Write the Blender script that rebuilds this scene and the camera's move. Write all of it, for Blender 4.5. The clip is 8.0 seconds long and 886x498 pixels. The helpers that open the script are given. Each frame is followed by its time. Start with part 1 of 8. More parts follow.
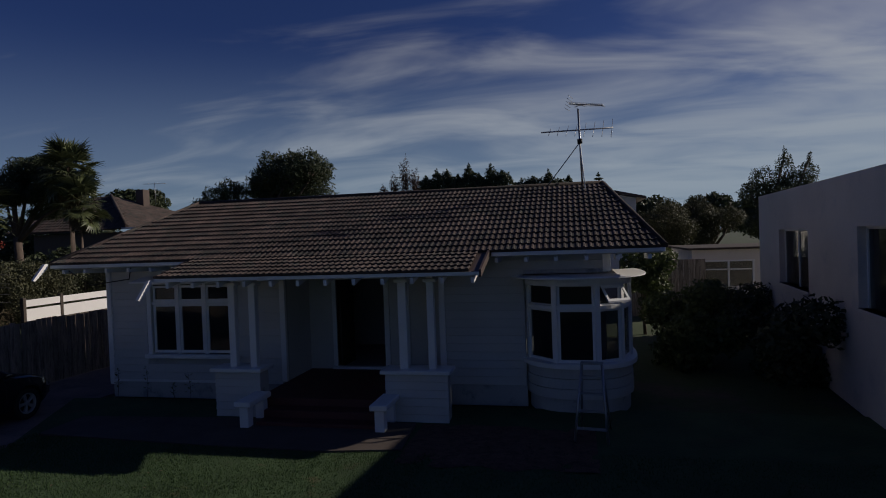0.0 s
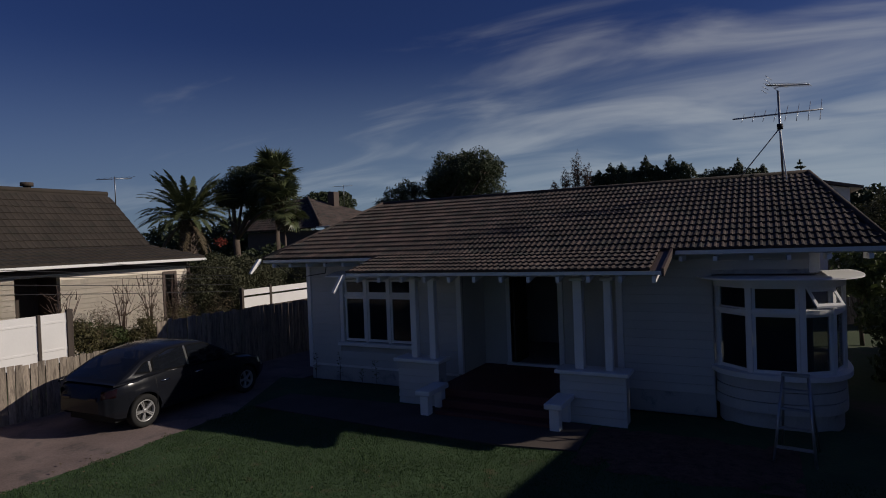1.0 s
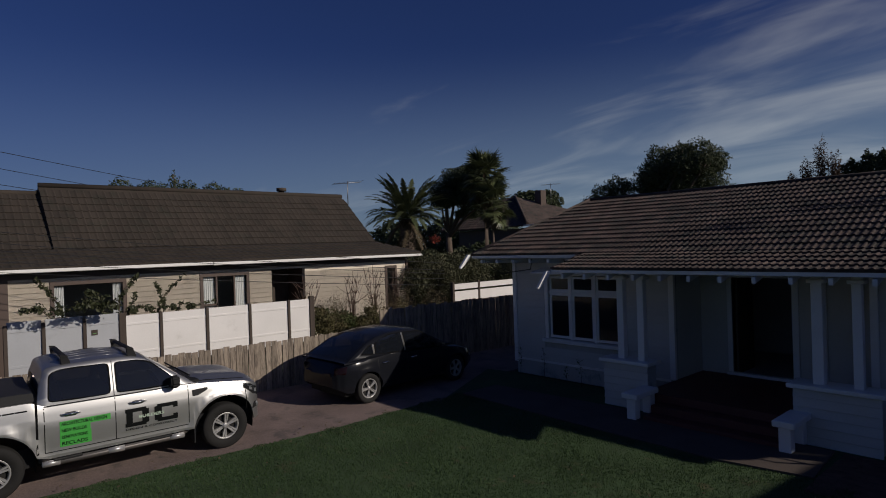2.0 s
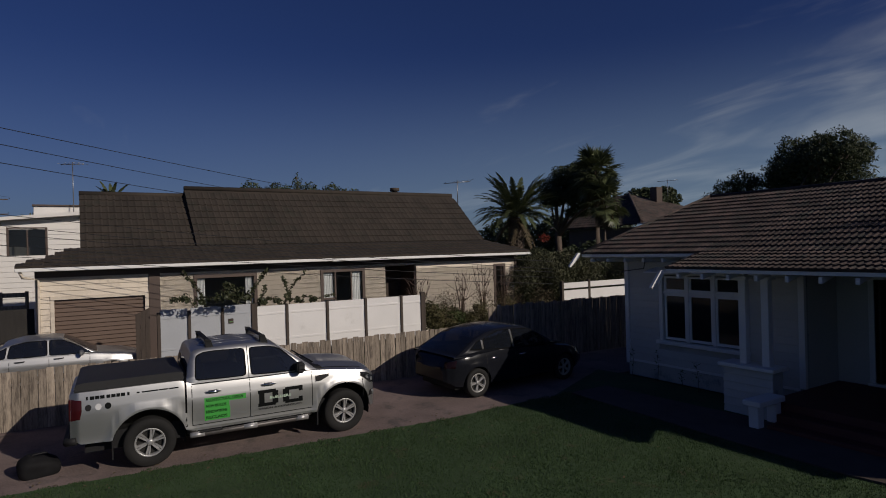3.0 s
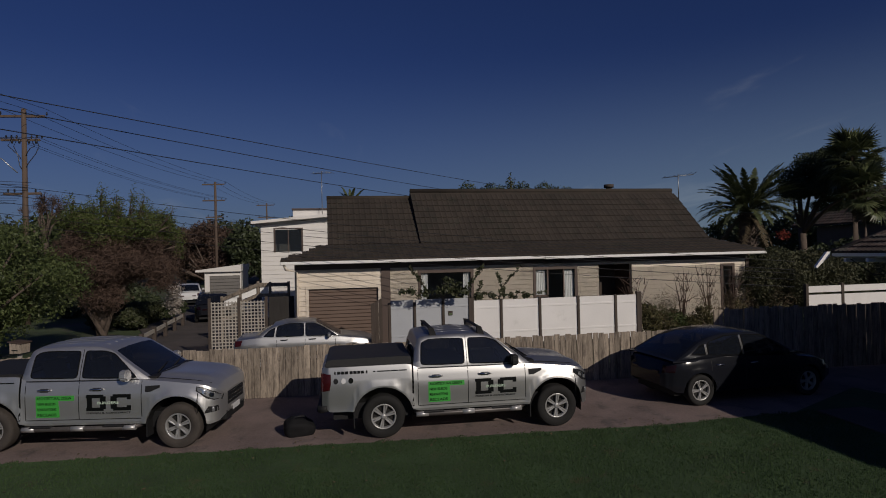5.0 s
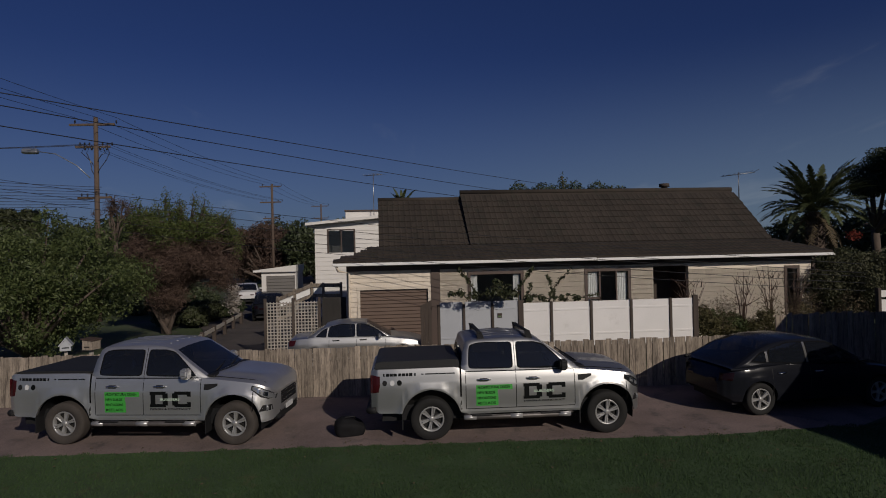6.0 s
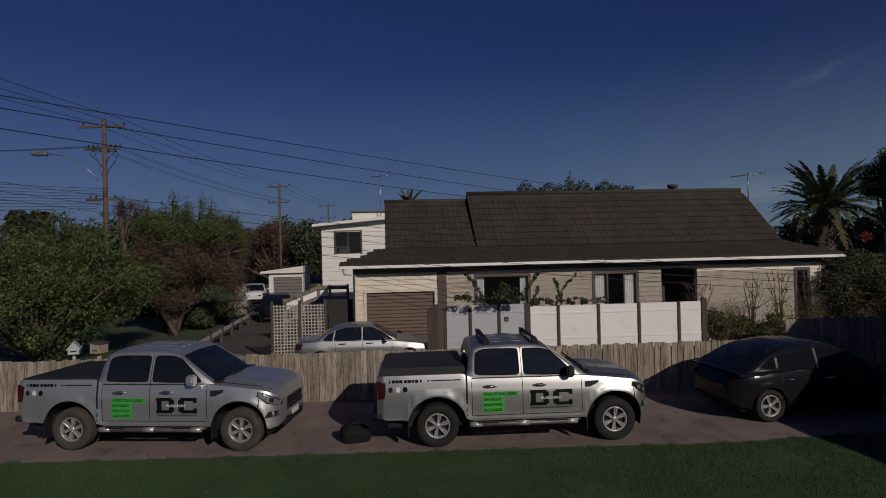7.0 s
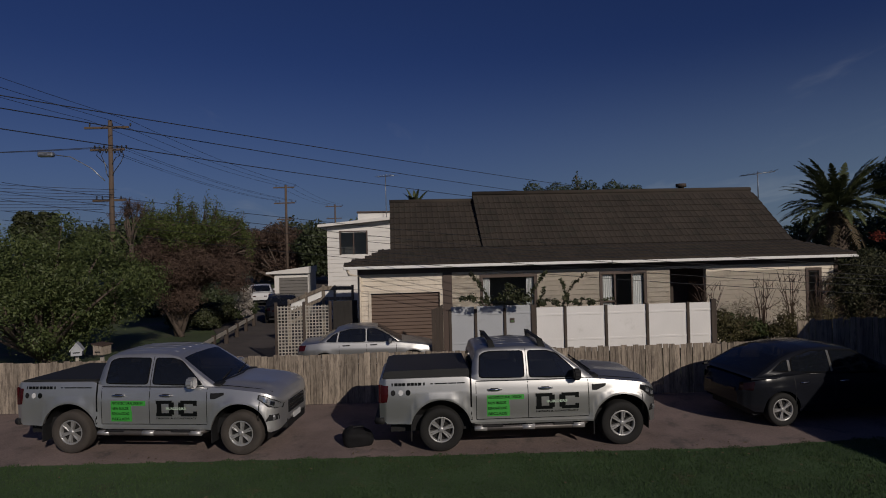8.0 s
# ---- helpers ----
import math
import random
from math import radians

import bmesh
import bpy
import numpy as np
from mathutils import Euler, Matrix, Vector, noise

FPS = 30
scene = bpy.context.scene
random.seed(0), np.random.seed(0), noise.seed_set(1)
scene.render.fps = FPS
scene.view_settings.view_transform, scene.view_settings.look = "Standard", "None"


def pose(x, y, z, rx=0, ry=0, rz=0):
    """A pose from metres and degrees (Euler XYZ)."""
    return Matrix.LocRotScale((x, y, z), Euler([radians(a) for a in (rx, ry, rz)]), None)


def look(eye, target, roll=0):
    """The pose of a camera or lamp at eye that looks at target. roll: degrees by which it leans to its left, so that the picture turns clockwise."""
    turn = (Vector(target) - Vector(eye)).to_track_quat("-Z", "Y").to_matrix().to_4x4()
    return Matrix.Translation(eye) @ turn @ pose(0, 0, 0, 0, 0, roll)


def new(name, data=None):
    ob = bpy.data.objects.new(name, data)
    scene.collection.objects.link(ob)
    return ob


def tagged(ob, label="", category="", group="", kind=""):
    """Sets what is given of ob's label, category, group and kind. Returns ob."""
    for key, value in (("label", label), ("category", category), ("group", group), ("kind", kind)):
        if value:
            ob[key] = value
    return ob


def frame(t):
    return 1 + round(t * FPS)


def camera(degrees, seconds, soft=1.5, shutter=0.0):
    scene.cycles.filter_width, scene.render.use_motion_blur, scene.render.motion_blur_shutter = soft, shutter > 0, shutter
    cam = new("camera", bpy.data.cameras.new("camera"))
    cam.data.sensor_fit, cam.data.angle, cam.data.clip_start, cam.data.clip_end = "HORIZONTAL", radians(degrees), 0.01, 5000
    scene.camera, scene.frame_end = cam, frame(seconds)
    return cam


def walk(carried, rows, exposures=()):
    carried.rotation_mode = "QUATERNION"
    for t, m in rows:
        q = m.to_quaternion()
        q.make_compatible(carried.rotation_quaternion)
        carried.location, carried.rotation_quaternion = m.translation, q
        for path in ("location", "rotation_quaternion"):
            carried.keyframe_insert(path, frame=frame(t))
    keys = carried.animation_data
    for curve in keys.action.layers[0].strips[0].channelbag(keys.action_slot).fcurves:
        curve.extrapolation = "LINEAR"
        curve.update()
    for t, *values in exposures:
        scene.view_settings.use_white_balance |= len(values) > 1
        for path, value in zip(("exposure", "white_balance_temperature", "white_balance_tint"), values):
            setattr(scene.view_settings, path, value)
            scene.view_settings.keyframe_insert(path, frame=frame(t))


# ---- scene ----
cam = camera(73.63, 8.0, soft=1.0)
PATH = [
    (0.0, pose(-0.319, 0.194, 3.410, 88.815, 2.059, 11.968)),
    (0.5, pose(-0.381, 0.120, 3.417, 88.932, 2.117, 18.627)),
    (1.0, pose(-0.395, 0.131, 3.430, 89.110, 2.197, 28.280)),
    (1.5, pose(-0.355, 0.154, 3.394, 89.478, 2.196, 38.977)),
    (2.0, pose(-0.330, 0.114, 3.369, 89.725, 1.861, 48.137)),
    (3.5, pose(-0.088, -0.040, 3.324, 90.040, 1.552, 62.927)),
    (4.0, pose(-0.034, -0.031, 3.308, 90.169, 1.506, 68.298)),
    (4.5, pose(-0.013, -0.069, 3.306, 90.271, 1.396, 73.625)),
    (5.0, pose(-0.031, -0.096, 3.303, 90.321, 1.294, 78.907)),
    (6.5, pose(0.004, 0.002, 3.451, 90.342, 1.328, 84.419)),
    (7.0, pose(-0.062, 0.007, 3.509, 90.266, 1.350, 84.606)),
    (7.5, pose(-0.161, 0.050, 3.513, 90.282, 1.349, 84.979)),
    (8.0, pose(-0.259, 0.091, 3.508, 90.315, 1.428, 85.300)),
]
walk(cam, PATH, [(0.0, -0.87), (1.0, -0.80), (2.0, -0.87), (4.0, -1.09), (8.0, -1.18)])

# ---- light ----
SUN = Vector((1.89, 0.88, 1.0)).normalized()
sun_elevation = math.asin(SUN.z)
sun_azimuth = math.atan2(SUN.x, SUN.y)
world = bpy.data.worlds.new("sky")
scene.world = world
world.use_nodes = True
wn, wl = world.node_tree.nodes, world.node_tree.links
wn.clear()


sky = wn.new("ShaderNodeTexSky")
sky.sky_type = "NISHITA"
sky.sun_disc = False
sky.sun_elevation = sun_elevation
sky.sun_rotation = sun_azimuth
sky.altitude = 50
sky.air_density = 1.0
sky.dust_density = 0.9
sky.ozone_density = 4.0
coord = wn.new("ShaderNodeTexCoord")
split = wn.new("ShaderNodeSeparateXYZ")
wl.new(coord.outputs["Generated"], split.inputs[0])
lift = wn.new("ShaderNodeMath")
lift.operation = "ADD"
lift.inputs[1].default_value = 0.16
wl.new(split.outputs["Z"], lift.inputs[0])
plane = wn.new("ShaderNodeVectorMath")
plane.operation = "DIVIDE"
wl.new(coord.outputs["Generated"], plane.inputs[0])
wl.new(lift.outputs[0], plane.inputs[1])
mapping = wn.new("ShaderNodeMapping")
mapping.inputs["Rotation"].default_value = (0, 0, radians(-32))
mapping.inputs["Scale"].default_value = (0.55, 1.2, 0.0)
mapping.inputs["Location"].default_value = (0.35, 0.9, 0)
wl.new(plane.outputs[0], mapping.inputs[0])
wisps = wn.new("ShaderNodeTexNoise")
wisps.inputs["Scale"].default_value = 1.9
wisps.inputs["Detail"].default_value = 5
wisps.inputs["Roughness"].default_value = 0.5
wisps.inputs["Distortion"].default_value = 0.6
wl.new(mapping.outputs[0], wisps.inputs["Vector"])
# the thin high cloud thickens towards the sun's quarter of the sky
toward = wn.new("ShaderNodeVectorMath")
toward.operation = "DOT_PRODUCT"
toward.inputs[1].default_value = (0.62, 0.78, 0.0)
wl.new(coord.outputs["Generated"], toward.inputs[0])
bank = wn.new("ShaderNodeMapRange")
for i, v in enumerate((-0.25, 1.0, -0.25, 0.20)):
    bank.inputs[i + 1].default_value = v
wl.new(toward.outputs["Value"], bank.inputs[0])
summed = wn.new("ShaderNodeMath")
summed.operation = "ADD"
wl.new(wisps.outputs["Fac"], summed.inputs[0])
wl.new(bank.outputs[0], summed.inputs[1])
lower = wn.new("ShaderNodeMath")
lower.operation = "MULTIPLY_ADD"
lower.inputs[1].default_value = -0.75
lower.inputs[2].default_value = 0.17
wl.new(split.outputs["Z"], lower.inputs[0])
stacked = wn.new("ShaderNodeMath")
stacked.operation = "ADD"
wl.new(summed.outputs[0], stacked.inputs[0])
wl.new(lower.outputs[0], stacked.inputs[1])
cover = wn.new("ShaderNodeMapRange")
cover.interpolation_type = "SMOOTHSTEP"
for i, v in enumerate((0.42, 0.92, 0.0, 0.80)):
    cover.inputs[i + 1].default_value = v
wl.new(stacked.outputs[0], cover.inputs[0])
veil = wn.new("ShaderNodeMix")
veil.data_type = "RGBA"
wl.new(cover.outputs[0], veil.inputs["Factor"])
hue = wn.new("ShaderNodeMix")
hue.data_type = "RGBA"
hue.blend_type = "MULTIPLY"
hue.inputs["Factor"].default_value = 1.0
hue.inputs[7].default_value = (0.46, 0.555, 1.06, 1)
wl.new(sky.outputs[0], hue.inputs[6])
wl.new(hue.outputs[2], veil.inputs[6])
veil.inputs[7].default_value = (12.8, 13.2, 14.2, 1)
# pale haze low over the horizon
haze = wn.new("ShaderNodeMapRange")
haze.interpolation_type = "SMOOTHSTEP"
for i, v in enumerate((-0.02, 0.33, 0.47, 0.0)):
    haze.inputs[i + 1].default_value = v
wl.new(split.outputs["Z"], haze.inputs[0])
hazed = wn.new("ShaderNodeMix")
hazed.data_type = "RGBA"
haze_side = wn.new("ShaderNodeMapRange")
for i, v in enumerate((-0.6, 0.5, 0.55, 1.45)):
    haze_side.inputs[i + 1].default_value = v
wl.new(toward.outputs["Value"], haze_side.inputs[0])
haze_amount = wn.new("ShaderNodeMath")
haze_amount.operation = "MULTIPLY"
wl.new(haze.outputs[0], haze_amount.inputs[0])
wl.new(haze_side.outputs[0], haze_amount.inputs[1])
wl.new(haze_amount.outputs[0], hazed.inputs["Factor"])
wl.new(veil.outputs[2], hazed.inputs[6])
hazed.inputs[7].default_value = (7.4, 10.4, 13.4, 1)
backdrop_light = wn.new("ShaderNodeBackground")
backdrop_light.inputs["Strength"].default_value = 0.05
wl.new(hazed.outputs[2], backdrop_light.inputs["Color"])
world_out = wn.new("ShaderNodeOutputWorld")
wl.new(backdrop_light.outputs[0], world_out.inputs["Surface"])

sun_data = bpy.data.lights.new("sun", "SUN")
sun_data.energy = 5.0
sun_data.angle = radians(0.53)
sun_data.color = (1.0, 0.90, 0.79)
sun = new("sun", sun_data)
sun.matrix_world = look(SUN * 60, (0, 0, 0))

# ---- materials ----


def material(name, colour, rough=0.6, metal=0.0, vary=0.15, scale=2.0, fine=40.0, bump=0.15, depth=0.01, random_tint=0.0,
             second=None, amount=0.5, stretch=(1, 1, 1), coat=0.0, spec=0.5, local=False, island=False, grain=0.5):
    """A surface with a base colour, mottling at two scales, fine relief and, for separate pieces, a tint of their own."""
    m = bpy.data.materials.new(name)
    m.use_nodes = True
    n, l = m.node_tree.nodes, m.node_tree.links
    b = n["Principled BSDF"]
    b.inputs["Roughness"].default_value = rough
    b.inputs["Metallic"].default_value = metal
    b.inputs["Coat Weight"].default_value = coat
    b.inputs["Coat Roughness"].default_value = 0.05
    b.inputs["Specular IOR Level"].default_value = spec
    if local:
        tc = n.new("ShaderNodeTexCoord").outputs["Object"]
    else:
        tc = n.new("ShaderNodeNewGeometry").outputs["Position"]
    mp = n.new("ShaderNodeMapping")
    mp.inputs["Scale"].default_value = stretch
    l.new(tc, mp.inputs[0])
    big = n.new("ShaderNodeTexNoise")
    big.inputs["Scale"].default_value = scale
    big.inputs["Detail"].default_value = 5
    l.new(mp.outputs[0], big.inputs["Vector"])
    small = n.new("ShaderNodeTexNoise")
    small.inputs["Scale"].default_value = fine
    small.inputs["Detail"].default_value = 3
    l.new(mp.outputs[0], small.inputs["Vector"])
    both = n.new("ShaderNodeMath")
    both.operation = "MULTIPLY_ADD"
    l.new(small.outputs["Fac"], both.inputs[0])
    both.inputs[1].default_value = grain
    l.new(big.outputs["Fac"], both.inputs[2])
    rng = n.new("ShaderNodeMapRange")
    for i, v in enumerate((0.2 + 0.5 * grain, 0.8 + 0.5 * grain, 1 - vary, 1 + vary)):
        rng.inputs[i + 1].default_value = v
    l.new(both.outputs[0], rng.inputs[0])
    value = rng.outputs[0]
    if random_tint:
        src = n.new("ShaderNodeNewGeometry").outputs["Random Per Island"] if island else n.new("ShaderNodeObjectInfo").outputs["Random"]
        r2 = n.new("ShaderNodeMapRange")
        for i, v in enumerate((0, 1, 1 - random_tint, 1 + random_tint)):
            r2.inputs[i + 1].default_value = v
        l.new(src, r2.inputs[0])
        mul = n.new("ShaderNodeMath")
        mul.operation = "MULTIPLY"
        l.new(value, mul.inputs[0])
        l.new(r2.outputs[0], mul.inputs[1])
        value = mul.outputs[0]
    base = n.new("ShaderNodeRGB")
    base.outputs[0].default_value = (*colour, 1)
    col = base.outputs[0]
    if second:
        ramp = n.new("ShaderNodeMapRange")
        ramp.interpolation_type = "SMOOTHSTEP"
        for i, v in enumerate((0.62 - 0.25 * amount, 0.78 - 0.25 * amount, 0, 1)):
            ramp.inputs[i + 1].default_value = v
        patch = n.new("ShaderNodeTexNoise")
        patch.inputs["Scale"].default_value = scale * 1.7
        patch.inputs["Detail"].default_value = 8
        patch.inputs["Roughness"].default_value = 0.65
        l.new(mp.outputs[0], patch.inputs["Vector"])
        l.new(patch.outputs["Fac"], ramp.inputs[0])
        mix = n.new("ShaderNodeMix")
        mix.data_type = "RGBA"
        l.new(ramp.outputs[0], mix.inputs["Factor"])
        l.new(col, mix.inputs[6])
        mix.inputs[7].default_value = (*second, 1)
        col = mix.outputs[2]
    tint = n.new("ShaderNodeVectorMath")
    tint.operation = "SCALE"
    l.new(col, tint.inputs[0])
    l.new(value, tint.inputs["Scale"])
    l.new(tint.outputs[0], b.inputs["Base Color"])
    if bump:
        bp = n.new("ShaderNodeBump")
        bp.inputs["Strength"].default_value = bump
        bp.inputs["Distance"].default_value = depth
        l.new(both.outputs[0], bp.inputs["Height"])
        l.new(bp.outputs[0], b.inputs["Normal"])
    return m


def leaf_material(name, colour, other, rough=0.5, through_light=0.25):
    """Leaves: two greens mixed leaf by leaf, part of the light passing through."""
    m = bpy.data.materials.new(name)
    m.use_nodes = True
    n, l = m.node_tree.nodes, m.node_tree.links
    b = n["Principled BSDF"]
    b.inputs["Roughness"].default_value = rough
    b.inputs["Specular IOR Level"].default_value = 0.35
    rnd = n.new("ShaderNodeNewGeometry")
    mix = n.new("ShaderNodeMix")
    mix.data_type = "RGBA"
    l.new(rnd.outputs["Random Per Island"], mix.inputs["Factor"])
    mix.inputs[6].default_value = (*colour, 1)
    mix.inputs[7].default_value = (*other, 1)
    l.new(mix.outputs[2], b.inputs["Base Color"])
    tr = n.new("ShaderNodeBsdfTranslucent")
    l.new(mix.outputs[2], tr.inputs["Color"])
    ms = n.new("ShaderNodeMixShader")
    ms.inputs[0].default_value = through_light
    l.new(b.outputs[0], ms.inputs[1])
    l.new(tr.outputs[0], ms.inputs[2])
    l.new(ms.outputs[0], n["Material Output"].inputs["Surface"])
    return m


def glass_material(name, tint=(0.02, 0.024, 0.03), clear=0.35, rough=0.02):
    """Window glass: a glossy face over a partly see-through, dark tinted pane."""
    m = bpy.data.materials.new(name)
    m.use_nodes = True
    n, l = m.node_tree.nodes, m.node_tree.links
    b = n["Principled BSDF"]
    b.inputs["Base Color"].default_value = (*tint, 1)
    b.inputs["Roughness"].default_value = rough
    b.inputs["IOR"].default_value = 1.5
    tr = n.new("ShaderNodeBsdfTransparent")
    tr.inputs["Color"].default_value = (0.92, 0.94, 0.94, 1)
    ms = n.new("ShaderNodeMixShader")
    ms.inputs[0].default_value = clear
    l.new(b.outputs[0], ms.inputs[1])
    l.new(tr.outputs[0], ms.inputs[2])
    l.new(ms.outputs[0], n["Material Output"].inputs["Surface"])
    return m


M_GRASS_SOIL = material("lawn_soil", (0.042, 0.078, 0.028), 0.95, vary=0.35, scale=1.3, fine=25, bump=0.5, depth=0.03, second=(0.075, 0.07, 0.03), amount=0.25)
M_BLADE = leaf_material("grass_blades", (0.040, 0.082, 0.026), (0.066, 0.108, 0.040), 0.75, 0.3)
M_DRIVE = material("driveway_asphalt", (0.200, 0.149, 0.134), 0.92, vary=0.32, scale=1.1, fine=45, bump=0.6, depth=0.01, grain=1.0, second=(0.12, 0.098, 0.09), amount=0.42)
M_MULCH = material("leaf_litter_soil", (0.105, 0.058, 0.040), 0.95, vary=0.5, scale=6, fine=40, bump=0.9, depth=0.02, second=(0.05, 0.03, 0.022), amount=0.5)
M_ROAD = material("old_road_asphalt", (0.070, 0.058, 0.053), 0.92, vary=0.35, scale=0.8, fine=26, bump=0.5, depth=0.008, second=(0.05, 0.044, 0.042), amount=0.4)
M_PATH = material("path_concrete", (0.085, 0.066, 0.056), 0.9, vary=0.25, scale=1.5, fine=45, bump=0.3, depth=0.004, second=(0.07, 0.055, 0.048), amount=0.4)
M_BOARD_BLUE = material("blue_grey_board_paint", (0.56, 0.55, 0.515), 0.55, vary=0.07, scale=1.2, fine=30, bump=0.08, random_tint=0.03, spec=0.3)
M_BASE_BLUE = material("blue_grey_plaster", (0.465, 0.46, 0.435), 0.8, vary=0.14, scale=1.6, fine=40, bump=0.2, second=(0.22, 0.24, 0.25), amount=0.3)
M_WHITE = material("white_trim_paint", (0.80, 0.79, 0.765), 0.45, vary=0.05, scale=3, fine=50, bump=0.06, spec=0.4)
M_TILE = material("brown_roof_tile", (0.070, 0.049, 0.041), 0.9, vary=0.55, scale=1.6, fine=22, bump=0.6, depth=0.008, grain=1.0, random_tint=0.3, second=(0.038, 0.036, 0.031), amount=0.6)
M_TILE_REST = material("brown_roof_tile_joined", (0.070, 0.049, 0.041), 0.9, vary=0.55, scale=1.6, fine=22, bump=0.6, depth=0.008, grain=1.0, random_tint=0.3, second=(0.038, 0.036, 0.031), amount=0.6, island=True)
M_TILE_N = material("olive_brown_roof_tile", (0.039, 0.030, 0.023), 0.9, vary=0.25, scale=0.9, fine=30, bump=0.3, depth=0.006, random_tint=0.14, second=(0.030, 0.026, 0.019), amount=0.5, island=True)
M_CREAM = material("cream_board_paint", (0.66, 0.58, 0.475), 0.6, vary=0.1, scale=1.0, fine=30, bump=0.08, random_tint=0.03, second=(0.48, 0.41, 0.335), amount=0.25)
M_BROWN = material("dark_brown_paint", (0.075, 0.05, 0.04), 0.55, vary=0.15, scale=2, fine=40, bump=0.1)
M_GARAGE = material("brown_garage_door_paint", (0.145, 0.098, 0.074), 0.5, vary=0.08, scale=1.5, fine=30, bump=0.06)
M_PANEL = material("white_fence_panel", (0.74, 0.72, 0.70), 0.6, vary=0.06, scale=1.2, fine=25, bump=0.08, second=(0.62, 0.60, 0.57), amount=0.2)
M_PALING = material("weathered_timber_paling", (0.262, 0.218, 0.172), 0.9, vary=0.4, grain=0.9, scale=2.0, fine=18, bump=0.4, depth=0.004, random_tint=0.27, stretch=(6, 6, 0.7), second=(0.13, 0.105, 0.085), amount=0.6)
M_DARK_WOOD = material("dark_stained_timber", (0.06, 0.045, 0.036), 0.85, vary=0.3, scale=2, fine=20, bump=0.3, stretch=(4, 4, 1))
M_INSIDE = material("dim_interior_paint", (0.45, 0.42, 0.39), 0.9, vary=0.1)
M_PORCH = material("dark_red_porch_floor", (0.11, 0.03, 0.026), 0.6, vary=0.2, scale=2, fine=40)
M_RENDER_WALL = material("pale_rendered_wall", (0.68, 0.62, 0.56), 0.85, vary=0.1, scale=0.7, fine=30, bump=0.15, second=(0.58, 0.54, 0.51), amount=0.3)
M_GLASS = glass_material("window_glass", clear=0.6)
M_CLEAR = glass_material("clear_window_glass", clear=0.93)
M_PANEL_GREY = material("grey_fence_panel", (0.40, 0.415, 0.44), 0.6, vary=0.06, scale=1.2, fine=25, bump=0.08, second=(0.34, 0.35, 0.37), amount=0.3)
M_SIGN_GREEN = material("green_sign_paint", (0.10, 0.22, 0.08), 0.6, vary=0.05, bump=0)
M_CURTAIN = material("white_curtain_cloth", (0.70, 0.70, 0.70), 0.9, vary=0.1, scale=4, fine=60, bump=0.1)
M_GALV = material("galvanised_metal", (0.42, 0.43, 0.45), 0.4, metal=0.8, vary=0.15, scale=6, fine=60, bump=0.05)
M_WIRE = material("black_cable_sheath", (0.012, 0.012, 0.014), 0.6, vary=0.1, bump=0)
M_POLE = material("weathered_pole_timber", (0.105, 0.074, 0.055), 0.9, vary=0.3, scale=1.5, fine=25, bump=0.3, stretch=(5, 5, 0.6))
M_BARK = material("tree_bark", (0.10, 0.075, 0.06), 0.95, vary=0.35, scale=3, fine=25, bump=0.6, depth=0.02, stretch=(3, 3, 1))

# ---- building blocks ----


def box(bm, x0, x1, y0, y1, z0, z1, bevel=0.0, turn=None):
    """A box, its edges bevelled if asked, turned by a matrix if given."""
    r = bmesh.ops.create_cube(bm, size=1.0)
    vs = r["verts"]
    for v in vs:
        v.co = Vector(((x0 + x1) / 2 + v.co.x * (x1 - x0), (y0 + y1) / 2 + v.co.y * (y1 - y0), (z0 + z1) / 2 + v.co.z * (z1 - z0)))
    if bevel:
        es = list({e for v in vs for e in v.link_edges})
        vs = list({v for f in bmesh.ops.bevel(bm, geom=es, offset=bevel, segments=1, affect="EDGES")["faces"] for v in f.verts} | {v for v in vs if v.is_valid})
    if turn is not None:
        for v in vs:
            v.co = turn @ v.co
    return vs


def rod(bm, a, b, r0, r1=None, n=8, caps=True):
    """A round bar from a to b, tapering from r0 to r1."""
    a, b = Vector(a), Vector(b)
    r1 = r0 if r1 is None else r1
    q = (b - a).to_track_quat("Z", "Y")
    rings = []
    for p, r in ((a, r0), (b, r1)):
        rings.append([bm.verts.new(p + q @ Vector((r * math.cos(2 * math.pi * i / n), r * math.sin(2 * math.pi * i / n), 0))) for i in range(n)])
    for i in range(n):
        f = bm.faces.new((rings[0][i], rings[0][(i + 1) % n], rings[1][(i + 1) % n], rings[1][i]))
        f.smooth = True
    if caps:
        bm.faces.new(rings[0][::-1])
        bm.faces.new(rings[1])


def tube(bm, pts, r, n=6, r_end=None):
    """A round bar along a line of points."""
    pts = [Vector(p) for p in pts]
    last = None
    for k, p in enumerate(pts):
        d = (pts[min(k + 1, len(pts) - 1)] - pts[max(k - 1, 0)]).normalized()
        q = d.to_track_quat("Z", "Y")
        rr = r if r_end is None else r + (r_end - r) * k / (len(pts) - 1)
        ring = [bm.verts.new(p + q @ Vector((rr * math.cos(2 * math.pi * i / n), rr * math.sin(2 * math.pi * i / n), 0))) for i in range(n)]
        if last:
            for i in range(n):
                f = bm.faces.new((last[i], last[(i + 1) % n], ring[(i + 1) % n], ring[i]))
                f.smooth = True
        else:
            bm.faces.new(ring[::-1])
        last = ring
    bm.faces.new(last)


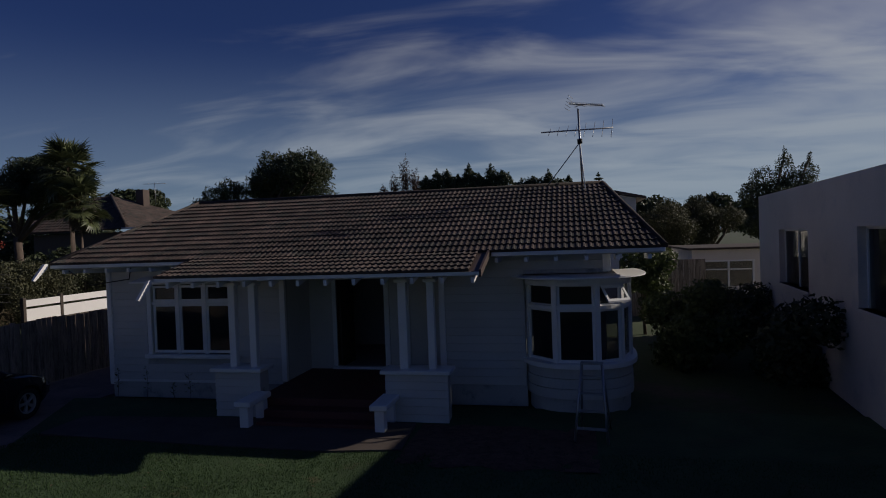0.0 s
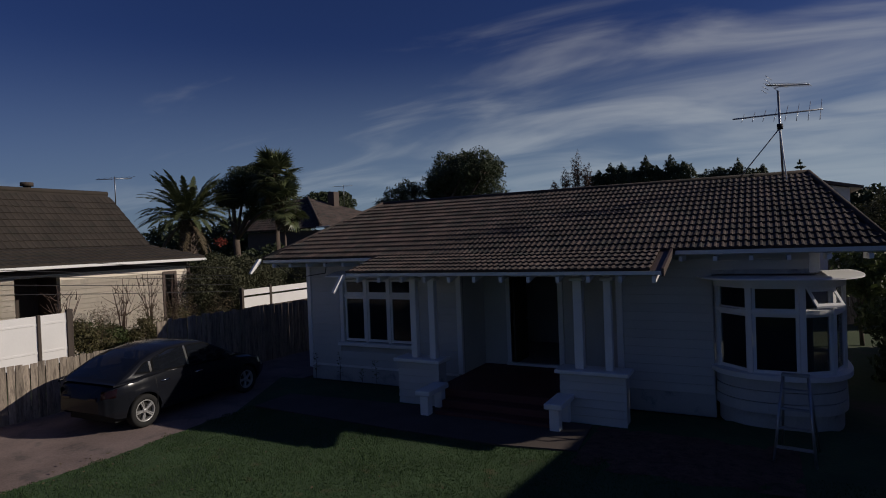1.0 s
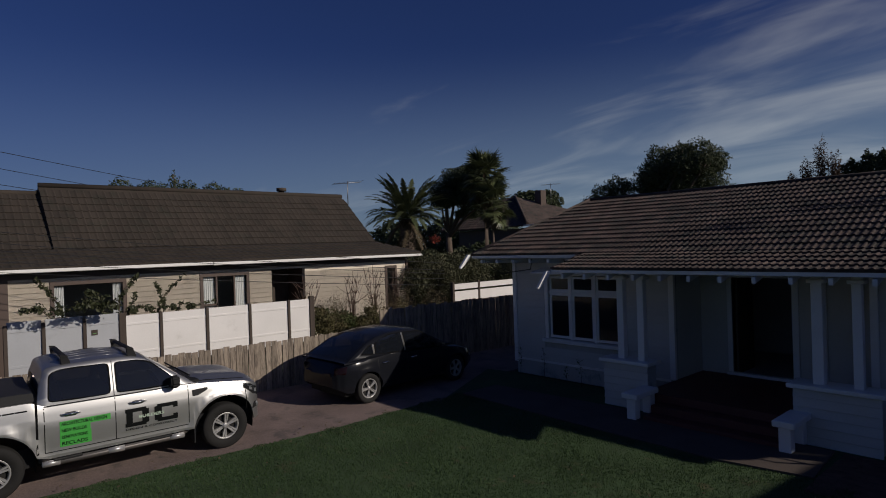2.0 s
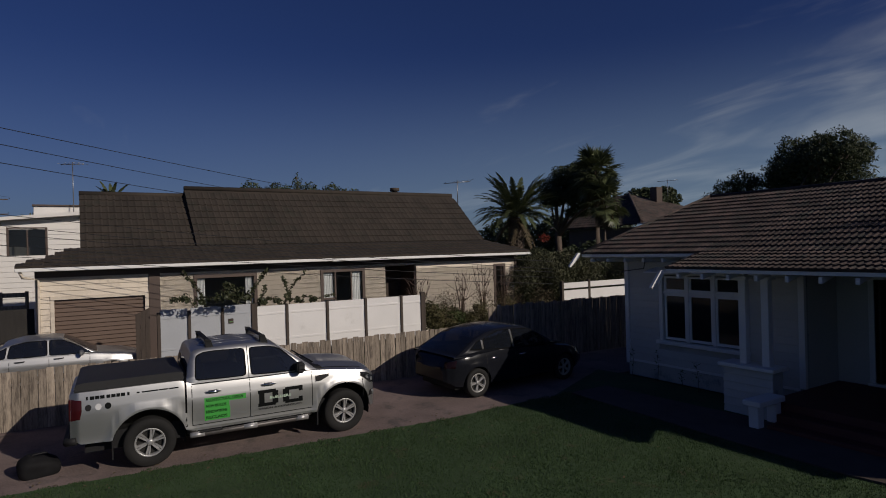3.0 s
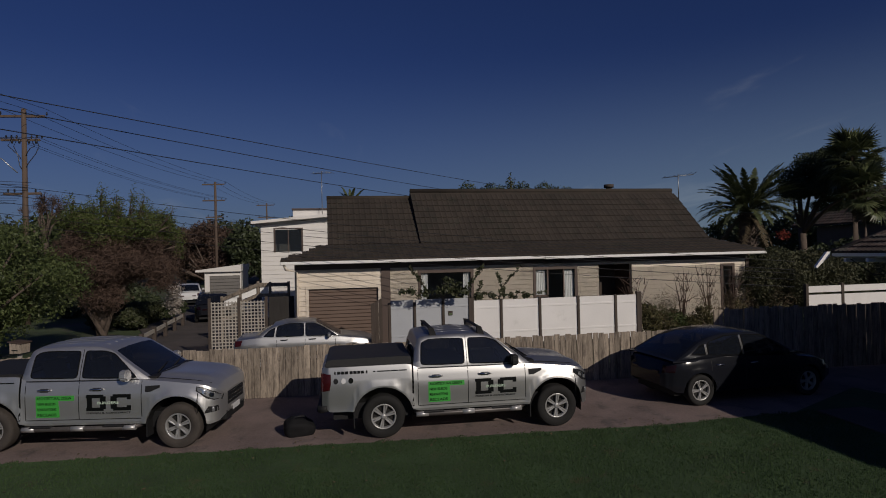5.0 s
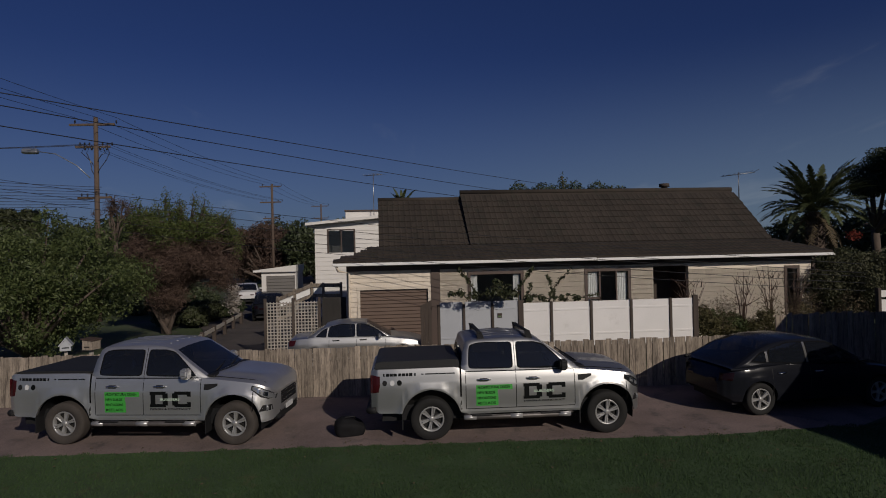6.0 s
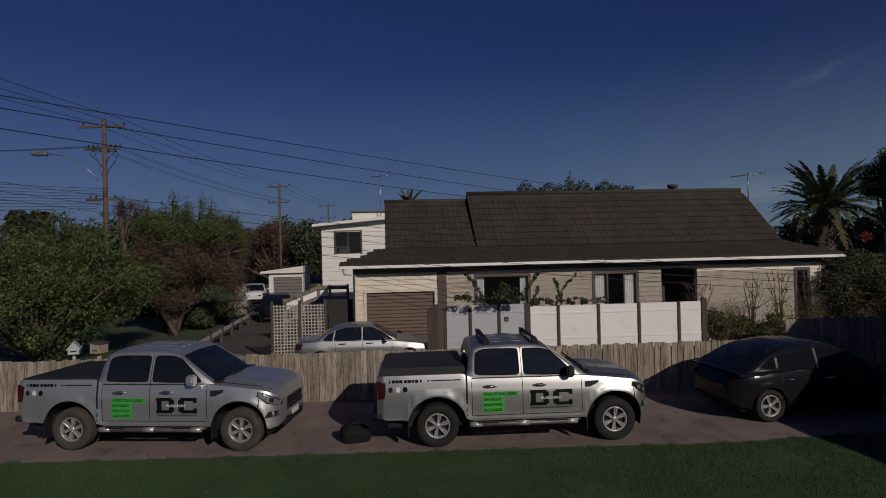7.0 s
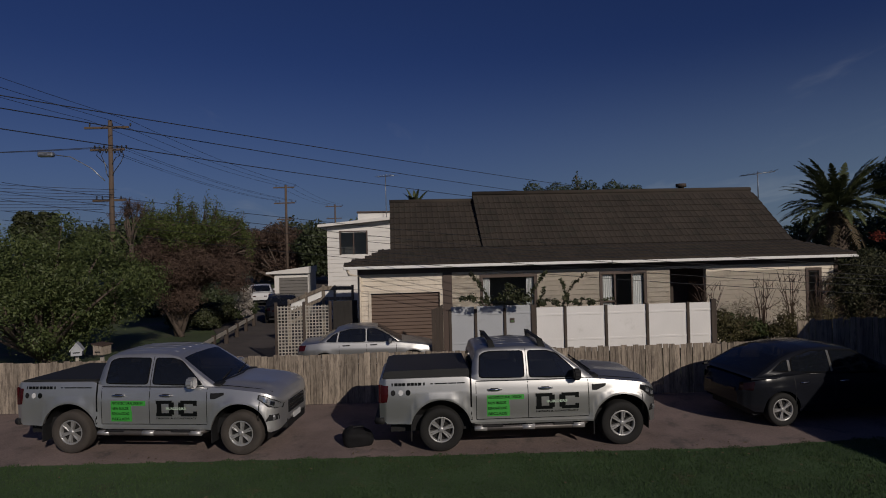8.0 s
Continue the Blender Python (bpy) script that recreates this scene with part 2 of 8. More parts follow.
def prism(bm, outline, axis, a, b):
    """A flat outline pushed from a to b along axis x, y or z. The outline's pairs are the two other axes in order."""
    def place(p, d):
        return {"x": (d, p[0], p[1]), "y": (p[0], d, p[1]), "z": (p[0], p[1], d)}[axis]
    lo = [bm.verts.new(place(p, a)) for p in outline]
    hi = [bm.verts.new(place(p, b)) for p in outline]
    n = len(outline)
    bm.faces.new(lo[::-1])
    bm.faces.new(hi)
    for i in range(n):
        bm.faces.new((lo[i], lo[(i + 1) % n], hi[(i + 1) % n], hi[i]))
    return lo + hi


def quad(bm, a, b, c, d):
    return bm.faces.new([bm.verts.new(p) for p in (a, b, c, d)])


def mesh_of(name, bm, mat):
    bmesh.ops.recalc_face_normals(bm, faces=bm.faces[:])
    me = bpy.data.meshes.new(name)
    bm.to_mesh(me)
    bm.free()
    me.materials.append(mat)
    return me


def thing(name, at=(0, 0, 0), turn=0.0, label="", category="", group="", kind="", in_world=False):
    """A thing's root at its base."""
    ob = new(name)
    ob.empty_display_size = 0.2
    ob.matrix_basis = pose(*at, 0, 0, turn)
    if in_world:
        WORLD_ROOTS.add(ob.name)
    return tagged(ob, label, category, group, kind)


def root_of(ob):
    while ob.parent:
        ob = ob.parent
    return ob


WORLD_ROOTS = set()


def part(name, bm, mat, parent, label="", kind=""):
    """One mesh under a thing or part, its corners given in the thing's own space, or in the world for the large buildings."""
    r = root_of(parent)
    if r.name in WORLD_ROOTS:
        bm.transform(r.matrix_basis.inverted())
    ob = new(name, mesh_of(name, bm, mat))
    ob.parent = parent
    return tagged(ob, label, kind=kind)


def whole(name, bm, mat, label, category, group="", kind="", at=None):
    """A thing of one mesh; its corners are in the world, or in its own space if a pose is given."""
    if at is None:
        lo = [min(v.co[i] for v in bm.verts) for i in range(3)]
        hi = [max(v.co[i] for v in bm.verts) for i in range(3)]
        base = Vector(((lo[0] + hi[0]) / 2, (lo[1] + hi[1]) / 2, lo[2]))
        bmesh.ops.translate(bm, verts=bm.verts[:], vec=-base)
        at = Matrix.Translation(base)
    ob = new(name, mesh_of(name, bm, mat))
    ob.matrix_basis = at
    return tagged(ob, label, category, group, kind)


def fresh():
    return bmesh.new()


def boxed(name, mat, parent, dims, bevel=0.0, label="", turn=None):
    bm = fresh()
    box(bm, *dims, bevel=bevel, turn=turn)
    return part(name, bm, mat, parent, label)


def raw_mesh(name, verts, faces, mat, smooth=False):
    me = bpy.data.meshes.new(name)
    me.from_pydata([tuple(v) for v in verts], [], [tuple(f) for f in faces])
    me.materials.append(mat)
    if smooth:
        me.polygons.foreach_set("use_smooth", [True] * len(me.polygons))
    me.update()
    return me


def weatherboards(parent, name, mat, along, fixed, a0, a1, z0, z1, cover, out, holes=(), lap=0.02):
    """Lapped boards on a wall face, one object a board, cut at the openings. along: the axis they run on; fixed: the wall's place
    on the other axis; out: +1 or -1, the side on which they lie; holes: (a, b, low, high)."""
    rows = int(math.ceil((z1 - z0) / cover))
    for k in range(rows):
        lo, hi = z0 + k * cover, min(z0 + (k + 1) * cover, z1)
        cuts = sorted((h[0], h[1]) for h in holes if h[2] < hi - 0.03 and h[3] > lo + 0.03)
        spans, at = [], a0
        for c0, c1 in cuts:
            if c0 > at + 0.02:
                spans.append((at, c0))
            at = max(at, c1)
        if a1 > at + 0.02:
            spans.append((at, a1))
        for s0, s1 in spans:
            bm = fresh()
            sec = [(fixed + out * 0.002, lo), (fixed + out * 0.034, lo), (fixed + out * 0.036, lo + 0.008), (fixed + out * 0.012, hi + 0.004), (fixed + out * 0.002, hi + 0.004)]
            if along == "x":
                prism(bm, sec, "x", s0, s1)
            else:
                prism(bm, sec, "y", s0, s1)
            part(name, bm, mat, parent)


def wall_with_holes(bm, along, fixed, thick, a0, a1, z0, z1, holes):
    """A wall of blocks round its openings, its face at fixed, its thickness on the side of thick's sign."""
    xs = sorted({a0, a1, *[h[0] for h in holes], *[h[1] for h in holes]})
    zs = sorted({z0, z1, *[h[2] for h in holes], *[h[3] for h in holes]})
    f0, f1 = sorted((fixed, fixed + thick))
    for i in range(len(xs) - 1):
        for k in range(len(zs) - 1):
            cx, cz = (xs[i] + xs[i + 1]) / 2, (zs[k] + zs[k + 1]) / 2
            if any(h[0] < cx < h[1] and h[2] < cz < h[3] for h in holes):
                continue
            if along == "x":
                box(bm, xs[i], xs[i + 1], f0, f1, zs[k], zs[k + 1])
            else:
                box(bm, f0, f1, xs[i], xs[i + 1], zs[k], zs[k + 1])
    bmesh.ops.remove_doubles(bm, verts=bm.verts[:], dist=0.0005)

# ---- ground ----
bm = fresh()
R_GROUND = 900.0
ring = [bm.verts.new((R_GROUND * math.cos(a * math.pi / 16), R_GROUND * math.sin(a * math.pi / 16), -0.03)) for a in range(32)]
bm.faces.new(ring)
M_GROUND = material("rough_ground", (0.045, 0.066, 0.022), 0.95, vary=0.35, scale=0.25, fine=6, bump=0.3, depth=0.03, second=(0.075, 0.06, 0.045), amount=0.5)
ground = whole("ground", bm, M_GROUND, "rough grass and earth ground reaching the horizon", "ground", kind="structure", at=Matrix())


def edge_x(y):
    """The line where the lawn meets the driveway."""
    return -10.02 - 0.078 * max(0.0, 6.0 - y) - 0.05 * max(0.0, y - 6.0)


bm = fresh()
NX, NY = 60, 90
grid = []
for j in range(NY + 1):
    y = -11 + 22.6 * j / NY
    row = []
    for i in range(NX + 1):
        x0 = edge_x(min(y, 8.4)) + 0.05 * noise.noise((0, y * 2.3, 0)) if y < 8.4 else -9.9 - 0.5 * (y - 8.4)
        x = x0 + (5.0 - x0) * i / NX
        edge = min(i, 4) / 4
        z = 0.02 + edge * (0.035 + 0.012 * noise.noise((x * 0.9, y * 0.9, 1)))
        row.append(bm.verts.new((x, y, z)))
    grid.append(row)
for j in range(NY):
    for i in range(NX):
        bm.faces.new((grid[j][i], grid[j][i + 1], grid[j + 1][i + 1], grid[j + 1][i])).smooth = True
lawn = whole("lawn", bm, M_GRASS_SOIL, "uneven green front lawn, half in the house's shadow", "lawn", kind="structure", at=Matrix())

bm = fresh()
prism(bm, [(-16.0, -14.0), (edge_x(-14) + 0.25, -14.0), (edge_x(6.0) + 0.25, 6.0), (edge_x(8.6) + 0.25, 8.6), (-9.7, 9.4), (-9.7, 11.3), (-10.9, 11.6), (-10.9, 22), (-13.9, 22)], "z", -0.2, 0.012)
driveway = whole("driveway", bm, M_DRIVE, "worn reddish-grey asphalt driveway beside the lawn", "driveway", kind="structure", at=Matrix())

bm = fresh()
prism(bm, [(-9.9, 9.15), (-6.4, 8.95), (-4.2, 8.9), (-3.0, 9.1), (-3.1, 10.4), (-6.6, 10.4), (-9.9, 10.2)], "z", -0.1, 0.085)
path = whole("path", bm, M_PATH, "stained concrete path leading to the porch steps", "path", kind="structure", at=Matrix())

bm = fresh()
NBX, NBY = 26, 14
rows = []
for j in range(NBY + 1):
    row = []
    for i in range(NBX + 1):
        u, v = i / NBX, j / NBY
        x = -2.98 + 3.0 * u
        y = 8.55 + 1.9 * v + 0.15 * noise.noise((x * 2, 3, 0)) * (1 - v)
        row.append(bm.verts.new((x, y, 0.062 + 0.03 * noise.noise((x * 3, y * 3, 2)) + 0.03 * math.sin(math.pi * v) * math.sin(math.pi * u))))
    rows.append(row)
for p, q in zip(rows, rows[1:]):
    for i in range(NBX):
        bm.faces.new((p[i], p[i + 1], q[i + 1], q[i])).smooth = True
garden_bed = whole("garden_bed", bm, M_MULCH, "reddish-brown leaf litter bed beside the path", "garden bed", kind="structure", at=Matrix())

# ---- the blue weatherboard house ----
house = thing("house", (-5.0, 14.5, 0.0), 0, "pale blue-grey weatherboard bungalow with white trim and brown tiled roof", "house", in_world=True)
WY = 11.9          # front wall
XL, XR = -10.68, 0.40
WIN = (-9.6, -7.55, 0.98, 2.58)
REC = (-6.34, -2.9)  # the porch recess
BACK = 13.15
BAY = (-0.24, 12.2, 1.05)
bm = fresh()
wall_with_holes(bm, "x", WY, 0.14, XL, REC[0], 0.0, 3.02, [WIN])
wall_front = part("wall_front", bm, M_BASE_BLUE, house)
bm = fresh()
wall_with_holes(bm, "x", WY, 0.14, REC[1], -1.2, 0.0, 3.02, [])
box(bm, -1.2, XR, WY, WY + 0.14, 2.62, 3.02)
part("wall_front", bm, M_BASE_BLUE, house)
bm = fresh()
wall_with_holes(bm, "y", XL, 0.14, WY + 0.14, 18.5, 0.0, 3.02, [])
part("wall_west", bm, M_BASE_BLUE, house)
bm = fresh()
wall_with_holes(bm, "y", XR, -0.14, WY + 0.14, 13.0, 2.62, 3.02, [])
wall_with_holes(bm, "y", XR, -0.14, 13.0, 18.5, 0.0, 3.02, [])
part("wall_east", bm, M_BASE_BLUE, house)
bm = fresh()
box(bm, XL + 0.14, XR - 0.14, 18.36, 18.5, 0, 3.02)
part("wall_back", bm, M_BASE_BLUE, house)
# the recess: side walls, back wall with the doorway
DOOR = (-5.66, -4.5, 0.42, 2.5)
bm = fresh()
box(bm, REC[0] - 0.14, REC[0], WY + 0.14, BACK, 0, 3.02)
part("recess_wall", bm, M_BOARD_BLUE, house)
bm = fresh()
box(bm, REC[1], REC[1] + 0.14, WY + 0.14, BACK, 0, 3.02)
part("recess_wall", bm, M_BOARD_BLUE, house)
bm = fresh()
wall_with_holes(bm, "x", BACK, 0.12, REC[0] - 0.14, REC[1] + 0.14, 0, 3.02, [DOOR])
part("recess_wall", bm, M_BOARD_BLUE, house)
boxed("inner_floor", M_INSIDE, house, (XL + 0.14, XR - 0.14, BACK + 0.12, 18.36, 0.3, 0.42))
boxed("inner_wall", M_INSIDE, house, (REC[0] - 0.14, REC[1] + 0.14, 16.2, 16.3, 0.42, 3.0))
boxed("inner_wall", M_INSIDE, house, (REC[0] - 0.14, REC[0] - 0.04, BACK + 0.12, 16.2, 0.42, 3.0))
boxed("inner_wall", M_INSIDE, house, (REC[1] + 0.04, REC[1] + 0.14, BACK + 0.12, 16.2, 0.42, 3.0))
boxed("inner_wall", M_INSIDE, house, (XL + 0.2, REC[0] - 0.2, 15.0, 15.1, 0.2, 3.0))
boxed("inner_wall", M_INSIDE, house, (REC[1] + 0.2, XR - 0.2, 15.4, 15.5, 0.2, 3.0))
boxed("ceiling", M_INSIDE, house, (XL + 0.14, XR - 0.14, WY + 0.14, 18.36, 3.02, 3.06))
boxed("porch_ceiling", M_WHITE, house, (REC[0] - 0.3, REC[1] + 0.3, 10.6, WY, 2.93, 2.97))

# door frame and open door
boxed("door_frame", M_WHITE, house, (DOOR[0] - 0.1, DOOR[0], BACK - 0.04, BACK + 0.12, 0.42, 2.5), 0.006)
boxed("door_frame", M_WHITE, house, (DOOR[1], DOOR[1] + 0.12, BACK - 0.04, BACK + 0.12, 0.42, 2.5), 0.006)
boxed("door_head", M_WHITE, house, (DOOR[0] - 0.1, DOOR[1] + 0.12, BACK - 0.05, BACK + 0.12, 2.5, 2.6), 0.006)
boxed("door_sill", M_WHITE, house, (DOOR[0] - 0.1, DOOR[1] + 0.12, BACK - 0.12, BACK + 0.02, 0.43, 0.49), 0.006)
boxed("side_light_frame", M_WHITE, house, (-4.02, -3.9, BACK - 0.04, BACK, 0.42, 2.6), 0.006)
bm = fresh()
box(bm, DOOR[0] + 0.02, DOOR[0] + 0.065, BACK + 0.1, BACK + 0.95, 0.43, 2.48, 0.005)
front_door = part("front_door", bm, M_DARK_WOOD, house, "dark timber front door standing open")
bm = fresh()
rod(bm, (DOOR[0] + 0.065, BACK + 0.85, 1.42), (DOOR[0] + 0.12, BACK + 0.85, 1.42), 0.025)
part("door_knob", bm, M_GALV, front_door)

# porch floor, steps
boxed("porch_floor", M_PORCH, house, (REC[0], REC[1], 10.62, BACK, 0.0, 0.42), 0.01)
for k, (y0, z1) in enumerate(((10.28, 0.28), (9.98, 0.15))):
    boxed("step", M_PORCH, house, (-6.02, -3.72, y0, 10.62 - 0.3 * k + 0.0, 0.0, z1), 0.012)


def pier(x0, x1, posts):
    """A boarded porch pier with a white cap, and two posts on it."""
    p = boxed("pier", M_BASE_BLUE, house, (x0 + 0.02, x1 - 0.02, 10.58, 10.92, 0.0, 0.93))
    weatherboards(p, "board", M_BOARD_BLUE, "x", 10.58, x0, x1, 0.04, 0.93, 0.15, -1)
    boxed("pier_cap", M_WHITE, house, (x0 - 0.08, x1 + 0.06, 10.48, 11.0, 0.93, 1.0), 0.012)
    for a, b in posts:
        boxed("porch_post", M_WHITE, house, (a, b, 10.66, 10.66 + (b - a), 1.0, 2.82), 0.008)
        boxed("post_head", M_WHITE, house, (a - 0.05, b + 0.05, 10.62, 10.7 + (b - a), 2.6, 2.66), 0.008)


pier(-7.18, -6.22, [(-6.91, -6.77), (-6.47, -6.33)])
pier(-3.70, -2.52, [(-3.44, -3.28), (-2.89, -2.76)])
boxed("porch_beam", M_WHITE, house, (-7.3, -2.4, 10.64, 10.78, 2.72, 2.9), 0.008)


def wing_wall(x0, x1):
    """A low white slab on a leg beside the steps."""
    w = thing("step_bench", ((x0 + x1) / 2, 9.9, 0.06), 0, "low white concrete slab on a leg beside the porch steps", "bench", "slabs beside the steps")
    h = (x1 - x0) / 2
    boxed("slab", M_WHITE, w, (-h, h, -0.12, 0.68, 0.40, 0.50), 0.015)
    boxed("leg", M_WHITE, w, (-h * 0.55, h * 0.55, -0.06, 0.12, 0.0, 0.40), 0.01)
    boxed("leg", M_WHITE, w, (-h * 0.55, h * 0.55, 0.5, 0.66, 0.0, 0.40), 0.01)


wing_wall(-6.33, -6.01)
wing_wall(-3.76, -3.44)

# corner boards, skirting, weatherboards
boxed("corner_board", M_WHITE, house, (XL - 0.05, XL + 0.07, WY - 0.055, WY, 0.3, 3.0), 0.005)
boxed("corner_board", M_WHITE, house, (REC[0] - 0.09, REC[0] + 0.03, WY - 0.055, WY + 0.03, 0.42, 2.96), 0.005)
boxed("corner_board", M_WHITE, house, (REC[1] - 0.03, REC[1] + 0.09, WY - 0.055, WY + 0.03, 0.42, 2.96), 0.005)
boxed("corner_board", M_WHITE, house, (XR - 0.1, XR + 0.05, WY - 0.055, WY, 2.64, 3.0), 0.005)
weatherboards(wall_front, "weatherboard", M_BOARD_BLUE, "x", WY, XL + 0.07, REC[0] - 0.09, 0.42, 3.0, 0.165, -1, [(WIN[0] - 0.12, WIN[1] + 0.12, WIN[2] - 0.1, WIN[3] + 0.08)])
weatherboards(wall_front, "weatherboard", M_BOARD_BLUE, "x", WY, REC[1] + 0.09, -1.22, 0.42, 3.0, 0.165, -1)
weatherboards(wall_front, "weatherboard", M_BOARD_BLUE, "x", WY, -1.22, XR - 0.1, 2.70, 3.0, 0.165, -1)
boxed("skirting", M_WHITE, house, (XL + 0.02, REC[0] - 0.1, WY - 0.03, WY, 0.36, 0.42), 0.004)


def casement(parent, x0, x1, z0, z1, y, lights, transom, out=-1):
    """A white timber window: frame, mullions, transom, sashes with small top lights, panes, sill."""
    w = boxed("window", M_WHITE, parent, (x0 - 0.11, x1 + 0.11, y - 0.06, y - 0.0, z1, z1 + 0.1), 0.006)
    boxed("window_frame", M_WHITE, w, (x0 - 0.11, x0, y - 0.055, y + 0.05, z0, z1), 0.006)
    boxed("window_frame", M_WHITE, w, (x1, x1 + 0.11, y - 0.055, y + 0.05, z0, z1), 0.006)
    boxed("window_sill", M_WHITE, w, (x0 - 0.16, x1 + 0.16, y - 0.13, y + 0.04, z0 - 0.09, z0 - 0.0), 0.01)
    step = (x1 - x0) / lights
    for k in range(lights):
        a, b = x0 + k * step, x0 + (k + 1) * step
        if k:
            boxed("mullion", M_WHITE, w, (a - 0.035, a + 0.035, y - 0.04, y + 0.05, z0, z1), 0.005)
        for lo, hi in ((z0, transom), (transom, z1)):
            bm = fresh()
            a1, b1, l1, h1 = a + 0.035, b - 0.035, lo + 0.025, hi - 0.025
            box(bm, a1, a1 + 0.05, y - 0.015, y + 0.03, l1, h1)
            box(bm, b1 - 0.05, b1, y - 0.015, y + 0.03, l1, h1)
            box(bm, a1 + 0.05, b1 - 0.05, y - 0.015, y + 0.03, l1, l1 + 0.06)
            box(bm, a1 + 0.05, b1 - 0.05, y - 0.015, y + 0.03, h1 - 0.05, h1)
            part("sash", bm, M_WHITE, w)
            boxed("pane", M_GLASS, w, (a1 + 0.04, b1 - 0.04, y + 0.008, y + 0.014, l1 + 0.04, h1 - 0.03))
    boxed("transom", M_WHITE, w, (x0, x1, y - 0.03, y + 0.045, transom - 0.03, transom + 0.03), 0.005)
    return w


casement(house, WIN[0] + 0.02, WIN[1] - 0.02, WIN[2] + 0.02, WIN[3] - 0.02, WY, 3, 2.14)
# the flat hood with its tilted end over the window
bm = fresh()
prism(bm, [(WY - 0.5, 2.63), (WY - 0.5, 2.66), (WY, 2.76), (WY, 2.73)], "x", WIN[0] - 0.15, -6.4)
part("window_hood", bm, M_WHITE, house)

# the rounded corner bay
bay = boxed("bay", M_BASE_BLUE, house, (BAY[0] - 0.2, BAY[0] + 0.2, BAY[1] - 0.2, BAY[1] + 0.2, 0.3, 0.5))


def bay_pt(deg, r):
    """A point of the bay's rounded plan."""
    a, k = radians(deg), r / 1.05
    c, q = math.cos(a), math.sin(a)
    return (-0.2 + 1.05 * k * math.copysign(abs(c) ** 0.77, c), 12.6 + (1.3 * k + 0.0) * math.copysign(abs(q) ** 0.77, q))


def bay_ring(name, mat, r0, r1, z0, z1, a0, a1, steps=20, cx=0, cy=0):
    bm = fresh()
    n = max(1, int(steps))
    prev = None
    for k in range(n + 1):
        a = a0 + (a1 - a0) * k / n
        p0, p1 = bay_pt(a, r0), bay_pt(a, r1)
        now = [bm.verts.new((*p0, z0)), bm.verts.new((*p1, z0)), bm.verts.new((*p1, z1)), bm.verts.new((*p0, z1))]
        if prev:
            for i in range(4):
                bm.faces.new((prev[i], prev[(i + 1) % 4], now[(i + 1) % 4], now[i]))
        else:
            bm.faces.new(now[::-1])
        prev = now
    bm.faces.new(prev)
    return part(name, bm, mat, bay)


A0, A1 = 200, 386
for k in range(3):
    bay_ring("bay_board", M_BOARD_BLUE, 0.9, BAY[2] + 0.012 * (2 - k) * 0.6, 0.32 + 0.19 * k, 0.32 + 0.19 * (k + 1) - 0.012, A0, A1, 26)
bay_ring("bay_backing", M_BASE_BLUE, 0.85, 1.0, 0.0, 0.89, A0, A1, 26)
bay_ring("bay_sill", M_WHITE, 0.9, BAY[2] + 0.09, 0.90, 0.985, A0, A1, 30)
bay_ring("bay_head", M_WHITE, 0.9, BAY[2] + 0.02, 2.42, 2.56, A0, A1, 30)
bay_ring("bay_canopy", M_WHITE, 0.2, BAY[2] + 0.28, 2.565, 2.592, A0 - 4, A1, 30)
bay_ring("bay_transom", M_WHITE, 0.95, BAY[2] + 0.0, 1.98, 2.05, A0, A1, 30)
MULLIONS = (206, 252, 284, 316, 350, 386)
for k, a in enumerate(MULLIONS):
    d = 2.6 if k else 3.4
    bay_ring("bay_mullion", M_WHITE, 0.95, BAY[2] + 0.012, 0.985, 2.42, a - d * 0.7, a + d, 3)
for a0, a1 in zip(MULLIONS, MULLIONS[1:]):
    for lo, hi in ((0.985, 1.98), (2.05, 2.42)):
        bm = fresh()
        u, v = Vector((*bay_pt(a0 + 2.2, 1.0), 0)), Vector((*bay_pt(a1 - 1.6, 1.0), 0))
        along = (v - u)
        flat = Vector((along.y, -along.x, 0)).normalized()
        for f0, f1, g0, g1 in ((0, 0.07, 0, 1), (0.93, 1, 0, 1), (0.07, 0.93, 0, 0.05), (0.07, 0.93, 0.95, 1)):
            p, q = u + along * f0, u + along * f1
            l, h = lo + (hi - lo) * g0, lo + (hi - lo) * g1
            prism(bm, [((w + flat * e).x, (w + flat * e).y) for w, e in ((p, -0.02), (q, -0.02), (q, 0.02), (p, 0.02))], "z", l, h)
        part("sash", bm, M_WHITE, bay)
        bm = fresh()
        p, q = u + along * 0.06, u + along * 0.94
        prism(bm, [((w + flat * e).x, (w + flat * e).y) for w, e in ((p, -0.003), (q, -0.003), (q, 0.003), (p, 0.003))], "z", lo + 0.03, hi - 0.02)
        part("pane", bm, M_GLASS, bay)
